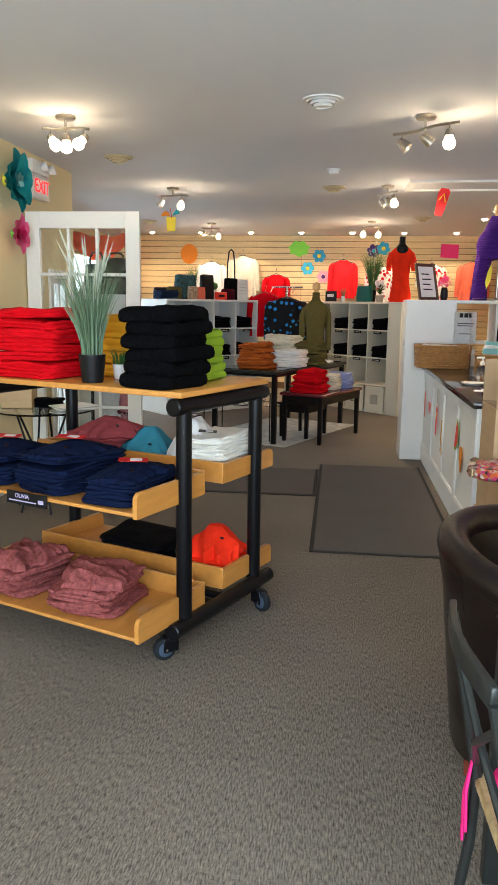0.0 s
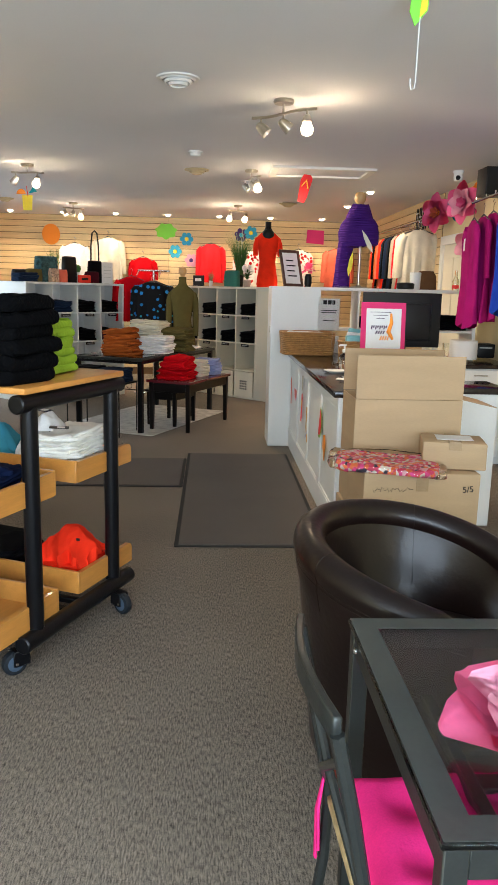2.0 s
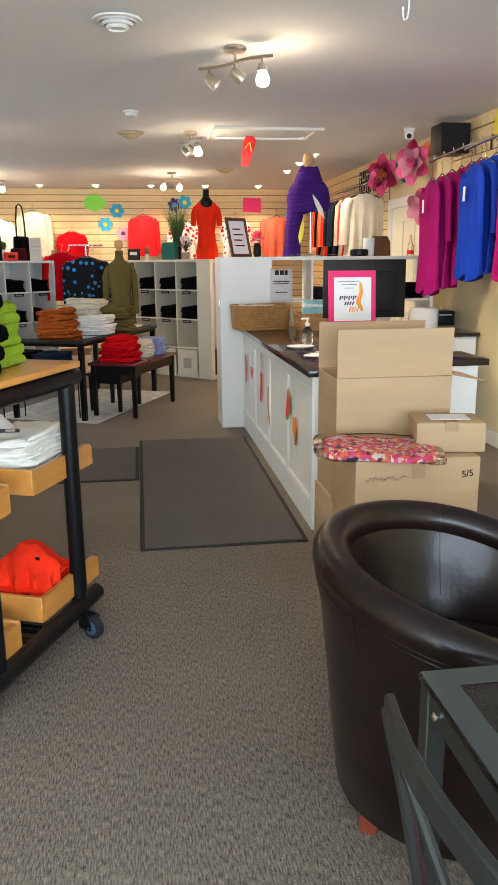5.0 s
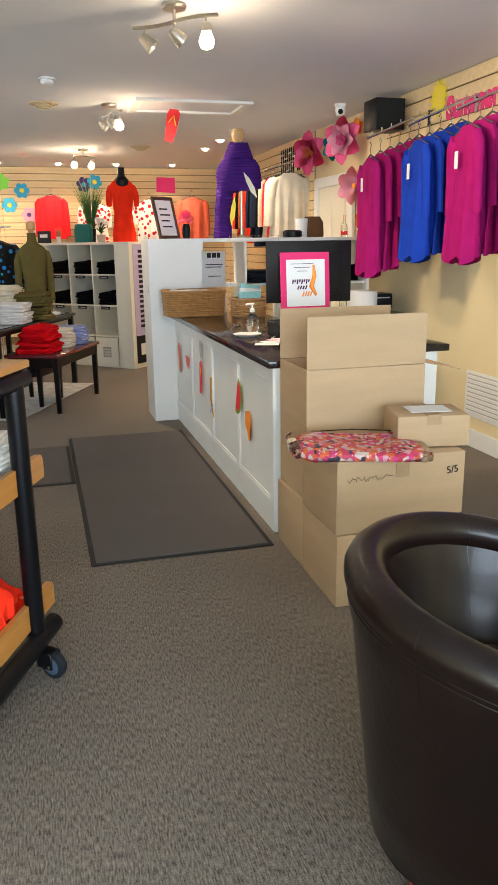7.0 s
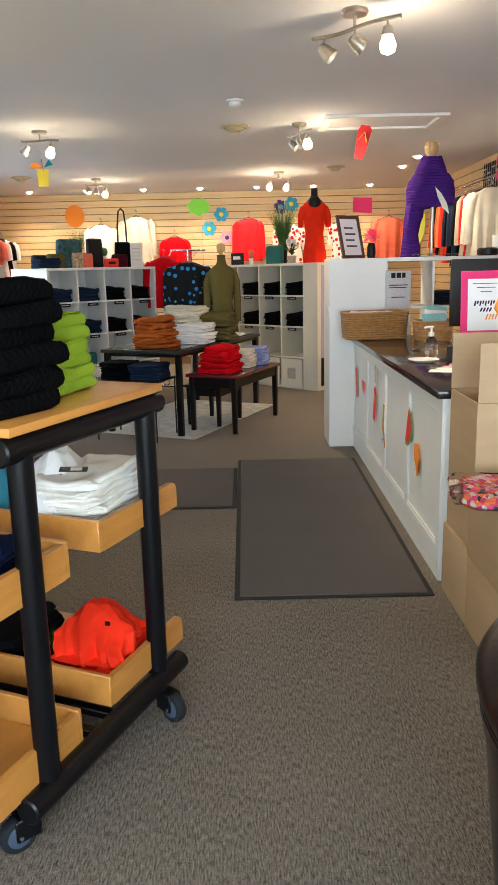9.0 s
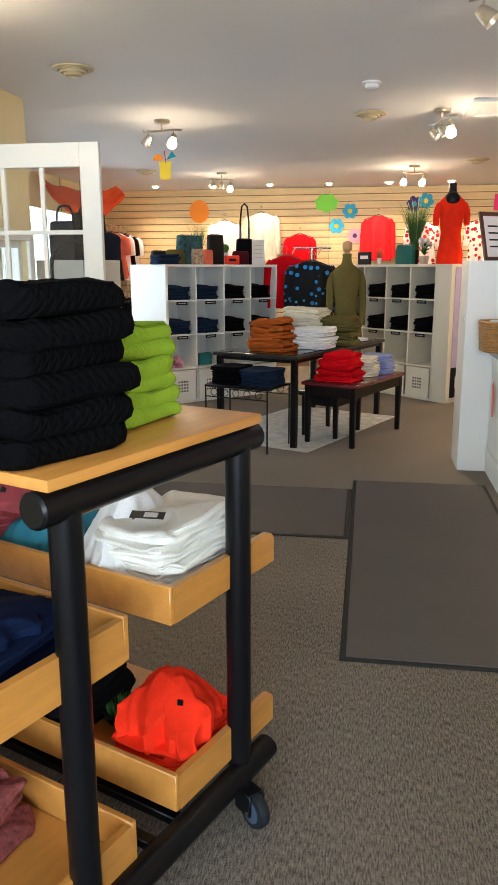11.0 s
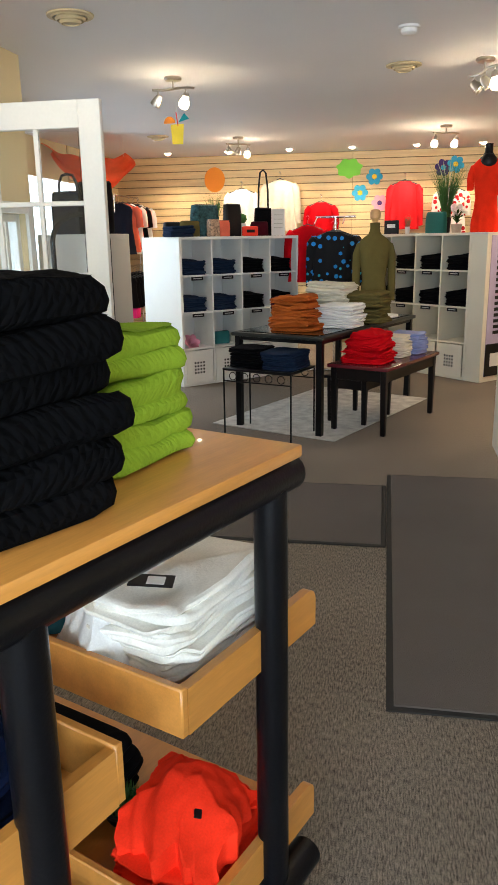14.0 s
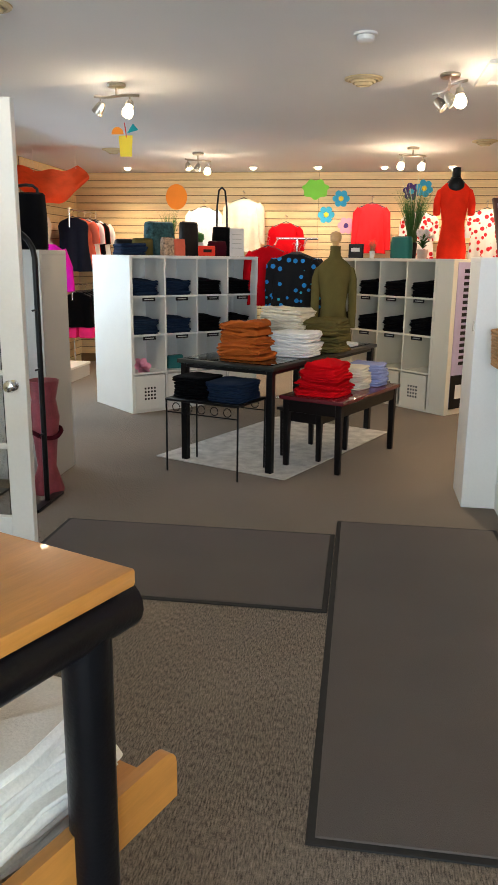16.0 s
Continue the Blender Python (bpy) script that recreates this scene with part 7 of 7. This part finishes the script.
part("crown", bm, LEAF, kn)
for x, y, w, h, lab in ((0.28, 0.10, 0.22, 0.15, "small black sign with white lettering bars on the cube shelf"), (0.74, 0.34, 0.22, 0.20, "black boxed display card on the cube shelf")):
    b = thing("counter_sign", lab, "sign", UR @ pose(x - w / 2, y, TZ))
    part("board", block(0, w, 0, 0.02, 0, h, 0.003), PLASTICK, b)
    part("letter_bar", block(w * 0.2, w * 0.8, -0.0015, 0, h * 0.45, h * 0.72), PAPER, b)
boxbag(UR @ pose(0.92, 0.14, TZ), 0.26, 0.12, 0.22, material("teal_leather", (0.02, 0.16, 0.13), 0.45), "teal leather handbag on the cube shelf", "handbag", 0.0)
grass_pot(UR @ pose(0.48, 0.16, TZ), 0.03, 0.07, 0.16, 60, "small dried grass in a white pot on the cube shelf", material("dry_stems", (0.25, 0.18, 0.08), 0.8), 0, PLASTICW, 12)
grass_pot(UR @ pose(0.86, 0.36, TZ), 0.06, 0.16, 0.62, 420, "tall artificial grass with pale tips on the cube shelf", LEAF, 4, PLASTICK, 14)
wf = thing("flower_pot", "white flowers in a small pot on the cube shelf", "plant", UR @ pose(1.17, 0.18, TZ))
part("pot", lathe([(0.045, 0), (0.06, 0.09), (0.055, 0.09), (0.004, 0.08)], 20), material("grey_clay_pot", (0.4, 0.36, 0.3), 0.8), wf)
rnd = random.Random(8)
lm = finish("leaf", petal_mesh(0.10, 0.035, 0.2, 1, 5), LEAF)
pmw = finish("blossom_petal", petal_mesh(0.06, 0.05, 0.3, 2, 4), PAPER)
for k in range(26):
    part("leaf", lm, None, wf, "", pose(0, 0, 0.09 + rnd.uniform(0, 0.08), 0, 0, rnd.uniform(0, 360)) @ pose(0, 0, 0, 0, rnd.uniform(-70, -10), 0))
for k in range(22):
    part("blossom_petal", pmw, None, wf, "", pose(rnd.uniform(-0.05, 0.05), rnd.uniform(-0.05, 0.05), 0.20 + rnd.uniform(-0.03, 0.05), 0, 0, rnd.uniform(0, 360)) @ pose(0, 0, 0, 0, rnd.uniform(-70, 10), 0))
# odds and ends in the lower cubes
paper_flower(UL @ pose(0.16, 0.12, 0.43, 60, 0, 0), 0.11, [(6, 1.0, 15, "palepink"), (5, 0.7, 40, "palepink")], None, "pale pink paper flower in the cube shelf")
boxbag(UL @ pose(0.58, 0.16, 0.402), 0.20, 0.10, 0.13, material("teal_leather_dark", (0.02, 0.16, 0.17), 0.45), "teal pouch in the cube shelf", "pouch")

# ---- by the entrance and in the alcove ----
gond = thing("display_gondola", "grey laminate display unit", "display unit", pose(-2.20, 7.47, 0))
part("end_panel", block(0.0, 0.53, 0, 0.03, 0, 1.55, 0.003), GREY, gond)
part("top", block(0.0, 0.53, 0.03, 0.45, 1.52, 1.55, 0.003), GREY, gond)
part("side_panel", block(0.50, 0.53, 0.03, 0.45, 0, 1.52, 0.003), GREY, gond)
part("side_panel", block(0.0, 0.03, 0.03, 0.45, 0, 1.52, 0.003), GREY, gond)
boxbag(pose(-1.82, 7.66, 1.551, 0, 0, 8), 0.25, 0.22, 0.36, fab("black"), "black soft backpack on the grey display unit", "backpack", 0.05, "backpack", 2.3)
boxbag(pose(-2.03, 7.68, 1.551, 0, 0, -5), 0.24, 0.20, 0.30, fab("charcoal"), "charcoal shoulder bag on the grey display unit", "handbag", 0.12)
ar = thing("garment_stand", "black tubular arched garment stand", "clothes rack", pose(-1.70, 7.03, 0))
arch = [(-0.19, 0, 0.02), (-0.19, 0, 1.5)] + [(-0.19 * math.cos(a), 0, 1.5 + 0.17 * math.sin(a)) for a in [3.1416 * q / 10 for q in range(1, 10)]] + [(0.19, 0, 1.5), (0.19, 0, 0.02)]
part("frame", tube(arch, 0.017, 10), BLACKMETAL, ar)
for s in (-1, 1):
    part("foot", block(0.19 * s - 0.03, 0.19 * s + 0.03, -0.20, 0.20, 0, 0.02, 0.003), BLACKMETAL, ar)
    for z in (0.45, 0.85, 1.2):
        part("peg", tube([(0.19 * s, -0.015, z), (0.19 * s, -0.07, z)], 0.006, 6), BLACKMETAL, ar)
vz = thing("floor_vase", "dusty pink corset shaped floor vase", "vase", pose(-1.60, 7.26, 0))
part("body", loft([(0, 0.10, 0.10, 0, 0), (0.03, 0.105, 0.105, 0, 0), (0.18, 0.06, 0.06, 0, 0), (0.34, 0.075, 0.075, 0, 0), (0.50, 0.095, 0.095, 0, 0), (0.62, 0.075, 0.075, 0, 0), (0.74, 0.10, 0.10, 0, 0), (0.745, 0.095, 0.095, 0, 0), (0.66, 0.07, 0.07, 0, 0)], 26, wobble=0.03, folds=10), material("dusty_pink_glaze", (0.25, 0.045, 0.06), 0.4, var=0.4, scale=12), vz)
part("ribbon", shake(tube([(0.10 * math.cos(a), 0.10 * math.sin(a), 0.40 + 0.02 * math.sin(2 * a)) for a in [6.283 * q / 20 for q in range(21)]], 0.014, 6), 0.006, 20), fab("maroon"), vz)
# orange cloth swag under the ceiling
bm = bmesh.new()
g = {}
for i in range(25):
    for j in range(9):
        u, v = i / 24, j / 8
        sag = 4 * u * (1 - u)
        g[i, j] = bm.verts.new((-3.69 + 1.02 * u, 10.9 + 0.35 * math.sin(v * 2.2), 2.60 - 0.16 * u - 0.10 * sag - v * (0.10 + 0.24 * sag) + 0.015 * math.sin(u * 20 + v * 3)))
for i in range(24):
    for j in range(8):
        bm.faces.new((g[i, j], g[i + 1, j], g[i + 1, j + 1], g[i, j + 1]))
swag = thing("cloth_swag", "translucent orange cloth swag hung under the ceiling", "cloth")
bmesh.ops.solidify(bm, geom=bm.faces[:], thickness=0.003)
part("cloth", bm, fabric("orange_voile", (0.95, 0.16, 0.05)), swag)
for x, z in ((-2.70, 2.45), (-3.64, 2.60), (-3.18, 2.42)):
    part("string", tube([(x, 10.92, z - 0.03), (x, 10.92, CEIL)], 0.002, 5), PLASTICW, swag)
plat = thing("display_platform", "low white display platform with a grey front", "platform", pose(-3.68, 11.1, 0))
part("body", block(0, 0.58, 0, 1.1, 0, 0.15, 0.004), GREY, plat)
part("deck", block(-0.0, 0.59, -0.01, 1.11, 0.15, 0.18, 0.004), WHITE, plat)
mq = thing("mannequin", "cream mannequin in a magenta top and dark trousers", "mannequin", pose(-3.30, 11.45, 0.18, 0, 0, 30))
bm = loft([(0.02, 0.05, 0.05, -0.06, 0), (0.3, 0.06, 0.07, -0.06, 0), (0.8, 0.12, 0.10, -0.02, 0), (0.92, 0.17, 0.12, 0, 0), (1.05, 0.13, 0.10, 0, 0), (1.25, 0.17, 0.12, 0, 0), (1.40, 0.18, 0.10, 0, 0), (1.46, 0.09, 0.07, 0, 0), (1.52, 0.05, 0.05, 0, 0), (1.58, 0.06, 0.08, 0, -0.01), (1.68, 0.075, 0.095, 0, -0.01), (1.76, 0.05, 0.06, 0, -0.01), (1.775, 0.01, 0.01, 0, -0.01)], 28)
part("figure", bm, SKIN, mq)
part("top", loft([(0.86, 0.19, 0.14, 0, 0), (1.05, 0.15, 0.12, 0, 0), (1.25, 0.185, 0.135, 0, 0), (1.40, 0.195, 0.115, 0, 0), (1.465, 0.10, 0.085, 0, 0)], 30, wobble=0.03, folds=9), fab("fuchsia"), mq)
for s in (-1, 1):
    part("sleeve", tube([(s * 0.17, 0, 1.40), (s * 0.24, 0, 1.2), (s * 0.26, -0.03, 0.92)], [0.06, 0.06, 0.05], 12), fab("fuchsia"), mq)
part("trousers", loft([(0.10, 0.07, 0.08, -0.06, 0), (0.4, 0.08, 0.09, -0.05, 0), (0.8, 0.14, 0.115, -0.02, 0), (0.93, 0.18, 0.13, 0, 0)], 36), fab("black"), mq)
r3 = thing("wall_rail", "chrome two level hang rail in the alcove", "rail", pose(-3.36, 12.35, 0))
for z in (2.10, 1.15):
    part("bar", tube([(0, 0, z), (0, 1.05, z)], 0.012, 8), CHROME, r3)
for y in (0.02, 1.03):
    part("upright", tube([(0, y, 0.0), (0, y, 2.12)], 0.012, 8), CHROME, r3)
for k, c in enumerate(("charcoal", "coral", "orange", "white", "scarlet", "black", "coral", "white", "rust")):
    hanging("hanging_shirt", pose(-3.33 + 0.03 * (k % 2), 12.42 + k * 0.11, 1.98), 0.42, 0.66 - 0.03 * (k % 3), c, f"{c} sports top on the alcove rail", "top", 0.0 if k == 0 else 0.25, "sports tops on the alcove rail", 5, k % 2)
for k in range(6):
    hanging("hanging_shorts", pose(-3.30, 12.42 + k * 0.14, 1.04), 0.40, 0.44, "black", "black shorts with a pink hem on the alcove rail", "shorts", 0.0, "shorts on the alcove rail", 4, k % 2)
    if k == 0:
        for s in (-1, 1):
            b = block(-0.09, 0.09, -0.085, 0.085, -0.58, -0.44, 0.02, seg=2)
            part("pink_hem", b, fab("hotpink"), bpy.data.objects["hanging_shorts"], "hot pink hem", pose(s * 0.105, 0, 0))

# ---- side table by the entrance, behind the cart ----
st = thing("glass_side_table", "round glass side table with black wire legs", "table", pose(-1.62, 5.15, 0))
part("glass_top", lathe([(0.36, 0.715), (0.365, 0.72), (0.36, 0.727), (0.004, 0.727)], 40), TINTGLASS, st)
for k in range(6):
    a = radians(60 * k)
    part("leg", tube([(0.22 * math.cos(a), 0.22 * math.sin(a), 0.714), (0.10 * math.cos(a + 0.5), 0.10 * math.sin(a + 0.5), 0.36), (0.22 * math.cos(a + 1), 0.22 * math.sin(a + 1), 0)], 0.008, 8), BLACKMETAL, st)
crate = thing("wooden_box", "pale wooden box on the glass side table", "box", pose(-1.90, 5.05, 0.728, 0, 0, 8))
part("body", block(0, 0.22, 0, 0.16, 0, 0.14, 0.004), wood("pale_pine", (0.55, 0.36, 0.17)), crate)
part("lid", block(-0.005, 0.225, -0.005, 0.165, 0.141, 0.155, 0.003), wood("pale_pine_lid", (0.55, 0.36, 0.17)), crate)
for k in range(4):
    solid("magazine", block(-0.11, 0.11, -0.14, 0.14, 0, 0.006, 0.001), PAPER if k % 2 else GREY, "pale magazine on the glass side table", "magazine", pose(-1.40, 5.15, 0.728 + 0.0065 * k, 0, 0, 8 * k - 60), "magazines on the side table")
pile(pose(-1.62, 5.22, 0.728), 3, 0.20, 0.16, 0.02, "black", "folded black striped scarf on the glass side table", "folded_scarf", "scarf")
